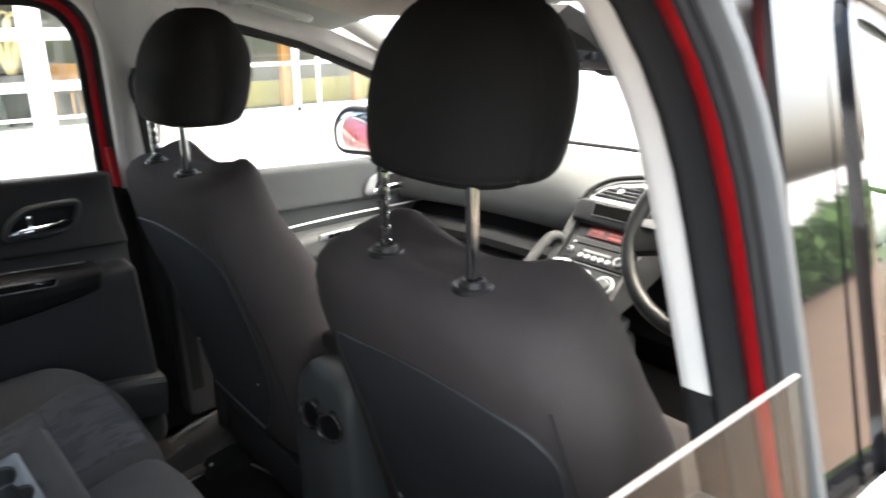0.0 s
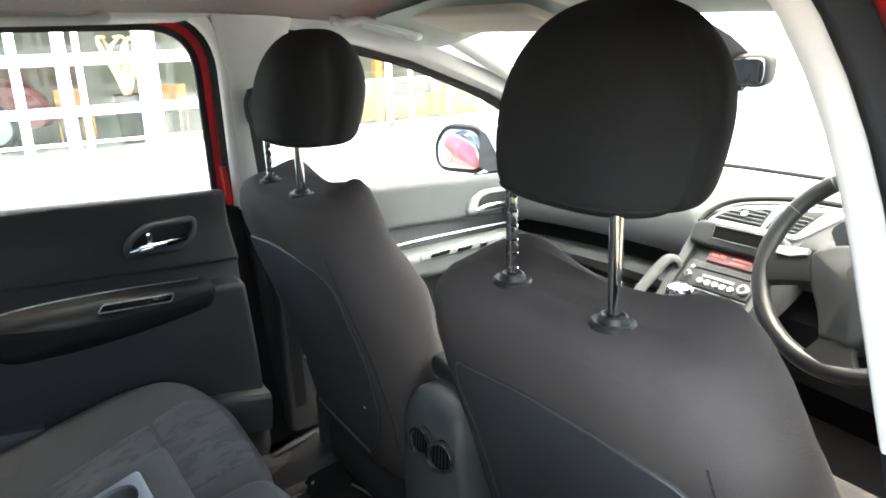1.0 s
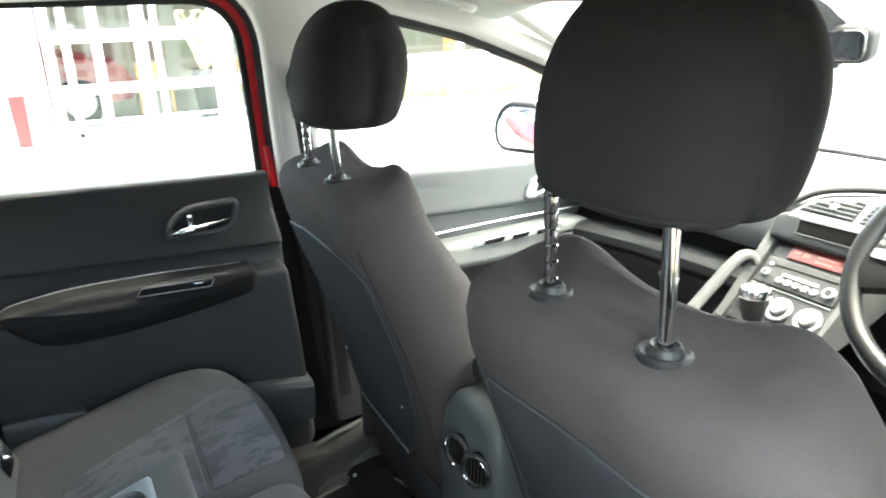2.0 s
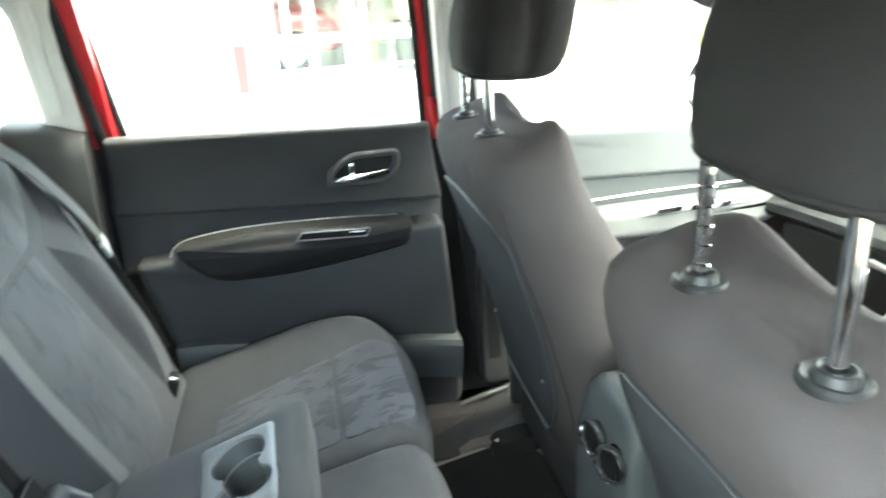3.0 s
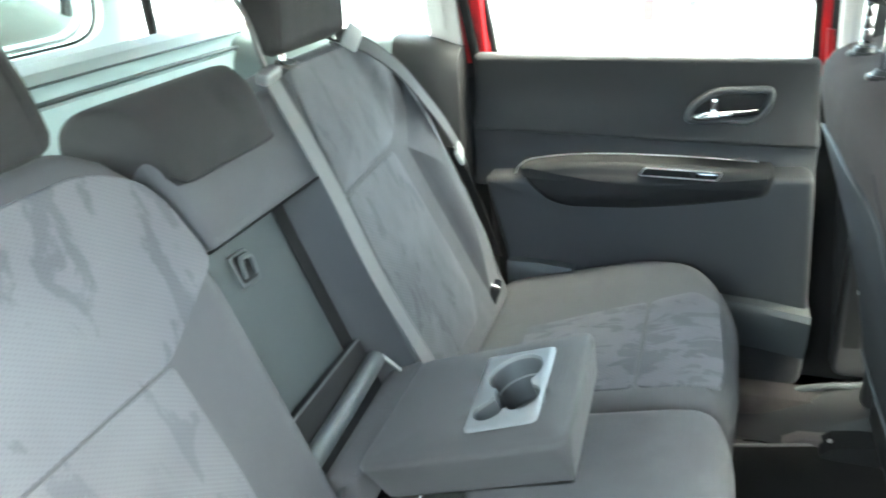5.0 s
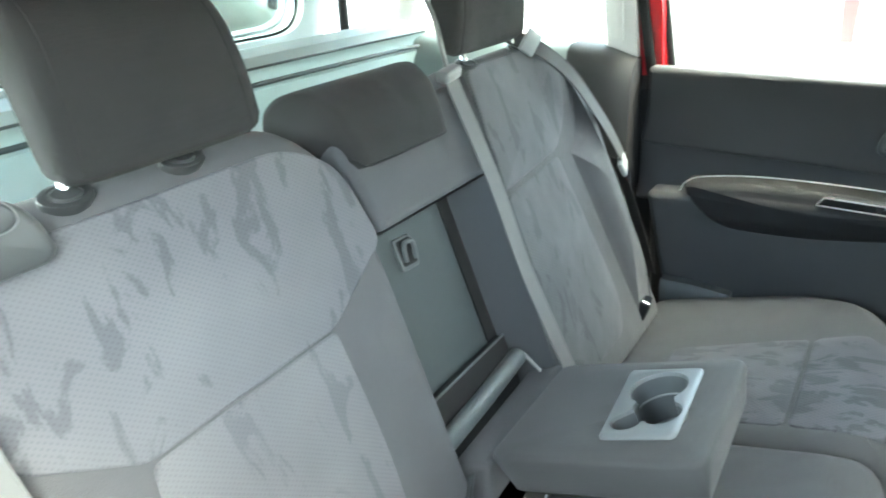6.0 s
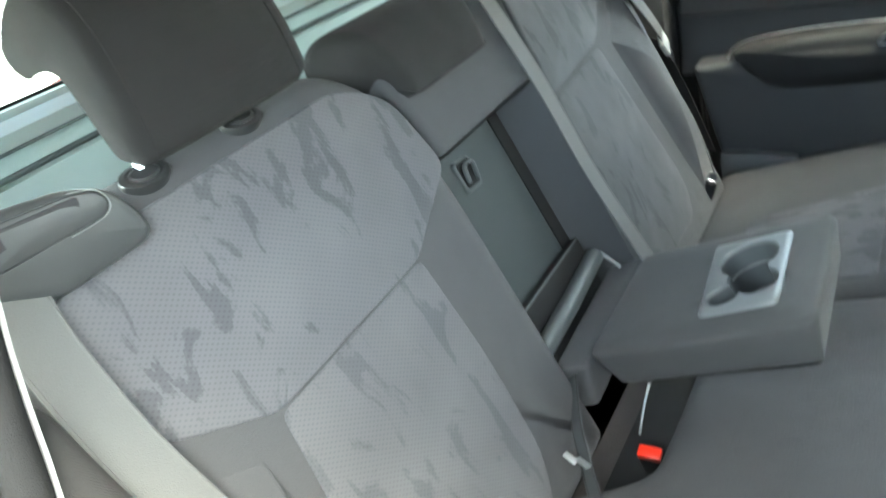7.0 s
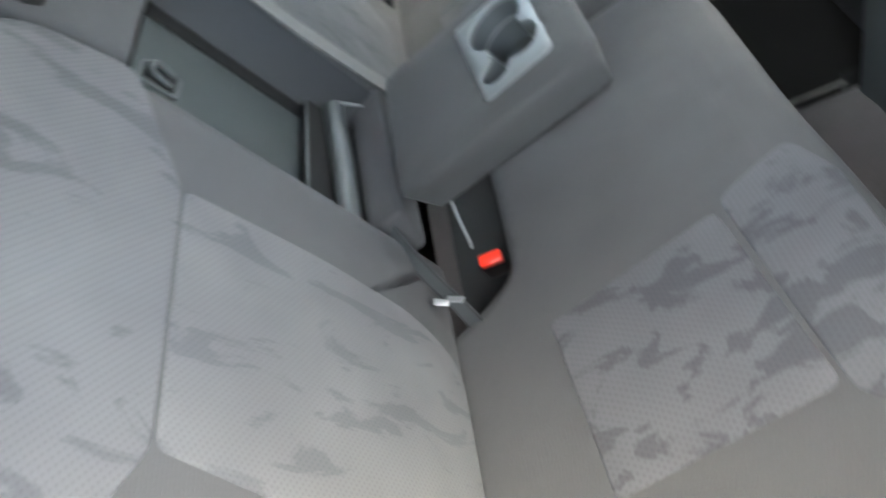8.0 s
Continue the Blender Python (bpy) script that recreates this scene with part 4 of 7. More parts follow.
def front_seat(cx, lift=0.0):
    seat = thing("front_seat", (cx, 0.25, 0.39), "charcoal cloth front car seat with raised headrest on chrome posts", "car seat", "front seats")
    rings = []
    fine = []
    for a, b in zip(SEAT, SEAT[1:]):
        k = 4 if a[0] < 1.1 else 2
        fine += [[p + (q - p) * j / k for p, q in zip(a, b)] for j in range(k)]
    fine.append(SEAT[-1])
    for z, yb, yf, w in fine:
        rings.append(seat_ring(cx, yb, yf, w, z))
    bm = loft(rings)
    for v in bm.verts:
        dx = abs(v.co.x - cx)
        yb, yf, w = lerp_table(min(v.co.z, 1.24), SEAT)
        front = max(0.0, min(1.0, (v.co.y - (yb + yf) / 2) / max(0.01, (yf - yb) / 2)))
        if v.co.z > 1.10:
            v.co.z += 0.028 * math.exp(-((dx - 0.145) / 0.065) ** 2) * max(0, min(1, (v.co.y - 0.02) / 0.06)) - 0.003 * math.exp(-(dx / 0.12) ** 2)
        if v.co.z < 1.16:
            v.co.y += front * 0.05 * max(0, min(1, (dx - 0.12) / 0.09)) * min(1, (1.16 - v.co.z) / 0.1)
    back = part("backrest", bm, FRONT_CLOTH, seat, "charcoal cloth backrest", angle=70)
    for side in (-1, 1):
        seam = []
        for j in range(15):
            z = 0.74 + 0.029 * j
            yb, yf, w = lerp_table(z, SEAT)
            q = seat_ring(0.0, yb, yf, w, z, 160)[144 if side > 0 else 96]
            seam.append(Vector((cx + q.x + 0.0005 * side, q.y, z)))
        part("side_seam", tube(seam, 0.0013, 6), CLOTH_HEAD, back, "sewn seam")
    # panel on its back
    line = rounded([(-0.140, 0.70), (-0.172, 0.85), (-0.172, 1.07), (-0.155, 1.104), (0.0, 1.127), (0.12, 1.126), (0.185, 1.116), (0.214, 1.085), (0.214, 0.90), (0.185, 0.78), (0.125, 0.695)],
                   [0.03, 0.06, 0.04, 0.03, 0.1, 0.1, 0.03, 0.04, 0.1, 0.06, 0.03], 6, 0.02)

    def on(u, v, h):
        yb, yf, w = lerp_table(v, SEAT)
        deep = 1.0
        for _ in range(5):
            deep = (1 - min(0.97, abs(u) / (w * (1 - REAR_TAPER * deep ** 1.5))) ** REAR_POWER) ** (1 / REAR_POWER)
        return Vector((cx + u, (yb + yf) / 2 - deep * (yf - yb) / 2 - 0.002 - h, v))
    pan = part("back_panel", pillow(inset(line, 0.0), lambda u, v, h: on(u, v, h + 0.003), 0.014, 0.005, 0.002, 3, 9), BACKPANEL, seat, "dark blue-grey back panel with map pocket", angle=60)
    edge = [on(q.x, q.y, 0.003) for q in line]
    part("panel_piping", tube(edge, 0.0013, 6, loop=True), PLASTIC_LOW, pan, "fine dark grey piping")
    part("lower_strip", tube([on(-0.13, 0.702, 0.006), on(0, 0.699, 0.006), on(0.118, 0.694, 0.006)], 0.0022, 8), PLASTIC_MID, pan, "grey lower edge strip")
    for u, v in ((-0.148, 0.807), (0.150, 0.819)):
        part("screw", disc(on(u, v, 0.0), (0, -1, 0.25), 0.0055, 0.004, 12, 0.001), SCREW, seat, "small bright screw")
    # cushion, side cover and runners
    cl = rounded([(-0.24, 0.16), (-0.25, 0.62), (-0.18, 0.68), (0.18, 0.68), (0.25, 0.62), (0.24, 0.16)], 0.07, 6, 0.04)
    part("cushion", pillow(cl, lambda u, v, h: Vector((cx + u, v, 0.70 + 0.12 * (v - 0.2) + 0.03 * max(0, (abs(u) - 0.15) / 0.1) + h)), 0.16, 0.05, 0.0, 5, 6), CLOTH, seat)
    for s in (-1, 1):
        part("side_cover", box(cx + s * 0.245 - 0.018, cx + s * 0.245 + 0.018, 0.12, 0.60, 0.50, 0.66, 0.02, 3), PLASTIC, seat)
        part("runner", box(cx + s * 0.19 - 0.025, cx + s * 0.19 + 0.025, 0.10, 0.70, 0.386, 0.43, 0.006), BLACK, seat, "black metal seat runner")
        part("lower_bracket", box(cx + s * 0.20 - 0.012, cx + s * 0.20 + 0.012, 0.16, 0.56, 0.42, 0.56, 0.006), BLACK, seat)
    part("lower_frame", box(cx - 0.2, cx + 0.2, 0.13, 0.17, 0.50, 0.60, 0.01), PLASTIC, seat)
    if lift:
        part("cloth_tag", turn(box(-0.001, 0.001, -0.004, 0.004, -0.018, 0.018, 0.0005), pose(cx + 0.247, 0.06, 1.115, 12, 0, 0)), PLASTIC_MID, seat, "small grey cloth tag on the seat side")
    # headrest on its two posts
    for k, dx in enumerate((-0.078, 0.077)):
        part("post_bush", loft([[Vector((cx + dx + r * 1.1 * math.cos(t), r * math.sin(t), z)) for t in [2 * math.pi * q / 28 for q in range(28)]]
                                for r, z in ((0.0205, 1.214), (0.0222, 1.224), (0.0218, 1.2280), (0.0195, 1.2305), (0.0165, 1.2300), (0.0150, 1.2295), (0.0138, 1.2330), (0.0128, 1.2355), (0.0110, 1.2362), (0.0085, 1.2340))]), BUSHES, seat, "glossy black stepped post bush", angle=30)
        pts = [(cx + dx, -0.02 * (z - 1.23), z) for z in [1.228 + 0.00125 * j for j in range(105)]]
        bm = tube(pts, 0.0068, 16)
        if k == 0:
            for v in bm.verts:
                fall = ((v.co.z - 1.243) % 0.0165) / 0.0165
                side = Vector((v.co.x - cx - dx, v.co.y + 0.02 * (v.co.z - 1.23), 0)).normalized().dot(Vector((0.9, -0.43, 0)))
                if v.co.z > 1.243 and fall < 0.55 and side > 0.25:
                    v.co -= Vector((0.9, -0.43, 0)) * 0.0022 * (1 - fall / 0.55) * side
        part("chrome_post", bm, CHROME, seat, "chrome headrest post" + (" with notches" if k == 0 else ""), angle=25)
    HEAD = [(1.306, 0.080, 0.045), (1.309, 0.098, 0.062), (1.318, 0.111, 0.074), (1.335, 0.118, 0.081), (1.37, 0.122, 0.086), (1.405, 0.1215, 0.086), (1.435, 0.115, 0.081),
            (1.46, 0.104, 0.072), (1.48, 0.088, 0.060), (1.495, 0.066, 0.045), (1.504, 0.040, 0.028), (1.507, 0.015, 0.012)]
    HEAD = [(q.x + lift, q.y * (0.975 - 0.5 * max(0, q.x - 1.45)), q.z) for q in smooth_line([Vector(h) for h in HEAD], 3)]

    low, high = HEAD[0][0], HEAD[-1][0]

    def seam_angle(z):
        k = (z - low) / (high - low)
        return radians(3 - 16 * max(0.0, k - 0.35) ** 1.5)

    def head_point(z, a, b, t, grow=0.0):
        c, s = math.cos(t), math.sin(t)
        k = (z - low) / (high - low)
        near = min(abs((t - q + math.pi) % (2 * math.pi) - math.pi) for q in (seam_angle(z), math.pi - seam_angle(z)))
        pad = 0.0035 if math.sin(t - seam_angle(z) * (1 if c > 0 else -1)) > 0 else 0.0
        grow += (pad - 0.0075 * math.exp(-(near / 0.085) ** 2)) * max(0.0, min(1.0, (0.86 - k) / 0.25)) * min(1.0, k / 0.06 + 0.3)
        return Vector((cx + (a + grow) * math.copysign(abs(c) ** 0.72, c), 0.042 + 0.16 * (z - 1.31) + (b + grow) * math.copysign(abs(s) ** 0.72, s), z))
    bm = loft([[head_point(z, a, b, 2 * math.pi * k / 144) for k in range(144)] for z, a, b in HEAD])
    head = part("headrest", bm, FRONT_HEAD, seat, "padded charcoal cloth headrest", angle=75)
    rear = [math.radians(d) for d in range(-176, -3, 6)]
    part("headrest_piping", tube([head_point(*HEAD[6], t, 0.0006) for t in rear], 0.0022, 6), FRONT_HEAD, head)
    return seat


front_seat(-0.36)
RIGHT_SEAT = front_seat(0.3655, 0.022)
RIGHT_SEAT.location = (0.3655, 0.25 + 0.021, 0.39 - 0.004)
tagged(RIGHT_SEAT, "charcoal cloth driver seat with headrest raised high on chrome posts")


# ---- rear bench ----
def rb(u, v, h):
    """The rear backrest's face: width, height, out of the face."""
    return Vector((u, -0.314 - 0.36 * v + 0.94 * h, v + 0.34 * h))


def cushion_z(x, y):
    z = 0.742 + 0.25 * (y + 0.465) + 0.016 * max(0, min(1, (abs(x) - 0.46) / 0.14)) ** 1.5
    z -= 0.016 * max(0, min(1, (-x - 0.12) / 0.1))
    if y > -0.235:
        z -= 1.9 * (y + 0.235) ** 2
    return z


def cz(u, v, h):
    return Vector((u, v, cushion_z(u, v) + h))


bench = thing("rear_bench", (0, -0.5, 0.40), "grey cloth rear bench with patterned inserts and folded-down centre armrest", "car seat")
# split backrests
r_back = part("backrest", pillow(rounded([(0.134, 0.70), (0.132, 1.12), (0.158, 1.232), (0.222, 1.288), (0.56, 1.288), (0.625, 1.230), (0.64, 0.95), (0.63, 0.70)],
                                         [0.03, 0.1, 0.05, 0.06, 0.05, 0.05, 0.1, 0.03], 6, 0.02), rb, 0.13, 0.040, 0.0, 5, 6), CLOTH_SOFT, bench, "grey cloth backrest", angle=70)
part("upper_panel", pillow(rounded([(0.142, 1.124), (0.262, 1.066), (0.505, 1.060), (0.602, 1.110), (0.606, 1.225), (0.552, 1.258), (0.232, 1.258), (0.166, 1.222)],
                                   [0.02, 0.012, 0.012, 0.02, 0.04, 0.04, 0.05, 0.04], 5, 0.02), lambda u, v, h: rb(u, v, h + 0.002), 0.012, 0.0035, 0.005, 4, 8), CLOTH_PAT, r_back, "patterned grey upper cloth panel", angle=70)
part("insert", pillow(rounded([(0.262, 1.064), (0.505, 1.058), (0.528, 0.92), (0.522, 0.78), (0.49, 0.725), (0.31, 0.725), (0.268, 0.79), (0.256, 0.92)],
                              [0.01, 0.01, 0.05, 0.05, 0.04, 0.04, 0.05, 0.05], 5, 0.02), lambda u, v, h: rb(u, v, h + 0.002), 0.010, 0.0035, 0.004, 4, 8), CLOTH_LIGHT, r_back, "lighter lower cloth insert", angle=70)
l_back = part("backrest", pillow(rounded([(-0.142, 0.70), (-0.142, 1.262), (-0.17, 1.286), (-0.45, 1.288), (-0.525, 1.225), (-0.555, 1.0), (-0.575, 0.70)],
                                         [0.02, 0.02, 0.04, 0.06, 0.08, 0.1, 0.03], 6, 0.02), rb, 0.13, 0.028, 0.0, 5, 6), CLOTH_SOFT, bench, "grey cloth backrest", angle=70)
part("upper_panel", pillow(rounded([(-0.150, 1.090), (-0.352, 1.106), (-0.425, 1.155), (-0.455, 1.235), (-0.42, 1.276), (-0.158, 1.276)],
                                   [0.01, 0.015, 0.05, 0.05, 0.03, 0.02], 5, 0.02), lambda u, v, h: rb(u, v, h + 0.003), 0.012, 0.005, 0.005, 4, 8), CLOTH_SHADED, l_back, "patterned grey upper cloth panel", angle=70)
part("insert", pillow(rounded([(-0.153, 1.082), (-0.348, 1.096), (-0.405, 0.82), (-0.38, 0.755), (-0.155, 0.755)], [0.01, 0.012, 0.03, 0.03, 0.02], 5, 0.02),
                      lambda u, v, h: rb(u, v, h + 0.002), 0.010, 0.005, 0.005, 4, 8), CLOTH_SHADED, l_back, "lighter lower cloth insert", angle=70)
part("bolster", pillow(rounded([(-0.362, 1.100), (-0.435, 1.158), (-0.465, 1.235), (-0.48, 1.255), (-0.525, 1.215), (-0.553, 1.0), (-0.57, 0.72), (-0.44, 0.72), (-0.415, 0.82)],
                               [0.02, 0.05, 0.04, 0.03, 0.05, 0.1, 0.03, 0.03, 0.05], 5, 0.02), rb, 0.03, 0.034, 0.030, 5, 6), CLOTH_SOFT, l_back, angle=70)
part("bolster", pillow(rounded([(0.512, 1.057), (0.606, 1.105), (0.638, 1.00), (0.64, 0.72), (0.53, 0.72), (0.536, 0.90)],
                               [0.02, 0.03, 0.05, 0.03, 0.03, 0.08], 5, 0.02), rb, 0.03, 0.030, 0.022, 5, 6), CLOTH_SOFT, r_back, angle=70)
# seat bolster in the black headrest cloth, so that its colour carries the shade
part("side_bolster", tube(smooth_line([(0.682, -0.712, 1.225), (0.680, -0.692, 1.200), (0.675, -0.668, 1.13), (0.662, -0.632, 1.02), (0.648, -0.60, 0.93)], 5), [0.008, 0.013, 0.017, 0.020, 0.022] + [0.024] * 16, 14), CLOTH_HEAD, bench, "padded grey side bolster", angle=70)
# centre section round the load hatch
part("centre_top", pillow(rounded([(0.128, 1.126), (0.155, 1.24), (0.13, 1.262), (-0.13, 1.262), (-0.138, 1.24), (-0.136, 1.128)], [0.01, 0.03, 0.02, 0.02, 0.01, 0.01], 5, 0.02),
                          lambda u, v, h: rb(u, v, h - 0.004), 0.11, 0.014, 0.0, 4, 5), CLOTH_SOFT, bench, angle=70)
hatch = part("load_hatch", pillow(rounded([(0.132, 0.80), (0.132, 1.13), (-0.075, 1.13), (-0.075, 0.80)], 0.012, 4, 0.03), lambda u, v, h: rb(u, v, h - 0.072), 0.02, 0.006, 0.0, 3, 3),
             mat("blue_grey_plastic", (0.034, 0.0405, 0.042), 0.55, spec=0.3, var=0.06, grain=0.05, bump=0.2, bscale=1200), bench, "blue-grey plastic load hatch board")
lat = part("latch_plate", pillow(rounded([(0.014, 1.052), (0.014, 1.098), (0.054, 1.100), (0.054, 1.054)], 0.006, 4, 0.02), lambda u, v, h: rb(u, v, h - 0.067), 0.01, 0.003, 0.0, 3, 2), PLASTIC_MID, hatch, "grey hatch latch")
part("latch_well", pillow(rounded([(0.018, 1.058), (0.018, 1.094), (0.050, 1.096), (0.050, 1.060)], 0.005, 3, 0.02), lambda u, v, h: rb(u, v, h - 0.0655), 0.004, 0.001, 0.0, 3, 2), BLACK, lat)
part("latch_finger", tube(smooth_line([rb(0.023, 1.064, -0.064), rb(0.024, 1.086, -0.059), rb(0.034, 1.091, -0.058), rb(0.044, 1.088, -0.059), rb(0.045, 1.066, -0.064)], 5), 0.0036, 8), PLASTIC_MID, lat, "hooked grey finger")
# side walls and back of the recess
rows = [[rb(u, v, h) for u, h in ((-0.146, -0.002), (-0.130, -0.004), (-0.100, -0.074), (-0.096, -0.09), (-0.146, -0.09))] for v in (0.76, 0.9, 1.05, 1.135)]
part("recess_side", loft(rows), PLASTIC_LOW, bench)
rows = [[rb(u, v, h) for u, h in ((-0.098, -0.070), (-0.074, -0.071), (-0.074, -0.09), (-0.098, -0.09))] for v in (0.76, 0.95, 1.135)]
part("recess_gap", loft(rows), BLACK, bench)
rows = [[rb(u, v, h) for u in (-0.14, 0.14)] for v, h in ((1.128, -0.002), (1.134, -0.08))]
bm = loft(rows, closed=False, cap=False)
bmesh.ops.solidify(bm, geom=list(bm.faces), thickness=0.01)
part("recess_top", bm, LEATHER, bench)
part("recess_roll", tube([(0.150, -0.648, 0.836), (0.03, -0.653, 0.838), (-0.094, -0.661, 0.841)], 0.0145, 20), PLASTIC_MID, bench, "rounded grey plastic roll at the foot of the hatch")
slot = part("recess_slot", loft([[rb(u, v, h) for u, h in ((-0.088, -0.050), (-0.088, -0.066), (0.131, -0.066), (0.131, -0.050))] for v in (0.80, 0.893)]), BLACK, bench, "black slot at the foot of the hatch")
part("slot_lip", tube([rb(-0.088, 0.894, -0.051), rb(0.02, 0.893, -0.051), rb(0.131, 0.892, -0.051)], 0.0022, 8), PLASTIC_MID, slot, "pale slot lip")
part("recess_base", pillow(rounded([(-0.140, -0.655), (0.134, -0.642), (0.134, -0.585), (-0.140, -0.598)], 0.012, 4, 0.02), lambda u, v, h: Vector((u, v, 0.818 + 0.25 * (v + 0.60) + h)), 0.07, 0.010, 0.002, 4, 4), CLOTH_SOFT, bench, "padded cloth strip behind the armrest", angle=70)
part("pivot_bracket", loft([[Vector(q) for q in r] for r in (((-0.093, -0.650, 0.846), (-0.101, -0.652, 0.847), (-0.101, -0.652, 0.843), (-0.093, -0.650, 0.842)), ((-0.097, -0.624, 0.822), (-0.103, -0.624, 0.822), (-0.103, -0.624, 0.819), (-0.097, -0.624, 0.819)))]), GREY, bench, "grey armrest pivot bracket", angle=25)

# cushions
r_cush = part("cushion", pillow(rounded([(-0.137, -0.16), (-0.05, -0.140), (0.18, -0.138), (0.30, -0.128), (0.58, -0.12), (0.655, -0.18), (0.66, -0.62), (0.262, -0.62), (0.235, -0.545), (0.205, -0.492), (0.10, -0.488), (-0.137, -0.488)], [0.05, 0.1, 0.1, 0.1, 0.08, 0.08, 0.04, 0.04, 0.04, 0.04, 0.04, 0.04], 6, 0.02),
                                cz, 0.19, 0.026, 0.0, 6, 12), CLOTH_SOFT, bench, "grey cloth seat cushion", angle=70)
l_cush = part("cushion", pillow(rounded([(-0.143, -0.62), (-0.143, -0.145), (-0.22, -0.128), (-0.46, -0.122), (-0.60, -0.18), (-0.665, -0.30), (-0.655, -0.62)][::-1], [0.06, 0.07, 0.08, 0.1, 0.1, 0.06, 0.06], 6, 0.025),
                                cz, 0.19, 0.05, 0.0, 6, 12), CLOTH_SOFT, bench, "grey cloth seat cushion", angle=70)
for c, pts, rr in ((r_cush, [(0.304, -0.462), (0.274, -0.262), (0.488, -0.240), (0.512, -0.448)], 0.012), (l_cush, [(-0.190, -0.50), (-0.425, -0.50), (-0.462, -0.335), (-0.470, -0.283), (-0.19, -0.283)], 0.012)):
    part("insert", pillow(rounded(pts[::-1], rr, 4, 0.02), lambda u, v, h: cz(u, v, h + 0.002), 0.012, 0.0035, 0.004, 4, 7), CLOTH_SEAT, c, "patterned grey cloth insert", angle=70)
for c, pts in ((r_cush, [(0.263, -0.256), (0.232, -0.17), (0.29, -0.145), (0.54, -0.145), (0.565, -0.17), (0.498, -0.236)]), (l_cush, [(-0.19, -0.276), (-0.472, -0.276), (-0.49, -0.20), (-0.45, -0.158), (-0.24, -0.150), (-0.19, -0.158)])):
    part("front_panel", pillow(rounded(pts[::-1], 0.015, 4, 0.02), lambda u, v, h: cz(u, v, h + 0.002), 0.012, 0.0035, 0.003, 4, 7), CLOTH_SEAT, c, "patterned grey cloth panel", angle=70)


# armrest with its cup holder let in
AO, AU, AV = Vector((0.033, -0.565, 0.866)), Vector((1, 0, 0)), Vector((0, 0.934, 0.357))
AW = AU.cross(AV)


def am(u, v, h):
    return AO + AU * u + AV * v + AW * h


CUP = Vector((0.024, 0.180, 0))
LOBES = ((-0.009, 0.175, 0.036), (0.049, 0.198, 0.0235), (0.064, 0.160, 0.0195), (0.030, 0.182, 0.024))


def cup_outline(n=96):
    """A large round well joined to two smaller ones, as a star round its middle."""
    out = []
    for k in range(n):
        t = 2 * math.pi * k / n
        d = Vector((math.cos(t), math.sin(t), 0))
        best = 0.012
        for u, v, r in LOBES:
            c = Vector((u, v, 0)) - CUP
            b = d.dot(c)
            q = b * b - c.length_squared + r * r
            if q > 0:
                best = max(best, b + math.sqrt(q))
        out.append(d * best)
    return out


def by_angle(line, mid, n=96):
    """The outline's points met at n even angles round mid."""
    out = []
    m = len(line)
    for k in range(n):
        t = 2 * math.pi * k / n
        d = Vector((math.cos(t), math.sin(t), 0))
        far = None
        for i in range(m):
            a, b = line[i] - mid, line[(i + 1) % m] - mid
            den = d.x * (b.y - a.y) - d.y * (b.x - a.x)
            if abs(den) < 1e-12:
                continue
            s = (a.x * (b.y - a.y) - a.y * (b.x - a.x)) / den
            w = (a.x * d.y - a.y * d.x) / den
            if s > 0 and -1e-6 <= w <= 1 + 1e-6:
                far = max(far or 0, s)
        out.append(mid + d * (far or 0.01))
    return out


hole = [CUP + q for q in cup_outline()]
arm_line = by_angle(rounded([(-0.109, -0.01), (-0.092, 0.250), (-0.084, 0.260), (0.124, 0.266), (0.133, 0.256), (0.126, -0.01)], [0.02, 0.012, 0.012, 0.012, 0.012, 0.02], 5, 0.01), CUP)
rows = [[am(q.x, q.y, -0.066) for q in inset(arm_line, 0.022)], [am(q.x, q.y, -0.058) for q in inset(arm_line, 0.014)]]
for k in range(5):
    a = 0.5 * math.pi * k / 4
    rows.append([am(q.x, q.y, -0.009 + 0.009 * math.sin(a)) for q in inset(arm_line, 0.009 * (1 - math.cos(a)))])
inner = inset(arm_line, 0.009)
for s in (0.2, 0.4, 0.6, 0.8):
    rows.append([am(*(q.lerp(w, s).xy), 0.005 * math.sin(math.pi * min(0.5, s))) for q, w in zip(inner, hole)])
rows.append([am(*(CUP + (w - CUP) * 1.03).xy, -0.002) for w in hole])
rows.append([am(*(CUP + (w - CUP) * 1.03).xy, -0.055) for w in hole])
armrest = part("armrest", loft(rows, cap=True), mat("armrest_cloth", (0.030, 0.0302, 0.031), 0.85, sheen=0.05, var=0.1, grain=0.1, gscale=900, bump=0.4, bscale=900, bumptex="weave"), bench, "folded-down grey centre armrest", angle=70)
plate_line = by_angle(rounded([(-0.060, 0.120), (-0.054, 0.220), (0.098, 0.228), (0.099, 0.136)], 0.008, 4, 0.006), CUP)
rows = [[am(q.x, q.y, 0.001) for q in plate_line], [am(q.x, q.y, 0.0065) for q in plate_line], [am(q.x, q.y, 0.009) for q in inset(plate_line, 0.003)]]
for s, h in ((0.5, 0.009), (0.96, 0.009), (1.0, 0.006)):
    rows.append([am(*(q.lerp(w, s).xy), h) for q, w in zip(inset(plate_line, 0.003), hole)])
rows.append([am(*(CUP + (w - CUP) * 0.99).xy, 0.002) for w in hole])
rows.append([am(*(CUP + (w - CUP) * 1.02).xy, 0.001) for w in hole])
holder = part("cup_holder", loft(rows, loop=True), mat("cup_holder_plastic", (0.11, 0.117, 0.12), 0.45, var=0.06, grain=0.04), armrest, "grey plastic double cup holder", angle=50)
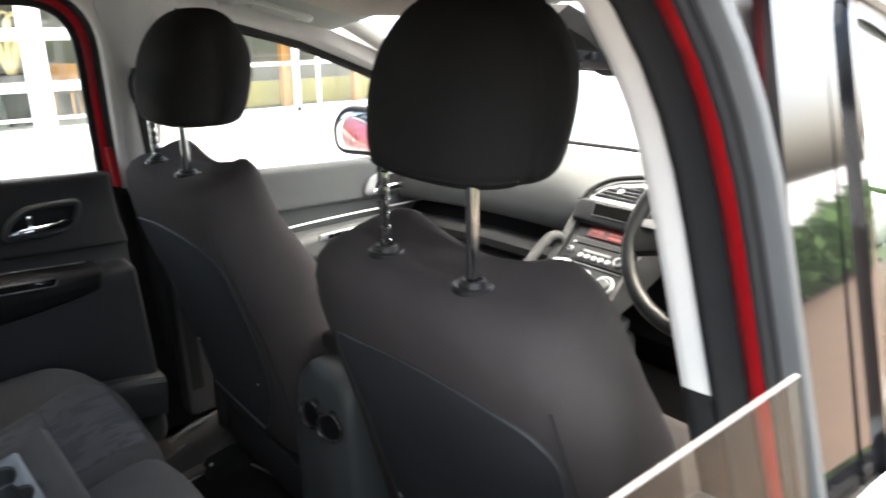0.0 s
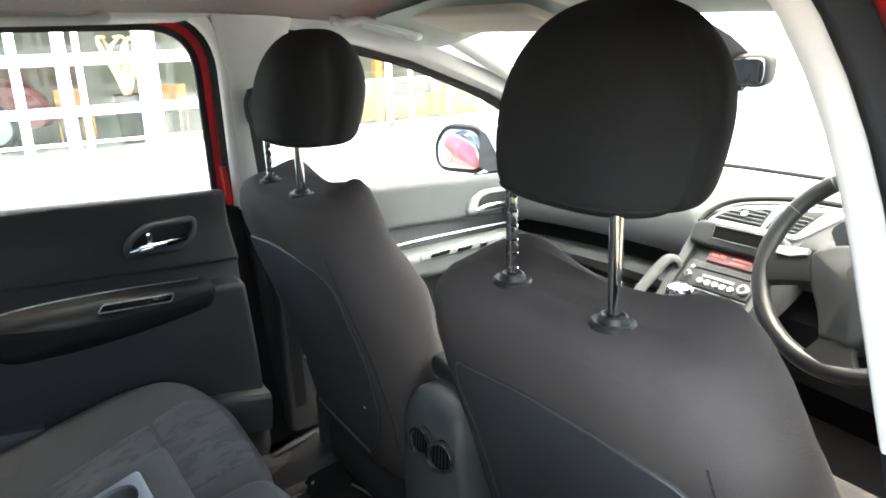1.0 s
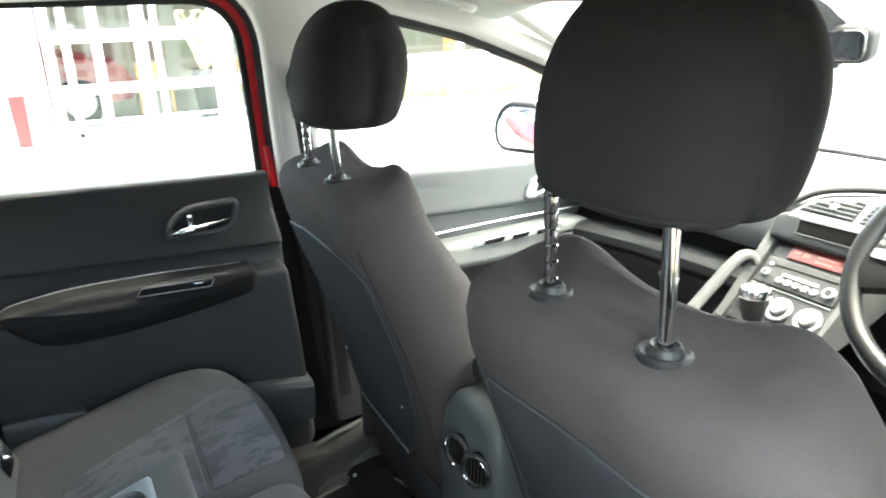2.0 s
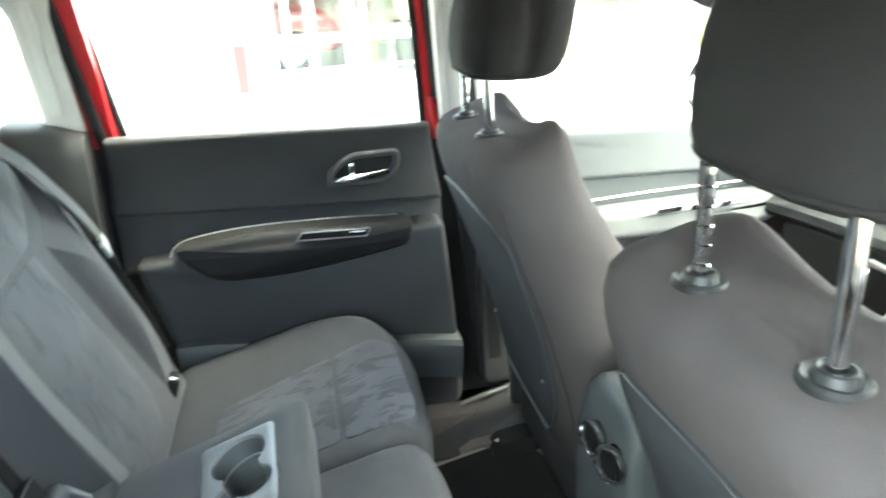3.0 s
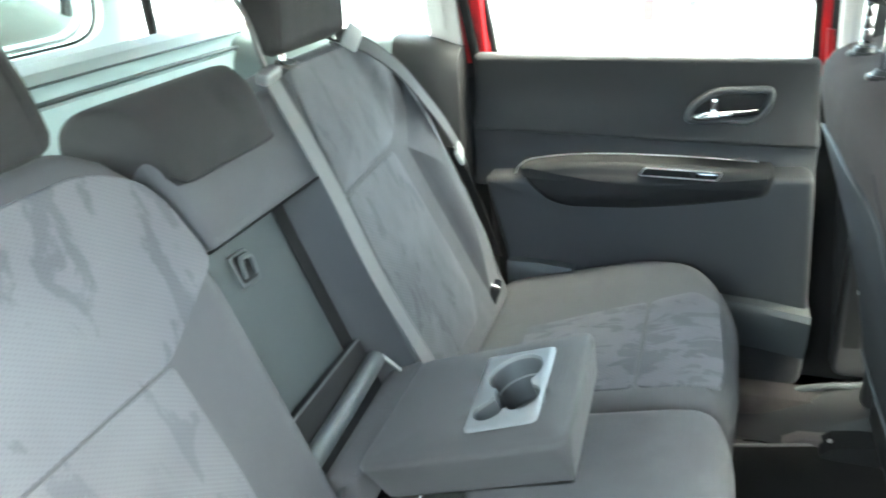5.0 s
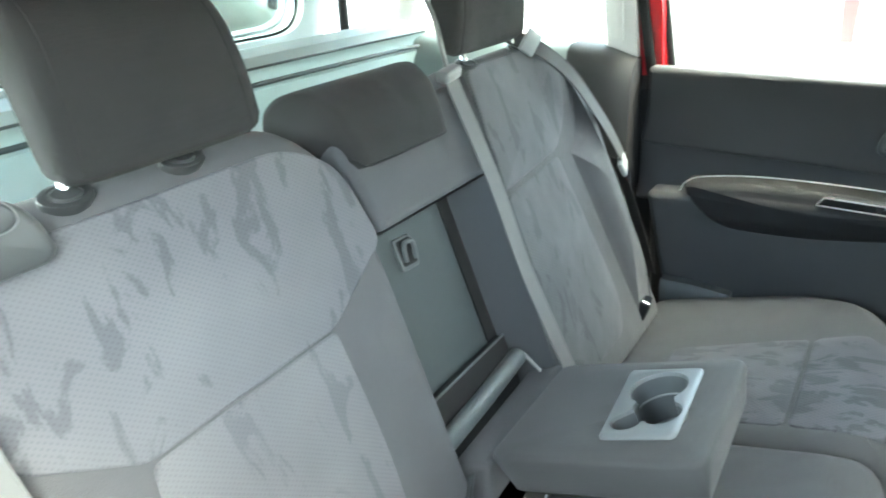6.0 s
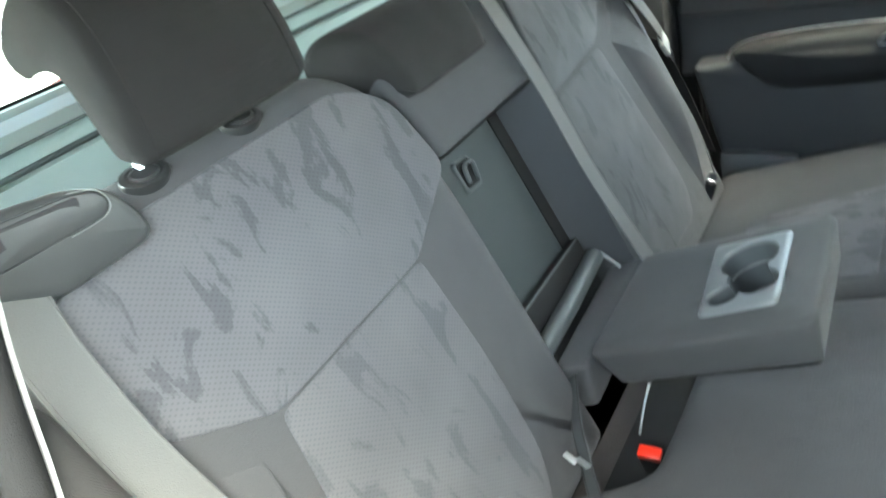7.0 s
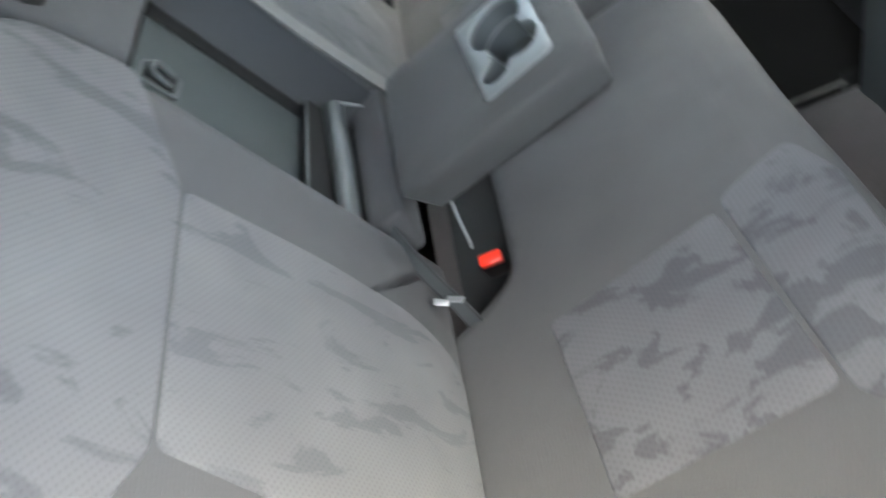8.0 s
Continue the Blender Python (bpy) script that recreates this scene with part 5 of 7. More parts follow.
# well and floor get ever darker greys, the shade of depth as colour
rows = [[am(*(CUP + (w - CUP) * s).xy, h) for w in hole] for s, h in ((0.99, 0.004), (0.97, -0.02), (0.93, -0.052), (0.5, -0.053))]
part("cup_well", loft(rows, cap=False), PLASTIC_MID, holder, "cup holder well with its shade in a darker grey")
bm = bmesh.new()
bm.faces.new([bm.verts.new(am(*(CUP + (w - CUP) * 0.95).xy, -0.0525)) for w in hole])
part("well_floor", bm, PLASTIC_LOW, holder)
step_line = [CUP + (w - CUP) * 0.96 for w in hole]
part("well_step", tube([am(w.x, w.y, -0.020) for w in step_line], 0.0016, 6, loop=True), GREY, holder, "paler step inside the well")


# rear headrests
BUSHRING = mat("dark_satin_bush", (0.022, 0.0225, 0.023), 0.32, spec=0.5, var=0.05, grain=0.04, bump=0.1)


def rear_headrest(cx, half, y0, z0, posts, lean=0.0):
    """A saddle headrest: a padded, nearly upright front that hooks back over the seat's top."""
    prof = [(0.0, 0.0), (0.006, 0.055), (0.0, 0.112), (-0.022, 0.146), (-0.058, 0.156), (-0.098, 0.140), (-0.126, 0.116), (-0.125, 0.096), (-0.106, 0.084), (-0.076, 0.090), (-0.052, 0.083), (-0.042, 0.055), (-0.034, 0.02), (-0.026, -0.004), (-0.012, -0.008)]
    line = smooth_line([*prof_3d(prof), prof_3d(prof)[0]], 4)[:-1]
    rows = []
    for k in range(25):
        a = -1 + 2 * k / 24
        e = (1 - abs(a) ** 7) ** 0.5
        c = Vector((-0.040, 0.075, 0))
        row = []
        for q in line:
            p = c + (q - c) * (0.84 + 0.16 * e)
            taper = 1 - 0.16 * max(0, p.y) / 0.15
            row.append(Vector((cx + lean * p.y + half * a * taper, y0 + p.x, z0 + p.y)))
        rows.append(row)
    h = part("headrest", loft(rows), CLOTH_HEAD, bench, "padded charcoal saddle headrest", angle=75)
    for k in (2, 22):
        mid = sum(rows[k], Vector()) / len(rows[k])
        part("headrest_piping", tube([p + (p - mid).normalized() * 0.0002 for p in rows[k]], 0.0009, 6, loop=True), CLOTH_HEAD, h)
    for x in posts:
        c, ax = rb(x, 1.2785, -0.010), Vector((0, 0.42, 0.91)).normalized()
        across = ax.cross(Vector((1, 0, 0)))
        part("chrome_post", tube([c - ax * 0.01, c + Vector((0.10 * (cx - x), -0.012, 0.04))], 0.0055, 12), CHROME, h, "short chrome post")
        part("post_bush", loft([[c + Vector((1, 0, 0)) * r * 1.45 * math.cos(t) + across * r * math.sin(t) + ax * hh for t in [2 * math.pi * q / 24 for q in range(24)]] for r, hh in ((0.0150, -0.010), (0.0170, 0.001), (0.0162, 0.0035), (0.0125, 0.0048), (0.0105, 0.0035), (0.0085, 0.0055), (0.006, 0.005))]), BUSHRING, h, "oval dark satin post bush")
    return h


def prof_3d(prof):
    return [Vector((a, b, 0)) for a, b in prof]


rear_headrest(0.360, 0.113, -0.768, 1.288, (0.349, 0.466), 0.14)
rear_headrest(-0.262, 0.118, -0.779, 1.298, (-0.345, -0.18))
# low centre headrest, folded onto the seat's top
prof = [(0.012, 0.0), (0.014, 0.03), (0.004, 0.075), (-0.02, 0.105), (-0.06, 0.115), (-0.10, 0.105), (-0.11, 0.085), (-0.07, 0.06), (-0.05, 0.02), (-0.04, 0.0)]
prof = [(x if x > -0.03 else x * 0.86, z) for x, z in prof]
sl = smooth_line([*prof_3d(prof), prof_3d(prof)[0]], 4)[:-1]
rows = []
for k in range(21):
    a = -1 + 2 * k / 20
    e = (1 - abs(a) ** 14) ** 0.5
    wid = 0.137 * a
    row = []
    for q in sl:
        c = Vector((-0.04, 0.06, 0))
        p = c + (q - c) * (0.75 + 0.25 * e)
        flare = 0.72 + 0.28 * min(1, max(0, 0.55 * (p.y - 0.02) / 0.075 + 0.6 * max(0, -p.x - 0.01) / 0.07))
        row.append(Vector((0.042 + wid * flare, -0.314 - 0.36 * 1.205 + p.x * 0.94 - p.y * 0.34, 1.205 + p.y * 0.94 + p.x * 0.34)))
    rows.append(row)
mid_head = part("headrest", loft(rows), CLOTH_HEAD, bench, "low charcoal centre headrest", angle=75)
part("headrest_piping", tube([r[0] + Vector((0, 0.0005, 0)) for r in rows], 0.0014, 6), BLACK, mid_head)
# release handle on the seat's shoulder
REL = lambda lift: lambda u, v, h: rb(u, v, h + lift + 0.02 * max(0, (v - 1.24) / 0.06))
rel = part("release_handle", pillow(rounded([(0.510, 1.237), (0.502, 1.244), (0.507, 1.264), (0.520, 1.284), (0.548, 1.297), (0.60, 1.306), (0.648, 1.306), (0.645, 1.262), (0.590, 1.236)], [0.006, 0.01, 0.016, 0.02, 0.03, 0.03, 0.02, 0.02, 0.014], 6, 0.01),
                                    REL(0.022), 0.05, 0.010, 0.002, 5, 5), SATINGREY, bench, "grey plastic backrest release handle")
part("release_lever", pillow(rounded([(0.534, 1.267), (0.526, 1.276), (0.533, 1.285), (0.550, 1.291), (0.628, 1.300), (0.630, 1.270)], [0.006, 0.006, 0.008, 0.01, 0.006, 0.006], 5, 0.006), REL(0.0255), 0.006, 0.002, 0.001, 3, 3), SATINGREY, rel, "grey lever in the handle")
# thin pale line painting the highlight along the lever's rim
part("lever_highlight", tube(smooth_line([REL(0.0255)(u, v, 0) for u, v in ((0.565, 1.2665), (0.540, 1.2665), (0.529, 1.270), (0.5275, 1.278), (0.534, 1.286), (0.552, 1.292))], 4), 0.0006, 6), GREY, rel, "pale line drawn as the lever's highlight")
part("lever_gap", pillow(rounded([(0.548, 1.279), (0.547, 1.288), (0.622, 1.295), (0.622, 1.280)], 0.003, 4, 0.01), REL(0.0262), 0.003, 0.001, 0.0, 3, 3), PLASTIC, rel, "dark finger recess")


# seat belts
def strap(name, pts, width, across, label, mat_=None):
    b = thing(name, pts[-1], label, "seat belt", "rear seat belts")
    line = smooth_line(pts, 8)
    web = part("webbing", band(line, width, across, 0.0016), mat_ or WEB, b)
    side = Vector(across[0]) if isinstance(across, list) else Vector(across)
    for s in (-1, 1):
        edge = []
        for i, p in enumerate(line):
            d = (line[min(i + 1, len(line) - 1)] - line[max(i - 1, 0)]).normalized()
            edge.append(p + (side - d * side.dot(d)).normalized() * s * (width / 2 - 0.002))
        part("woven_edge", tube(edge, 0.0015, 6), WEBDARK if mat_ else WEB, web)
    return b


centre = strap("seat_belt", [(-0.104, -0.764, 1.274), (-0.101, -0.752, 1.25), (-0.107, -0.70, 1.125), (-0.113, -0.652, 0.985), (-0.124, -0.605, 0.865), (-0.128, -0.585, 0.818)], 0.032, (1, -0.1, 0.05),
               "pale grey webbing seat belt down the rear backrest")
part("upper_webbing", band(smooth_line([(-0.235, -1.02, 1.588), (-0.160, -0.875, 1.44), (-0.132, -0.808, 1.357), (-0.114, -0.780, 1.300), (-0.105, -0.768, 1.276)], 6), [0.010] * 22 + [0.016, 0.024, 0.030], (1, 0.2, 0.3), 0.005), WEB, centre, "grey webbing twisted edge on")
part("belt_guide", turn(box(-0.021, 0.021, -0.010, 0.010, -0.009, 0.009, 0.005, 3), pose(-0.104, -0.766, 1.277, -15, 8, 0)), GREY, centre, "grey plastic belt guide")
left = strap("seat_belt", [(-0.345, -0.80, 1.298), (-0.375, -0.752, 1.270), (-0.42, -0.716, 1.222), (-0.48, -0.694, 1.152), (-0.545, -0.682, 1.082), (-0.603, -0.676, 1.016)], 0.035, (0.777, 0.204, -0.564),
             "charcoal webbing seat belt with parked buckle tongue", WEBMID)
part("webbing_tail", band(smooth_line([(-0.60, -0.692, 1.02), (-0.63, -0.66, 0.90), (-0.64, -0.62, 0.76)], 6), 0.04, (0.6, 0.8, 0), 0.0016), WEBDARK, left)
part("belt_guide", turn(box(-0.024, 0.024, -0.004, 0.004, -0.020, 0.020, 0.004), pose(-0.335, -0.752, 1.288, -20, -25, 0)), PLASTIC_PALE, left, "pale plastic belt guide")
tg = part("tongue", turn(box(-0.024, 0.024, -0.006, 0.006, -0.020, 0.016, 0.005), pose(-0.590, -0.676, 1.016, 20, 25, 20)), PLASTIC_PALE, left, "grey plastic belt tongue")
part("tongue_plate", turn(box(-0.014, 0.014, -0.002, 0.002, -0.048, -0.018, 0.002), pose(-0.590, -0.676, 1.016, 20, 25, 20)), CHROME, tg, "steel plate")
right = strap("seat_belt", [(0.60, -0.84, 1.32), (0.612, -0.765, 1.285), (0.625, -0.725, 1.22), (0.625, -0.69, 1.13), (0.615, -0.655, 1.04), (0.60, -0.60, 0.90), (0.60, -0.55, 0.76)], 0.048, [Vector((1, 0.25, 0))] * 49,
              "pale grey webbing seat belt beside the rear backrest")


def buckle(x, y, z, m, red, label):
    b = thing("belt_buckle", (x, y, z - 0.06), label, "belt buckle", "rear belt buckles")
    part("body", turn(box(-0.019, 0.019, -0.011, 0.011, -0.075, 0.0, 0.006, 3), Matrix.Translation((x, y, z)) @ m), BLACK, b)
    if red:
        part("red_button", turn(box(-0.016, 0.016, -0.0115, 0.006, -0.006, 0.006, 0.003), Matrix.Translation((x, y, z)) @ m), BUCKLE, b, "red release button")
    else:
        part("metal_slot", turn(box(-0.015, 0.015, -0.008, 0.008, -0.004, 0.004, 0.002), Matrix.Translation((x, y, z)) @ m), CHROME, b, "bright metal slot edge")
    return b


# black box added as the deep shade between cushion and backrest
part("gap_shade", box(-0.14, 0.27, -0.63, -0.47, 0.60, 0.63, 0.004), BLACK, bench)
buckle(0.136, -0.520, 0.685, pose(0, 0, 0, 0, 0, 90) @ pose(0, 0, 0, 20, 0, 0), True, "black belt buckle with red button between cushion and backrest")
buckle(-0.486, -0.578, 0.772, pose(0, 0, 0, -20, 0, 10), False, "black belt buckle lying at the foot of the backrest")
WEBBLUE = mat("blue_grey_webbing", (0.040, 0.044, 0.047), 0.8, var=0.1, grain=0.1, gscale=900)
strap("seat_belt", [(0.140, -0.612, 0.800), (0.172, -0.598, 0.792), (0.212, -0.578, 0.778), (0.245, -0.556, 0.748), (0.255, -0.548, 0.70)], 0.024, (0.1, 0.75, 0.65), "blue-grey webbing stub between cushion and backrest", WEBBLUE)
hook = thing("belt_clip", (0.26, -0.56, 0.77), "small bright metal clip tucked between cushion and backrest", "belt clip", "bright clips")
part("plate", turn(box(-0.009, 0.009, -0.004, 0.004, -0.0015, 0.0015, 0.001), pose(0.262, -0.566, 0.790, 12, 20, 75)), SATIN, hook)
part("lug", turn(box(-0.012, 0.012, -0.004, 0.004, -0.0015, 0.0015, 0.001), pose(0.263, -0.550, 0.788, -8, -10, 60)), SATIN, hook)
stay = thing("anchor_rod", (0.08, -0.545, 0.64), "thin bright metal rod in the dark gap below the armrest", "anchor rod")
part("rod", tube(smooth_line([(0.030, -0.552, 0.705), (0.075, -0.546, 0.703), (0.108, -0.540, 0.700), (0.114, -0.541, 0.690)], 6), 0.0018, 8), SATIN, stay)


# ---- centre console, dashboard ----
WHEELTRIM = mat("grey_wheel_trim", (0.0115, 0.0118, 0.0124), 0.6, spec=0.18, var=0.08, grain=0.06, gscale=700, bump=0.2, bscale=1100)
DASHPALE = mat("grey_dash_top", (0.115, 0.121, 0.123), 0.6, spec=0.3, var=0.06, grain=0.05, gscale=700, bump=0.25, bscale=900)
RADIOGREY = mat("charcoal_radio_plastic", (0.0125, 0.0130, 0.0138), 0.5, spec=0.25, var=0.08, grain=0.05, gscale=700, bump=0.15, bscale=1100)
RAILTRIM = mat("satin_grey_trim", (0.038, 0.039, 0.041), 0.75, spec=0.15, var=0.06, grain=0.05)
console = thing("centre_console", (0, 0.3, 0.40), "dark grey centre console with two round rear air vents", "car console")
sec = rounded([(-0.105, 0.40), (-0.098, 0.78), (-0.075, 0.93), (0.075, 0.93), (0.098, 0.78), (0.105, 0.40)], [0.01, 0.1, 0.06, 0.06, 0.1, 0.01], 6, 0.03)
rows = []
for y, s in ((0.074, 0.90), (0.080, 0.97), (0.095, 1.0), (0.30, 1.0), (0.45, 0.96)):
    rows.append([Vector((q.x * s, y + 0.10 * max(0, q.y - 0.86) + (0.02 * max(0, 0.8 - q.y) if y < 0.1 else 0), 0.40 + (q.y - 0.40) * (0.5 + 0.5 * s))) for q in sec])
part("console_body", loft(rows), PLASTIC_MID, console, angle=60)
part("floor_tunnel", loft([[Vector((x * k, y, 0.40 + (z - 0.40) * k)) for x, z in ((-0.16, 0.40), (-0.135, 0.445), (-0.10, 0.475), (-0.04, 0.49), (0.04, 0.49), (0.10, 0.475), (0.135, 0.445), (0.16, 0.40))] for y, k in ((-0.30, 0.9), (-0.18, 1.0), (-0.05, 1.0), (0.13, 1.0))]), CARPET, console, "grey carpeted floor tunnel")
part("console_front", box(-0.10, 0.10, 0.44, 0.86, 0.40, 0.80, 0.02, 3), PLASTIC, console)
part("gear_plate", pillow(rounded([(-0.092, 0.52), (-0.092, 0.84), (0.092, 0.84), (0.092, 0.52)][::-1], 0.02, 5, 0.03), lambda u, v, h: Vector((u, v, 0.806 + 0.10 * (v - 0.55) + h)), 0.02, 0.006, 0.002), SATIN, console, "satin silver plate round the gear lever")
part("console_lid", turn(box(-0.085, 0.085, -0.16, 0.16, -0.02, 0.02, 0.015, 4), pose(0, 0.29, 0.945, 3)), LEATHER, console, "soft dark armrest lid")
for place, axis in (((-0.013, 0.064, 0.842), (0.22, -1, 0.10)), ((0.052, 0.062, 0.846), (0.42, -1, 0.10))):
    axis = Vector(axis).normalized()
    across = Vector((0, 0, 1)).cross(axis).normalized()
    VN = plane_map(place, across, axis.cross(across))
    v = part("air_vent", disc(Vector(place) - axis * 0.022, axis, 0.0240, 0.018, 28, 0.001), HOLE, console, "round black air vent")
    part("vent_collar", ring(VN(0, 0, -0.003), axis, 0.0246, 0.0036, 36, 8), PLASTIC, v)
    part("chrome_ring", ring(VN(0, 0, 0.001), axis, 0.0238, 0.0022, 36, 8), CHROME, v, "chrome vent ring")
    for k in range(6):
        d = -0.0165 + 0.0066 * k
        w = math.sqrt(max(0, 0.0222 ** 2 - d * d))
        part("slat", tube([VN(d, -w, -0.003), VN(d, w, -0.003)], 0.0011, 6), BLACK, v)
lever = thing("gear_lever", (0.0, 0.70, 0.80), "gear lever with chrome topped knob and dark gaiter", "gear lever")
part("gaiter", loft([[Vector((r * math.cos(t), 0.72 + r * 1.2 * math.sin(t) - 0.25 * (z - 0.8), z)) for t in [2 * math.pi * q / 20 for q in range(20)]] for r, z in ((0.06, 0.80), (0.045, 0.84), (0.03, 0.88), (0.016, 0.92))]), BLACK, lever)
part("knob", loft([[Vector((-0.005 + r * math.cos(t), 0.695 + r * 1.1 * math.sin(t), z)) for t in [2 * math.pi * q / 20 for q in range(20)]] for r, z in ((0.013, 0.91), (0.02, 0.93), (0.026, 0.955), (0.027, 0.968))]), BLACK, lever)
part("knob_cap", loft([[Vector((-0.005 + r * math.cos(t), 0.695 + r * 1.1 * math.sin(t), z)) for t in [2 * math.pi * q / 20 for q in range(20)]] for r, z in ((0.0275, 0.966), (0.028, 0.974), (0.024, 0.984), (0.012, 0.989))]), CHROME, lever, "chrome knob cap")

dash = thing("dashboard", (0, 1.1, 0.6), "grey car dashboard with chrome edged air vents and red lit radio", "dashboard")


def dash_rows(prof, x0, x1, n=17):
    return [[Vector((x0 + (x1 - x0) * k / (n - 1), y - 0.10 * abs((x0 + (x1 - x0) * k / (n - 1)) / 0.72) ** 3, z)) for k in range(n)] for y, z in prof]


bm = loft(dash_rows([(1.42, 1.075), (1.25, 1.118), (1.08, 1.132), (0.98, 1.128), (0.92, 1.105), (0.895, 1.07), (0.885, 1.02), (0.883, 0.988), (0.893, 0.974), (0.93, 0.970)], -0.72, 0.72, 73), closed=False, cap=False)
for v in bm.verts:
    # hollow in which the centre vents sit
    v.co.z -= 0.045 * max(0.0, 1 - ((v.co.x - 0.03) / 0.185) ** 4) * max(0.0, min(1.0, (1.06 - v.co.y) / 0.10)) * max(0.0, min(1.0, (v.co.z - 1.04) / 0.03))
bmesh.ops.solidify(bm, geom=list(bm.faces), thickness=0.02)
part("upper_dash", bm, DASHPALE, dash, "pale grey dashboard top")
bm = loft(dash_rows([(0.945, 0.985), (0.955, 0.955), (0.93, 0.930), (0.89, 0.905), (0.88, 0.78), (0.98, 0.66), (1.25, 0.60)], -0.72, 0.72), closed=False, cap=False)
bmesh.ops.solidify(bm, geom=list(bm.faces), thickness=0.02)
part("lower_dash", bm, DASHDARK, dash)
bm = loft(dash_rows([(0.93, 0.925), (0.885, 0.930), (0.862, 0.927), (0.848, 0.915), (0.846, 0.896), (0.856, 0.884), (0.90, 0.880)], -0.70, -0.125), closed=False, cap=False)
bmesh.ops.solidify(bm, geom=list(bm.faces), thickness=0.008)
part("dash_ledge", bm, DASHGREY, dash, "rounded grey ledge above the glovebox")
part("glovebox_lid", pillow(rounded([(-0.62, 0.74), (-0.62, 0.880), (-0.20, 0.880), (-0.20, 0.74)], 0.025, 5, 0.04), lambda u, v, h: Vector((u, 0.850 - 0.10 * abs(u / 0.72) ** 3 + 0.12 * (0.92 - v) - h, v)), 0.03, 0.01), DASHDARK, dash)
part("glovebox_handle", turn(box(-0.030, 0.030, -0.006, 0.006, -0.007, 0.007, 0.004, 3), pose(-0.362, 0.838, 0.858, 10)), GREY, dash, "pale grey glovebox handle")
# centre stack: a radio panel leaning well back, a small tray above it and a pair of vents on top
RAD = plane_map((0.0, 0.805, 0.967), (1, 0, 0), (0, 0.731, 0.683))
TRAY = plane_map((0.0, 0.855, 1.045), (1, 0, 0), (0, 0.5, 0.866))
VENT = plane_map((0.0, 0.913, 1.076), (1, 0, 0), (0, 0.777, 0.63))


def slab(name, line, r, at, lift, back, edge, material, owner, label=""):
    """A thin rounded plate lying on one of the stack's sloping planes."""
    return part(name, pillow(rounded(line, r, 5, 0.02), lambda u, v, h: at(u, v, h + lift), back, edge, 0.0, 3, 3), material, owner, label)


slab("centre_panel", [(-0.092, -0.115), (-0.098, 0.086), (0.098, 0.086), (0.092, -0.115)], 0.012, RAD, -0.002, 0.07, 0.006, RADIOGREY, dash, "dark grey sloping radio panel")
slab("tray_front", [(-0.112, -0.018), (-0.116, 0.026), (-0.10, 0.040), (0.10, 0.040), (0.112, 0.026), (0.10, -0.018)], 0.012, TRAY, 0.0, 0.06, 0.008, RADIOGREY, dash, "dark lip below the vents")
slab("storage_slot", [(-0.055, 0.003), (-0.058, 0.030), (0.062, 0.032), (0.060, 0.004)], 0.005, TRAY, 0.0015, 0.004, 0.001, HOLE, dash, "dark open tray")
part("slot_rim", tube([TRAY(u, v, 0.0015) for u, v in ((-0.055, 0.002), (-0.059, 0.031), (0.063, 0.033), (0.061, 0.003))], 0.0014, 6, loop=True), SATINGREY, dash)
# vents under one silver surround with a dark hood
slab("vent_bed", [(-0.125, -0.030), (-0.118, 0.018), (-0.066, 0.062), (0.05, 0.092), (0.17, 0.098), (0.18, -0.02), (0.10, -0.030)], 0.02, VENT, -0.006, 0.07, 0.008, RADIOGREY, dash, "dark hood round the vents")
sur = slab("vent_surround", [(-0.112, -0.014), (-0.088, 0.030), (-0.052, 0.050), (0.05, 0.079), (0.155, 0.088), (0.165, 0.070), (0.108, -0.010), (0.02, -0.014)], 0.012, VENT, 0.0, 0.02, 0.005, SATIN, dash, "silver vent surround")
for vent in ([(-0.098, -0.001), (-0.078, 0.025), (-0.050, 0.038), (0.021, 0.053), (0.021, 0.001)], [(0.029, 0.001), (0.037, 0.056), (0.129, 0.074), (0.099, 0.003)]):
    vn = slab("air_vent", vent, 0.005, VENT, 0.0015, 0.004, 0.001, BLACK, sur, "black slatted air vent")
    for k in range(5):
        v0 = 0.006 + 0.0105 * k
        cuts = []
        for (ua, va), (ub, vb) in zip(vent, vent[1:] + vent[:1]):
            if (va - v0) * (vb - v0) < 0:
                cuts.append(ua + (ub - ua) * (v0 - va) / (vb - va))
        if len(cuts) == 2 and max(cuts) - min(cuts) > 0.02:
            part("slat", tube([VENT(min(cuts) + 0.004, v0, 0.004), VENT(max(cuts) - 0.004, v0, 0.004)], 0.0018, 6), PLASTIC_MID, vn)
part("vent_tab", disc(VENT(-0.030, 0.024, 0.004), VENT(0, 0, 1) - VENT(0, 0, 0), 0.008, 0.004, 12, 0.001), SATIN, sur, "small silver vent tab")
part("vent_hood", tube(smooth_line([VENT(u, v, 0.002) for u, v in ((-0.122, -0.020), (-0.112, 0.018), (-0.066, 0.060), (0.05, 0.090), (0.17, 0.098))], 6), 0.006, 8), DASHDARK, dash, "dark edge above the vents")
# radio, display and keys
disp = slab("display", [(-0.054, 0.046), (-0.055, 0.076), (0.068, 0.078), (0.070, 0.048)], 0.003, RAD, 0.002, 0.006, 0.001, DISPLAY, dash, "red lit display")
for u0, u1, v0, v1 in ((-0.046, -0.030, 0.058, 0.066), (-0.026, -0.012, 0.057, 0.067), (0.004, 0.050, 0.062, 0.068), (0.004, 0.038, 0.052, 0.057)):
    slab("lit_bar", [(u0, v0), (u0, v1), (u1, v1), (u1, v0)], 0.001, RAD, 0.0035, 0.003, 0.0005, DISPLAY_LIT, disp)
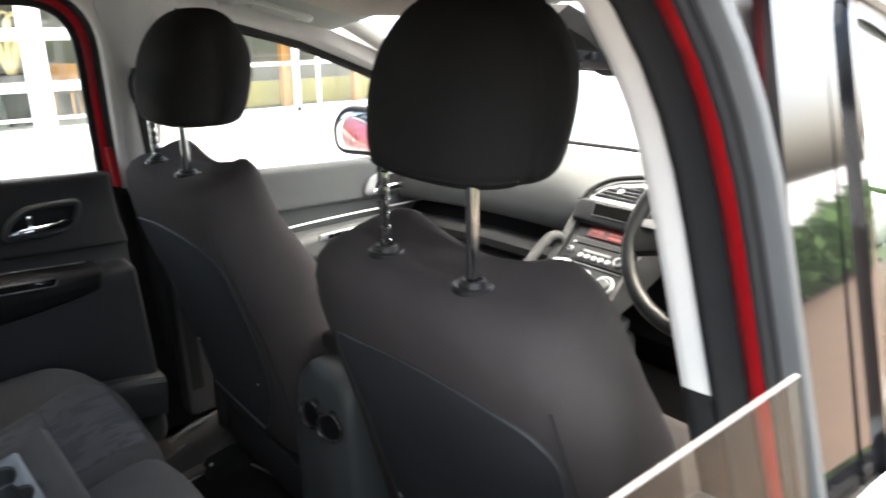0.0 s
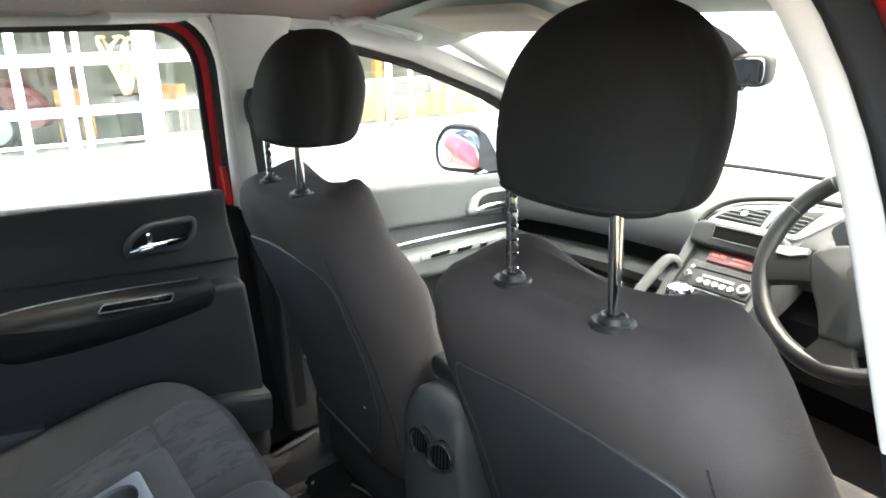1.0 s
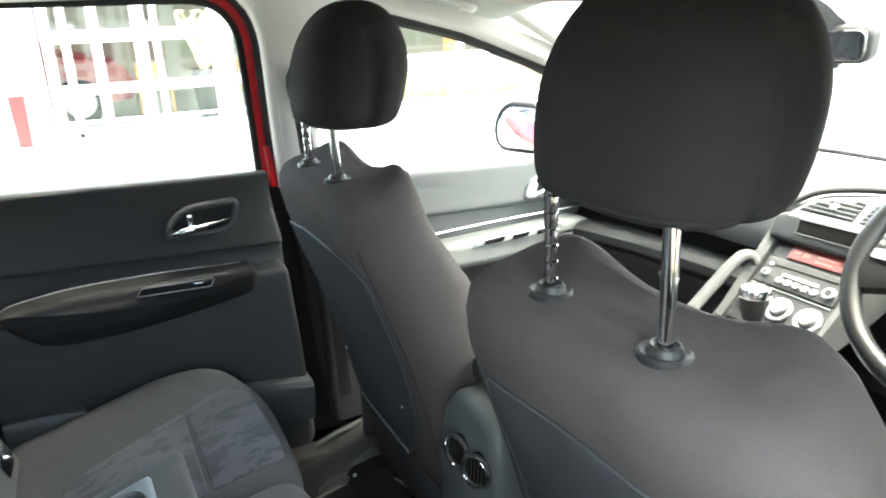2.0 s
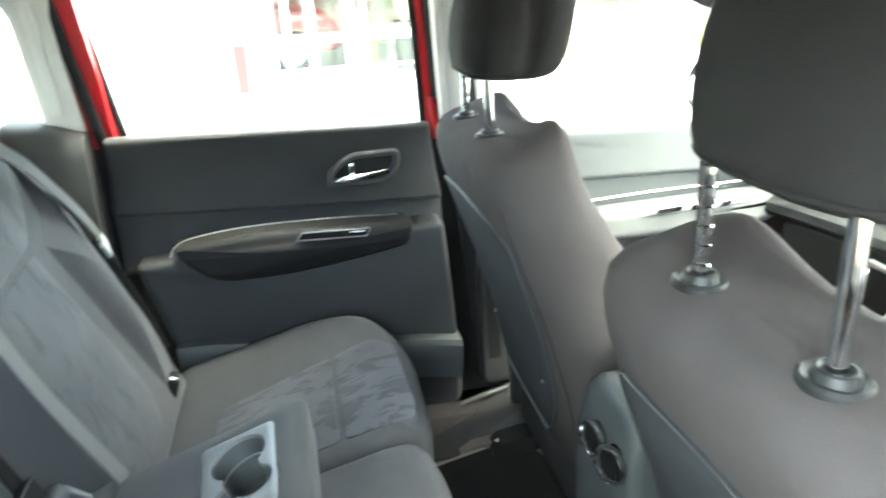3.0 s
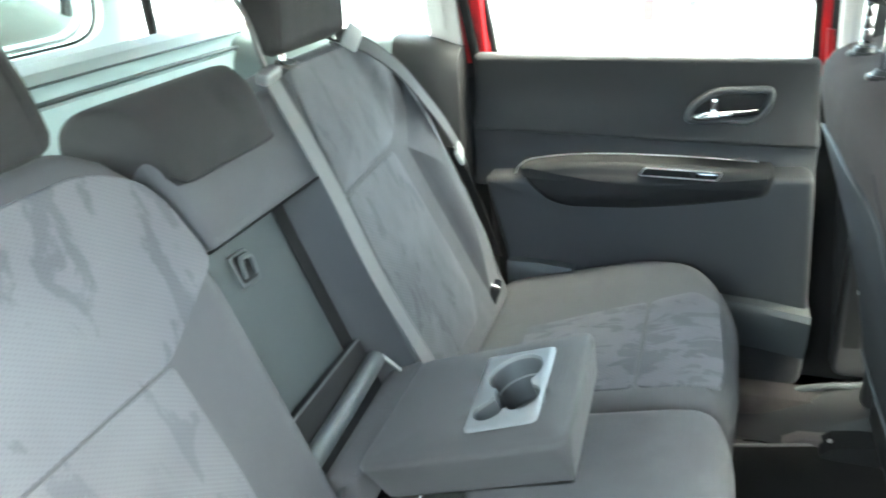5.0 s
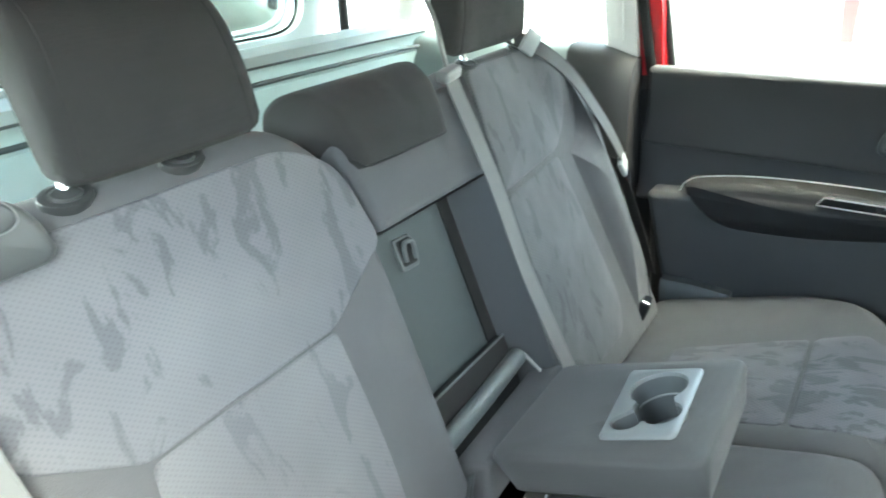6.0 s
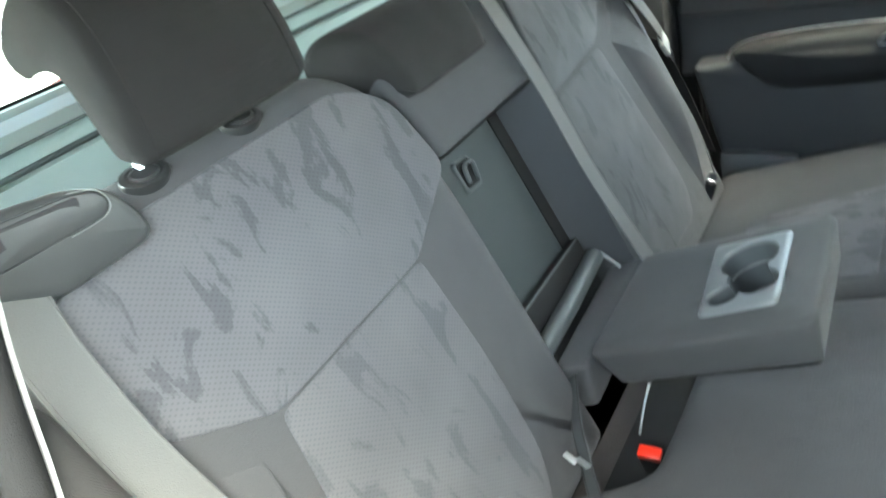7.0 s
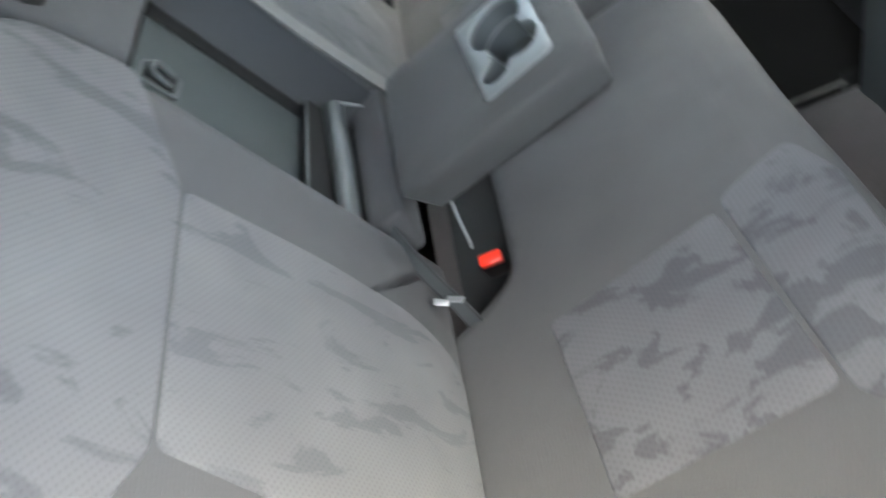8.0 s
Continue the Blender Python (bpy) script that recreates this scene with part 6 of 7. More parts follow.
rad = slab("radio", [(-0.086, -0.022), (-0.088, 0.040), (0.088, 0.040), (0.086, -0.022)], 0.004, RAD, 0.003, 0.01, 0.003, RADIOGREY, dash, "dark grey radio with round keys")
part("disc_slot", tube([RAD(-0.060, 0.024, 0.003), RAD(0.071, 0.027, 0.003)], 0.0024, 6), BLACK, rad)
slab("readout", [(-0.036, 0.004), (-0.036, 0.011), (0.041, 0.012), (0.041, 0.005)], 0.001, RAD, 0.0045, 0.003, 0.0005, GREY, rad, "pale key row")
for k in range(5):
    part("key", disc(RAD(-0.034 + 0.0188 * k, -0.007, 0.0025), RAD(0, 0, 1) - RAD(0, 0, 0), 0.0068, 0.005, 14, 0.001), SATIN, rad, "pale round key")
for u, r in ((-0.069, 0.0075), (0.069, 0.012)):
    dl = part("dial", disc(RAD(u, 0.0, 0.002), RAD(0, 0, 1) - RAD(0, 0, 0), r, 0.010, 20, 0.002), SATIN, rad, "silver dial")
    part("dial_cap", disc(RAD(u, 0.0, 0.011), RAD(0, 0, 1) - RAD(0, 0, 0), r * 0.6, 0.002, 16, 0.0005), BLACK, dl)
part("key", disc(RAD(-0.070, 0.022, 0.0025), RAD(0, 0, 1) - RAD(0, 0, 0), 0.004, 0.004, 12, 0.001), SATIN, rad, "pale round key")
part("lower_edge", tube([RAD(-0.085, -0.026, 0.0), RAD(0.085, -0.026, 0.0)], 0.0012, 6), SATIN, dash, "thin silver line")
for u in (-0.062, 0.0, 0.062):
    cl = part("climate_dial", disc(RAD(u, -0.062, -0.002), RAD(0, 0, 1) - RAD(0, 0, 0), 0.016, 0.012, 22, 0.003), SATINGREY, dash, "round climate dial")
    part("dial_ring", ring(RAD(u, -0.062, 0.0), RAD(0, 0, 1) - RAD(0, 0, 0), 0.0215, 0.0045, 24, 8), SATIN, cl, "silver dial ring")
# side cheeks of the stack and the passenger's grab rail
for q in (-1, 1):
    part("stack_cheek", loft([[Vector((q * x, y, z)) for x, y, z in ring_] for ring_ in (
        [(0.094, 0.70, 0.86), (0.094, 0.715, 0.885), (0.106, 0.712, 0.890), (0.112, 0.72, 0.86)],
        [(0.094, 0.77, 0.90), (0.094, 0.775, 0.945), (0.110, 0.772, 0.952), (0.124, 0.80, 0.90)],
        [(0.096, 0.82, 0.94), (0.096, 0.822, 0.990), (0.114, 0.820, 0.996), (0.134, 0.86, 0.94)],
        [(0.098, 0.87, 0.98), (0.098, 0.870, 1.040), (0.120, 0.872, 1.048), (0.142, 0.92, 0.98)],
        [(0.098, 0.92, 1.00), (0.098, 0.915, 1.066), (0.122, 0.92, 1.074), (0.144, 0.95, 1.00)])]), RAILTRIM, dash, "grey side of the centre stack", angle=40)
rail = smooth_line([(-0.112, 0.50, 0.775), (-0.122, 0.58, 0.836), (-0.127, 0.68, 0.908), (-0.126, 0.755, 0.965), (-0.120, 0.792, 0.992), (-0.110, 0.810, 0.990), (-0.104, 0.815, 0.975)], 6)
part("grab_rail", tube(rail, 0.0135, 12, flat=0.7), RAILTRIM, dash, "satin grey passenger grab rail")
part("rail_foot", tube(smooth_line([(-0.106, 0.810, 0.972), (-0.106, 0.765, 0.925), (-0.108, 0.69, 0.862), (-0.112, 0.63, 0.832)], 6), 0.008, 10, flat=0.7), RAILTRIM, dash, "grey inner edge below the grab rail")
# instrument hood
part("instrument_hood", loft([[Vector((0.37 + r * math.cos(t), y, 1.115 + 0.055 * (r / 0.17) * math.sin(t))) for t in [math.pi * q / 16 for q in range(17)]] + [Vector((0.37 - r * 0.9, y, 1.08)), Vector((0.37 + r * 0.9, y, 1.08))] for y, r in ((0.86, 0.17), (0.90, 0.172), (1.1, 0.15))]), PLASTIC_MID, dash)
for s in (-1, 1):
    part("gauge", disc((0.37 + s * 0.075, 0.862, 1.11), (0, -1, 0.15), 0.05, 0.01, 26, 0.002), BLACK, dash)
    part("gauge_ring", ring((0.37 + s * 0.075, 0.852, 1.112), (0, -1, 0.15), 0.051, 0.004, 28, 8), CHROME, dash, "chrome gauge ring")

wheel = thing("steering_wheel", (0.37, 0.66, 1.06), "dark grey leather steering wheel with three spokes", "steering wheel")
WO, WN = Vector((0.372, 0.666, 1.126)), Vector((0, -0.83, 0.557)).normalized()
WU = Vector((1, 0, 0))
WV = WN.cross(WU)
W = lambda u, v, h: WO + WU * u + WV * v + WN * h
HIDE = mat("black_leather", (0.0065, 0.0066, 0.007), 0.36, spec=0.32, var=0.1, grain=0.06, bump=0.2, bscale=900)
part("rim", ring(WO, WN, 0.1735, 0.0155, 64, 14), HIDE, wheel, "dark leather rim")
for t in (0.72, 1.15):
    part("rim_stitch", ring(W(-0.1735 * math.sin(t), 0.1735 * math.cos(t), 0), WU * math.cos(t) + WV * math.sin(t), 0.0156, 0.0008, 20, 6), SATINGREY, wheel)
part("hub", pillow(rounded([(-0.100, 0.004), (-0.052, 0.030), (0.052, 0.030), (0.100, 0.004), (0.082, -0.042), (0.045, -0.092), (0.026, -0.134), (-0.026, -0.134), (-0.045, -0.092), (-0.082, -0.042)], [0.02, 0.04, 0.04, 0.02, 0.03, 0.05, 0.015, 0.015, 0.05, 0.03], 6, 0.012), lambda u, v, h: W(u, v, h + 0.016), 0.05, 0.014, 0.014, 5, 5), WHEELTRIM, wheel, "dark grey airbag cover")
for s in (-1, 1):
    sp = part("spoke", loft([[W(s * a, v + b, h) for b, h in ((-hw, -0.012), (hw, -0.012), (hw * 0.9, 0.008), (0, 0.012), (-hw * 0.9, 0.008))] for a, v, hw in ((0.07, -0.020, 0.028), (0.105, -0.028, 0.026), (0.135, -0.036, 0.027), (0.168, -0.038, 0.036))]), HIDE, wheel, angle=50)
    part("spoke_inlay", loft([[W(s * a, v + b, h) for b, h in ((-hw, 0.004), (hw, 0.004), (hw, 0.0145), (-hw, 0.0145))] for a, v, hw in ((0.098, 0.000, 0.005), (0.125, -0.006, 0.009), (0.150, -0.008, 0.007))]), SATIN, sp, "satin silver inlay")
part("lower_spoke", loft([[W(b, v, h) for b, h in ((-hw, -0.010), (hw, -0.010), (hw * 0.9, 0.010), (0, 0.014), (-hw * 0.9, 0.010))] for v, hw in ((-0.120, 0.026), (-0.136, 0.030), (-0.152, 0.040), (-0.170, 0.060))]), HIDE, wheel, "dark lower spoke", angle=50)
part("emblem", disc(W(0, -0.022, 0.042), WN, 0.014, 0.002, 16, 0.0006), WHEELTRIM, wheel, "small plain dull emblem")
part("column", tube([W(0, 0, -0.02), W(0, 0, -0.14), W(0, 0, -0.30)], [0.05, 0.055, 0.06], 16), PLASTIC, wheel)
for s in (-1, 1):
    part("stalk", tube([W(s * 0.05, 0.0, -0.06), W(s * 0.11, -0.02, -0.05), W(s * 0.135, -0.025, -0.045)], [0.008, 0.010, 0.013], 10), BLACK, wheel, "black control stalk")

# ---- mirrors ----
dm = thing("door_mirror", (-0.86, 0.86, 1.08), "red door mirror with dark rim and mirror glass", "mirror")
ml = rounded([(-0.088, -0.058), (-0.094, 0.015), (-0.060, 0.068), (0.044, 0.062), (0.056, 0.0), (0.050, -0.064)], [0.05, 0.05, 0.05, 0.03, 0.03, 0.03], 6, 0.012)
MO = plane_map((-1.012, 0.856, 1.128), (0.81, 0.586, 0), (0, 0, 1))
bm = pillow(inset(ml, -0.017), lambda u, v, h: MO(u, v, h + 0.002), 0.03, 0.010, -0.004, 4, 3)
part("rim", bm, BLACK, dm, "black mirror rim")
part("mirror_glass", pillow(ml, lambda u, v, h: MO(u, v, h + 0.004), 0.006, 0.001, 0.001, 2, 4), MIRROR, dm, "silvered mirror glass")
rows = [[MO(q.x * s, q.y * s, -d) for q in inset(ml, -0.014)] for d, s in ((0.006, 1.0), (0.04, 1.02), (0.08, 0.9), (0.11, 0.65), (0.125, 0.3))]
part("shell", loft(rows), RED, dm, "red painted shell")
part("neck", loft([[Vector((x, 0.905 + dy, z)) for dy, z in ((-0.030, z0), (0.03, z0), (0.04, z1), (-0.022, z1))] for x, z0, z1 in ((-0.965, 1.075, 1.195), (-0.93, 1.07, 1.185), (-0.88, 1.06, 1.13), (-0.80, 1.06, 1.11))]), PLASTIC, dm, "dark grey mirror neck")
rv = thing("rear_view_mirror", (0.0, 0.70, 1.46), "black rear view mirror with sensor housing on the windscreen", "mirror")
rl = rounded([(-0.115, -0.03), (-0.12, 0.025), (0.12, 0.03), (0.115, -0.03)], 0.022, 6, 0.015)
RO = plane_map((0.008, 0.70, 1.415), (1, 0.16, 0), (0, -0.10, 1))
part("shell", pillow(rl, RO, 0.035, 0.012, 0.0), BLACK, rv)
part("mirror_glass", pillow(inset(rl, 0.006), lambda u, v, h: RO(u, v, h + 0.001), 0.004, 0.001, 0.0), MIRROR, rv, "silvered mirror glass")
part("stem", tube([RO(0, 0.02, -0.03), (0.0, 0.74, 1.455), (0.0, 0.75, 1.468)], [0.012, 0.014, 0.02], 10), BLACK, rv)
part("sensor_housing", loft([[Vector((x, y, z)) for x in (-w, w)] + [Vector((w * 0.8, y - 0.03, z - 0.025)), Vector((-w * 0.8, y - 0.03, z - 0.025))] for y, z, w in ((0.60, 1.512, 0.06), (0.68, 1.478, 0.075), (0.76, 1.435, 0.07), (0.84, 1.395, 0.02))]), BLACK, rv, "black wedge sensor housing")
part("led", disc((0.06, 0.545, 1.512), (0, -0.6, -0.8), 0.003, 0.003, 10), LED, rv, "tiny red light")

# ---- roof fittings ----
con = thing("roof_console", (0, 0.45, 1.55), "pale grey roof console with lamp", "roof console")
part("console_shell", turn(box(-0.10, 0.10, -0.09, 0.09, -0.02, 0.02, 0.015, 3), pose(0.02, 0.44, 1.548, -14)), PILLAR, con)
part("lamp_lens", turn(box(-0.05, 0.05, -0.03, 0.03, -0.024, -0.018, 0.003), pose(0.02, 0.44, 1.548, -14)), PLASTIC_PALE, con)


def grab_handle(y0, run, x=-0.55):
    """A folded roof handle: run gives its bend as (along, up) from its rear foot."""
    z0 = 1.520
    g = thing("grab_handle", (x - 0.02, y0, z0), "grey plastic roof grab handle, folded", "grab handle", "roof grab handles")
    feet = [(x - 0.028, y0 + run[0][0] - 0.004, z0 + run[0][1] + 0.004)], [(x - 0.028, y0 + run[-1][0] + 0.004, z0 + run[-1][1] + 0.002)]
    ln = smooth_line(feet[0] + [(x - 0.004, y0 + p, z0 + q) for p, q in run] + feet[1], 6)
    n = len(ln)
    part("bar", tube(ln, [0.0105 + 0.004 * max(0, 1 - abs(k / (n - 1) - 0.86) / 0.16) for k in range(n)], 12, flat=0.8), PILLAR, g, "rounded grey grip")
    for f in (feet[0][0], feet[1][0]):
        part("end_cap", box(f[0] - 0.016, f[0] + 0.010, f[1] - 0.014, f[1] + 0.014, f[2] - 0.010, f[2] + 0.012, 0.008, 3), PILLAR, g)
    return g


grab_handle(0.231, ((0.0, 0.0), (0.042, 0.0055), (0.098, -0.005), (0.147, -0.019), (0.178, -0.030)))
grab_handle(-0.42, ((0.0, 0.012), (0.042, 0.010), (0.10, 0.010), (0.145, 0.010), (0.178, 0.013)))
VISORCLOTH = mat("beige_visor_cloth", (0.30, 0.262, 0.228), 0.95, var=0.05, grain=0.06, gscale=800, bump=0.3, bscale=900)
visor = thing("sun_visor", (-0.30, 0.46, 1.52), "beige cloth sun visor folded against the headlining", "sun visor")
part("visor_pad", turn(pillow(rounded([(-0.20, -0.075), (-0.20, 0.06), (0.19, 0.075), (0.20, -0.06)], 0.03, 5, 0.03), lambda u, v, h: Vector((u, v, -h)), 0.018, 0.008, 0.003), pose(-0.315, 0.42, 1.508, -15)), VISORCLOTH, visor)
part("visor_rod", tube([(-0.51, 0.49, 1.495), (-0.30, 0.495, 1.50), (-0.11, 0.50, 1.505)], 0.005, 8), PILLAR, visor)

anchor = thing("belt_anchor", (-0.645, 0.04, 1.35), "black and grey belt height adjuster with hanging belt on pillar", "belt anchor")
part("loop", tube(smooth_line([(-0.640, 0.075, 1.382), (-0.632, 0.045, 1.386), (-0.630, 0.028, 1.365), (-0.632, 0.03, 1.33), (-0.636, 0.045, 1.305)], 6), 0.006, 8), BLACK, anchor)
part("cover", turn(box(-0.012, 0.012, -0.02, 0.02, -0.04, 0.04, 0.008, 3), pose(-0.648, 0.055, 1.35, 0, 12, 0)), PLASTIC, anchor)
part("webbing", band([(-0.636, 0.045, 1.33), (-0.640, 0.06, 1.15), (-0.655, 0.09, 0.9), (-0.66, 0.10, 0.6)], 0.03, (0, 1, 0)), BLACK, anchor)

# ---- floor mats ----
def floor_mat(cx, s):
    m = thing("floor_mat", (cx, 0.05, 0.39), "black carpet floor mat with pale stitched edge", "floor mat", "rear floor mats")
    pts = [(-0.13, -0.20), (-0.205, 0.085), (-0.192, 0.148), (-0.13, 0.172), (-0.02, 0.195), (0.19, 0.21), (0.2, -0.20)]
    ln = rounded([(cx + s * a, b) for a, b in pts], [0.03, 0.05, 0.04, 0.04, 0.06, 0.04, 0.03], 6, 0.03)
    fl = lambda u, v, h: Vector((u, v, 0.421 + h + (0.02 * max(0, (-v - 0.1) / 0.1) if v < -0.1 else 0)))
    part("mat_carpet", pillow(ln, fl, 0.008, 0.003), MATT, m)
    part("stitched_edge", tube([fl(q.x, q.y, 0.0) for q in ln], 0.004, 6, loop=True), EDGING, m, "pale stitched edge")
    return m


floor_mat(-0.37, 1)
floor_mat(0.37, -1)
sill = thing("sill_trim", (-0.62, 0.1, 0.42), "dark moulded plastic trim at the foot of the pillar", "trim")
part("arch_rim", tube(smooth_line([(-0.690, -0.02, 0.425), (-0.688, 0.02, 0.462), (-0.684, 0.075, 0.486), (-0.680, 0.14, 0.500)], 6), 0.007, 8), PLASTIC_MID, sill, "grey rolled edge")
part("moulding", loft([[Vector((-0.70, y, 0.40)), Vector((-0.70, y, z)), Vector((-0.66, y, z + 0.005)), Vector((-0.60, y, z - 0.02)), Vector((-0.575, y, 0.40))] for y, z in ((-0.16, 0.42), (-0.05, 0.43), (0.06, 0.46), (0.14, 0.50), (0.3, 0.50))]), PLASTIC, sill)

rail_cap = thing("seat_rail_cap", (-0.556, 0.11, 0.425), "black plastic end cap of the seat rail with a bright screw", "rail cap")
part("cap", loft([[Vector((x, y, z)) for x, z in ((-0.592, 0.412), (-0.584, h), (-0.530, h), (-0.522, 0.412))] for y, h in ((0.055, 0.425), (0.075, 0.448), (0.13, 0.458), (0.16, 0.458))]), BLACK, rail_cap, angle=25)
part("screw", disc((-0.552, 0.072, 0.446), (0, -0.6, 0.8), 0.005, 0.003, 12, 0.001), SCREW, rail_cap, "bright screw head")
loop = thing("mat_fastener", (-0.53, -0.045, 0.405), "dark wire fastener loop on the carpet beside the mat", "fastener")
part("wire", tube(smooth_line([(-0.560, -0.085, 0.412), (-0.562, -0.045, 0.413), (-0.545, -0.022, 0.414), (-0.522, -0.030, 0.414), (-0.512, -0.075, 0.413)], 6), 0.0022, 8), BLACK, loop)
duct = thing("air_duct", (-0.60, 0.02, 0.40), "dark carpet covered duct running under the front seat", "air duct")
part("cover", loft([[Vector((x, y, z)) for x, z in ((-0.64, 0.405), (-0.625, h), (-0.565, h + 0.004), (-0.548, 0.395))] for y, h in ((-0.01, 0.408), (0.02, 0.424), (0.08, 0.432), (0.2, 0.434))]), CARPET, duct)

# ---- outside ----
PAVE = mat("pale_paving", (0.45, 0.45, 0.44), 0.85, var=0.12, vscale=0.8, grain=0.12, gscale=60, bump=0.3, bscale=40)
FRAMEW = mat("white_window_frame", (0.8, 0.8, 0.79), 0.5, var=0.04)
WALLW = mat("white_render", (0.75, 0.74, 0.72), 0.9, var=0.06, vscale=1.0, grain=0.05, gscale=40)
OCHRE = mat("ochre_panel", (0.20, 0.175, 0.035), 0.6, var=0.15, vscale=2.0, grain=0.06, gscale=50)
TIMBER = mat("orange_timber", (0.36, 0.17, 0.05), 0.6, var=0.2, vscale=5, grain=0.1, gscale=60)
INNER = mat("showroom_floor", (0.24, 0.24, 0.22), 0.5, var=0.1, vscale=1.5)
DUSK = mat("showroom_wall", (0.24, 0.225, 0.18), 0.9, var=0.25, vscale=0.8, grain=0.1, gscale=20)
SHOPGLASS = glass("shop_glass", (0.95, 0.97, 0.97))
HEDGE = mat("hedge_leaves", (0.085, 0.17, 0.03), 0.8, var=0.3, vscale=5)

bm = bmesh.new()
g = bmesh.ops.create_grid(bm, x_segments=40, y_segments=40, size=400)
tagged(part("ground", bm, PAVE), "pale paved forecourt reaching far away", "ground", kind="structure")


# ground strip darker and greener than the paving round it
GROUND_DARK = mat("grey_green_ground", (0.17, 0.185, 0.165), 0.9, var=0.15, vscale=0.7, grain=0.2, gscale=90, bump=0.4, bscale=80)
ground_strip = rounded([(-8.1, -14.0), (-8.35, -0.2), (-9.0, 1.3), (-6.0, 2.3), (-1.6, 2.6), (-1.6, -14.0)], [0.5, 1.0, 0.5, 1.0, 0.5, 0.5], 6, 0.6)
bm = loft([[Vector((q.x, q.y, z)) for q in ground_strip] for z in (-0.02, 0.012)])
tagged(part("road", bm, GROUND_DARK), "darker grey-green ground strip beside the car", "road", kind="structure")


def facade():
    b = thing("showroom_building", (-9.9, 2, 0), "long glazed showroom with ochre base panels and timber posts", "building")
    y0, y1, x = -14.0, 22.0, -9.7
    part("back_wall", box(x - 5.2, x - 5.0, y0, y1, 0, 3.6, 0.0), DUSK, b)
    part("inner_floor", box(x - 5.0, x - 0.2, y0, y1, 0.0, 0.05, 0.0), INNER, b)
    part("roof", box(x - 5.2, x + 0.4, y0, y1, 3.3, 3.8, 0.02), WALLW, b, "white flat roof edge")
    for z, h in ((0.0, 0.08), (1.92, 0.10), (3.05, 0.25)):
        part("transom", box(x - 0.05, x + 0.05, y0, y1, z, z + h, 0.008), FRAMEW, b, "white horizontal frame bar")
    y = y0 + 0.35
    while y <= y1:
        part("mullion", box(x - 0.05, x + 0.05, y - 0.045, y + 0.045, 0.0, 3.3, 0.006), FRAMEW, b, "white upright frame bar")
        y += 1.9
    # added white slab whose colour gives the glazing's bright reflection
    part("white_wall", box(x - 0.03, x + 0.07, y0, -0.66, 0.0, 3.3, 0.01), WALLW, b, "plain white wall standing in for bright reflecting glazing")
    for k in range(4, 12):
        p = part("pane", box(x - 0.01, x + 0.0, y0 + 3 * k, y0 + 3 * k + 3, 0.08, 3.1, 0.0), SHOPGLASS, b)
        p.visible_shadow = False
    y = 4.1
    while y < 20:
        part("ochre_panel", box(x - 0.54, x - 0.48, y, y + 1.36, 0.06, 0.47, 0.01), OCHRE, b, "ochre base panel")
        part("timber_post", box(x - 0.34, x - 0.20, y - 0.28, y - 0.14, 0.05, 3.2, 0.01), TIMBER, b, "orange timber post")
        y += 1.4
    return b


facade()
fence = thing("white_frame_screen", (-7.6, 0, 0), "white painted steel frame screen on the forecourt", "frame screen")
for y, w in ((-0.52, 0.045), (-0.07, 0.045), (0.36, 0.06), (0.52, 0.03), (1.19, 0.11)):
    part("post", box(-7.63, -7.57, y - w, y + w, 0, 2.3, 0.006), FRAMEW, fence, "white upright")
for z, h in ((0.44, 0.03), (0.74, 0.10), (1.26, 0.12), (1.95, 0.08), (2.2, 0.1)):
    part("rail", box(-7.628, -7.572, -0.56, 2.4, z, z + h, 0.006), FRAMEW, fence, "white rail")
part("post", box(-7.63, -7.57, 2.30, 2.42, 0, 2.3, 0.006), FRAMEW, fence, "white upright")
rail2 = thing("thin_railing", (-8.6, 6, 0), "thin white railing before the showroom", "railing")
for k in range(8):
    part("post", box(-8.62, -8.58, 3.4 + 1.7 * k, 3.45 + 1.7 * k, 0, 1.9, 0.004), FRAMEW, rail2, "thin white upright")
part("rail", box(-8.62, -8.58, 2.6, 16, 0.82, 0.87, 0.004), FRAMEW, rail2, "thin white rail")
MAROON = mat("maroon_paint", (0.085, 0.010, 0.012), 0.45, var=0.05)
show = thing("parked_car", (-11.2, -1.2, 0.05), "dark maroon car standing inside the showroom", "car")
side = [(-2.1, 0.35), (-2.1, 0.75), (-1.75, 0.92), (-1.2, 0.98), (-0.6, 1.38), (0.5, 1.42), (1.15, 1.05), (1.85, 0.92), (2.05, 0.7), (2.05, 0.35)]
ln = rounded(side, 0.12, 5, 0.1)
part("body", loft([[Vector((x, -1.6 + q.x * s, 0.35 + (q.y - 0.35) * s)) for q in ln] for x, s in ((-12.2, 0.94), (-12.05, 1.0), (-10.75, 1.0), (-10.6, 0.94))]), MAROON, show)
part("side_glass", loft([[Vector((x, -1.6 + a, z)) for a, z in ((-0.95, 0.98), (-0.5, 1.32), (0.42, 1.35), (0.9, 1.02))] for x in (-10.62, -10.59)]), GLOSS, show)
for a in (-1.35, 1.3):
    w_ = part("wheel", disc((-10.75, -1.6 + a, 0.37), (1, 0, 0), 0.32, 0.19, 28, 0.03), BLACK, show)
    part("rim", disc((-10.57, -1.6 + a, 0.37), (1, 0, 0), 0.21, 0.02, 24, 0.006), SATIN, w_)


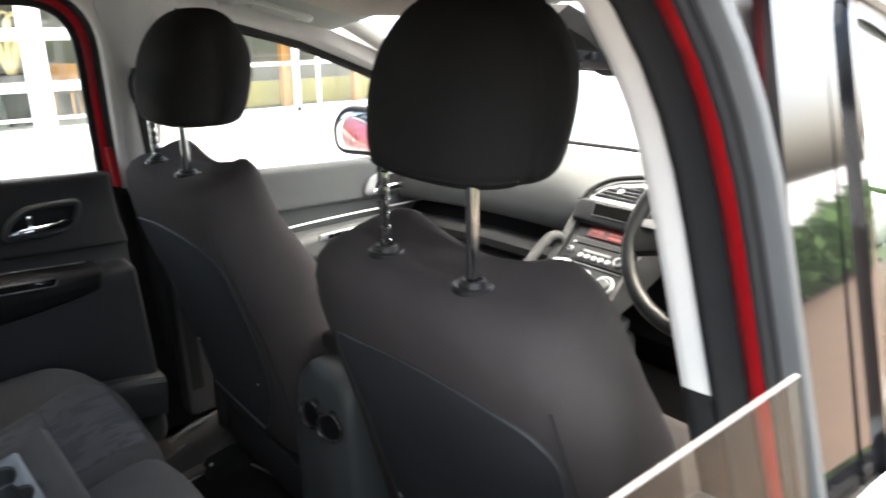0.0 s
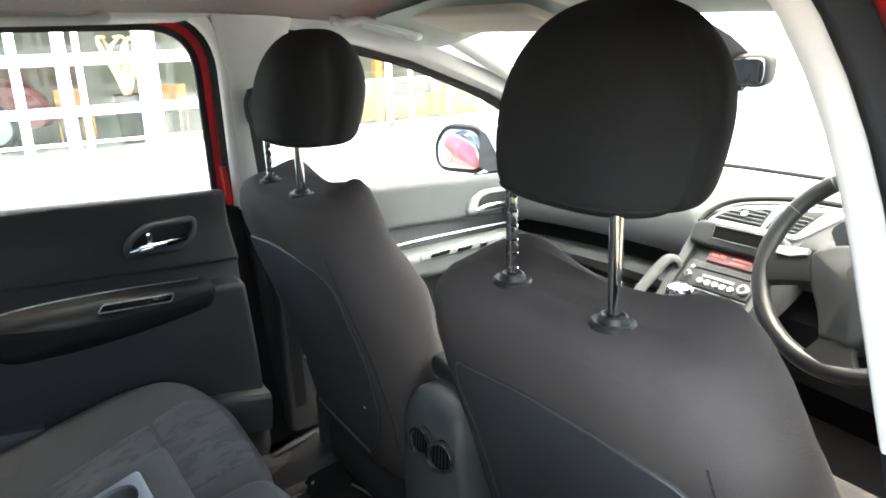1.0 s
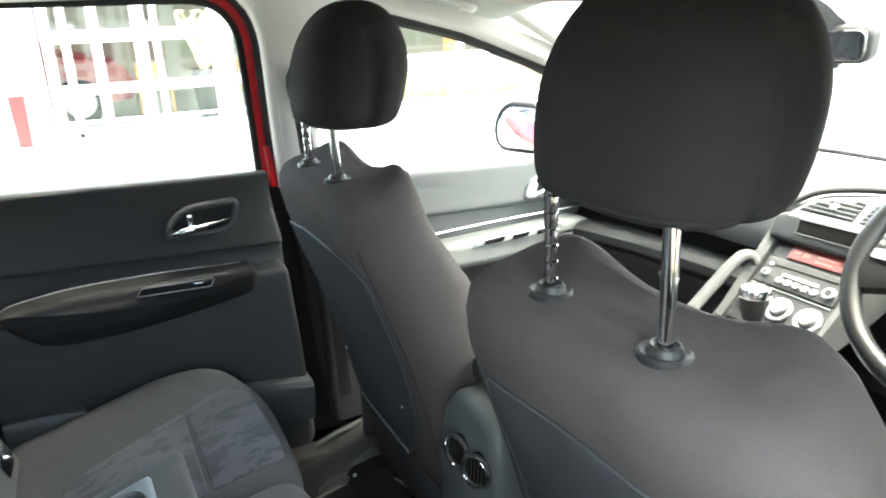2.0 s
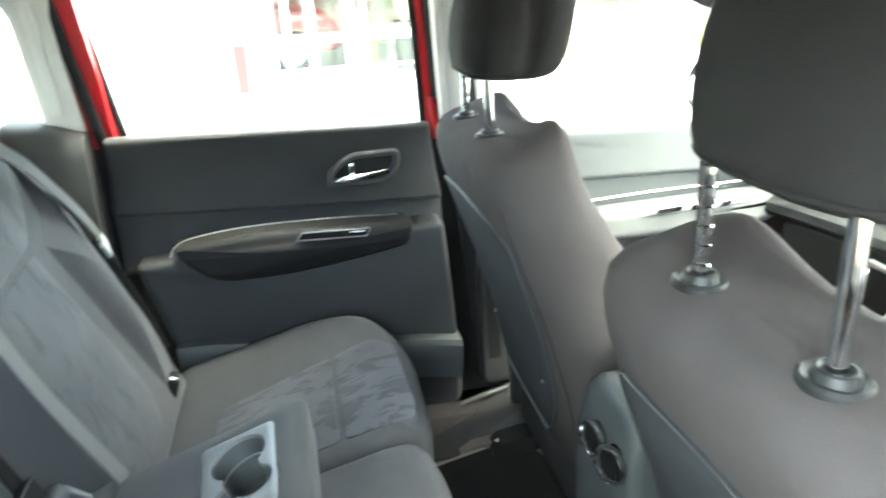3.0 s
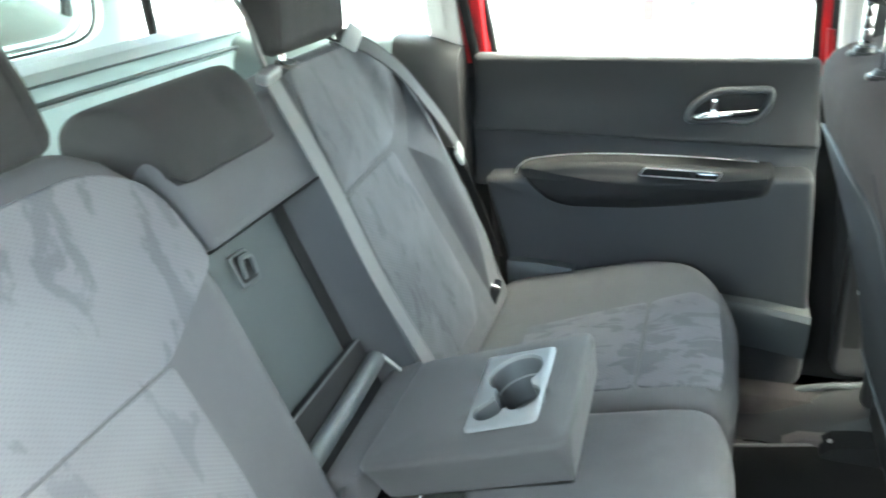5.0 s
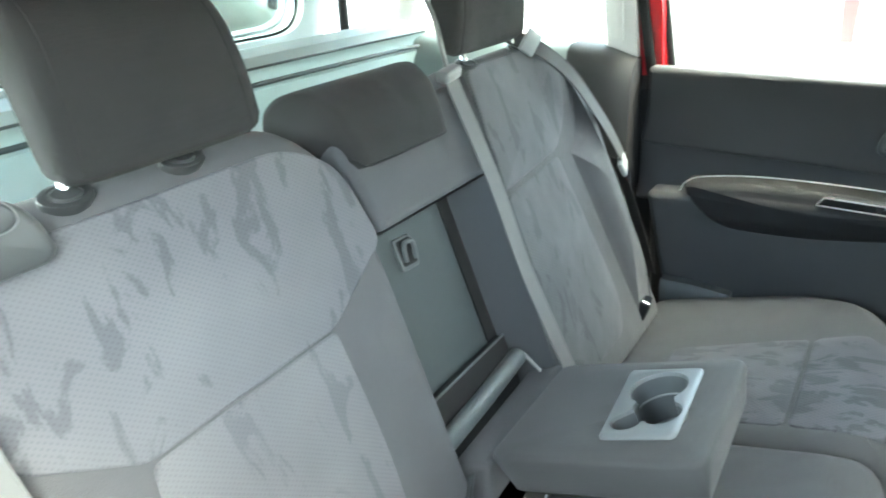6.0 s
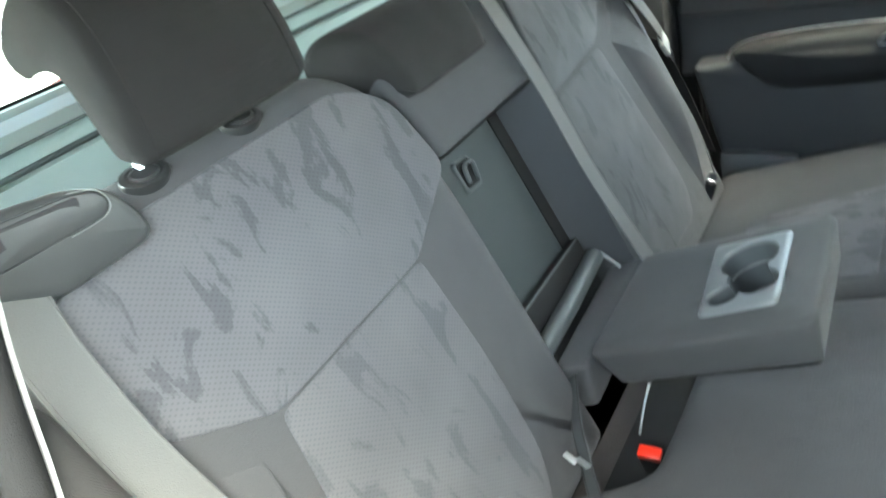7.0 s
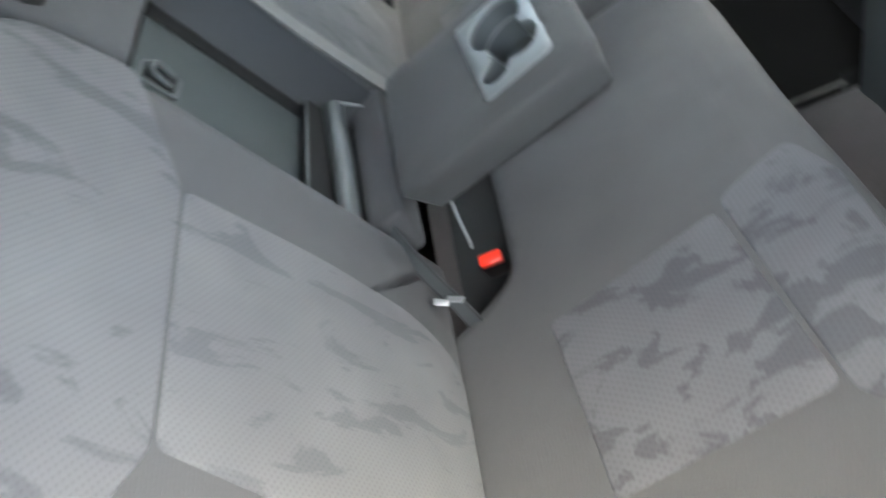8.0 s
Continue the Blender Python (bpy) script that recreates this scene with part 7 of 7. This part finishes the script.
def cafe_chair(x, y, a):
    c = thing("chair", (x, y, 0.05), "small light wooden chair inside the showroom", "chair", "showroom chairs")
    m = pose(x, y, 0.05, 0, 0, a)
    part("seat", turn(box(-0.2, 0.2, -0.2, 0.2, 0.42, 0.45, 0.01), m), TIMBER, c)
    for u in (-0.17, 0.17):
        for v in (-0.17, 0.17):
            part("leg", turn(box(u - 0.015, u + 0.015, v - 0.015, v + 0.015, 0, 0.42, 0.004), m), TIMBER, c)
    part("backrest", turn(box(-0.2, -0.17, -0.19, 0.19, 0.45, 0.78, 0.01), m), TIMBER, c)
    return c


cafe_chair(-10.9, 0.75, 20)
cafe_chair(-10.8, 2.1, -30)
tub = thing("planter", (-9.4, -1.0, 0), "maroon tapered planter standing on the forecourt", "planter")
part("pot", loft([[Vector((-9.4 + a * r, -1.0 + b * r, z)) for a, b in ((-1, -1), (1, -1), (1, 1), (-1, 1))] for r, z in ((0.075, 0.0), (0.095, 0.62), (0.08, 0.62), (0.075, 0.56))]), MAROON, tub)
pot = thing("planter", (-10.4, 1.42, 0.05), "dark tall planter standing inside the showroom", "planter")
part("pot", loft([[Vector((-10.4 + r * math.cos(t), 1.42 + r * math.sin(t), z)) for t in [2 * math.pi * q / 20 for q in range(20)]] for r, z in ((0.15, 0.05), (0.19, 0.5), (0.2, 0.75), (0.17, 0.75), (0.16, 0.70))]), BLACK, pot)
GOLD = mat("pale_gold", (0.65, 0.52, 0.3), 0.4, metal=0.4, var=0.1)
orn = thing("ornament", (-10.4, 1.42, 0.75), "pale gold branching ornament on the planter", "ornament")
bm = bmesh.new()
for k in range(9):
    a = 2 * math.pi * k / 9
    tube(smooth_line([(-10.4, 1.42, 0.72), (-10.4 + 0.08 * math.cos(a), 1.42 + 0.12 * math.sin(a), 1.05), (-10.4 + 0.2 * math.cos(a), 1.42 + 0.3 * math.sin(a), 1.42 + 0.1 * math.sin(3 * a)), (-10.4 + 0.12 * math.cos(a + 1), 1.42 + 0.28 * math.sin(a + 0.6), 1.55)], 5), [0.05 - 0.002 * j for j in range(16)], 6, bm=bm)
part("branches", bm, GOLD, orn)

# planting bed and hedge on the far side
SOIL = mat("brown_bark_bed", (0.11, 0.075, 0.05), 0.95, var=0.3, vscale=3, grain=0.3, gscale=40, bump=0.8, bscale=30)
tagged(part("planting_bed", box(1.75, 6.5, -8, 24, -0.02, 0.05, 0.01), SOIL), "brown bark planting bed before the hedge", "planting bed", kind="structure")
# hedge on the far side of the forecourt, seen in the front door's glass
bm = bmesh.new()
rng = random.Random(4)
for k in range(9000):
    y = rng.uniform(-6, 22)
    z = rng.uniform(0.05, 0.85) + 0.2 * math.sin(y * 1.3) * rng.random()
    x = 4.9 + rng.uniform(-0.4, 0.4)
    n = Vector((rng.uniform(-1, 0.3), rng.uniform(-1, 1), rng.uniform(-0.3, 1))).normalized()
    u = n.orthogonal().normalized() * rng.uniform(0.08, 0.16)
    w = n.cross(u)
    c = Vector((x, y, z))
    vs = [bm.verts.new(c + p) for p in (u * 1.4, w * 0.6, -u * 1.2, -w * 0.6)]
    bm.faces.new(vs)
tagged(part("hedge", bm, HEDGE, smooth=False), "dense green leafy hedge along the forecourt", "hedge", kind="stuff")
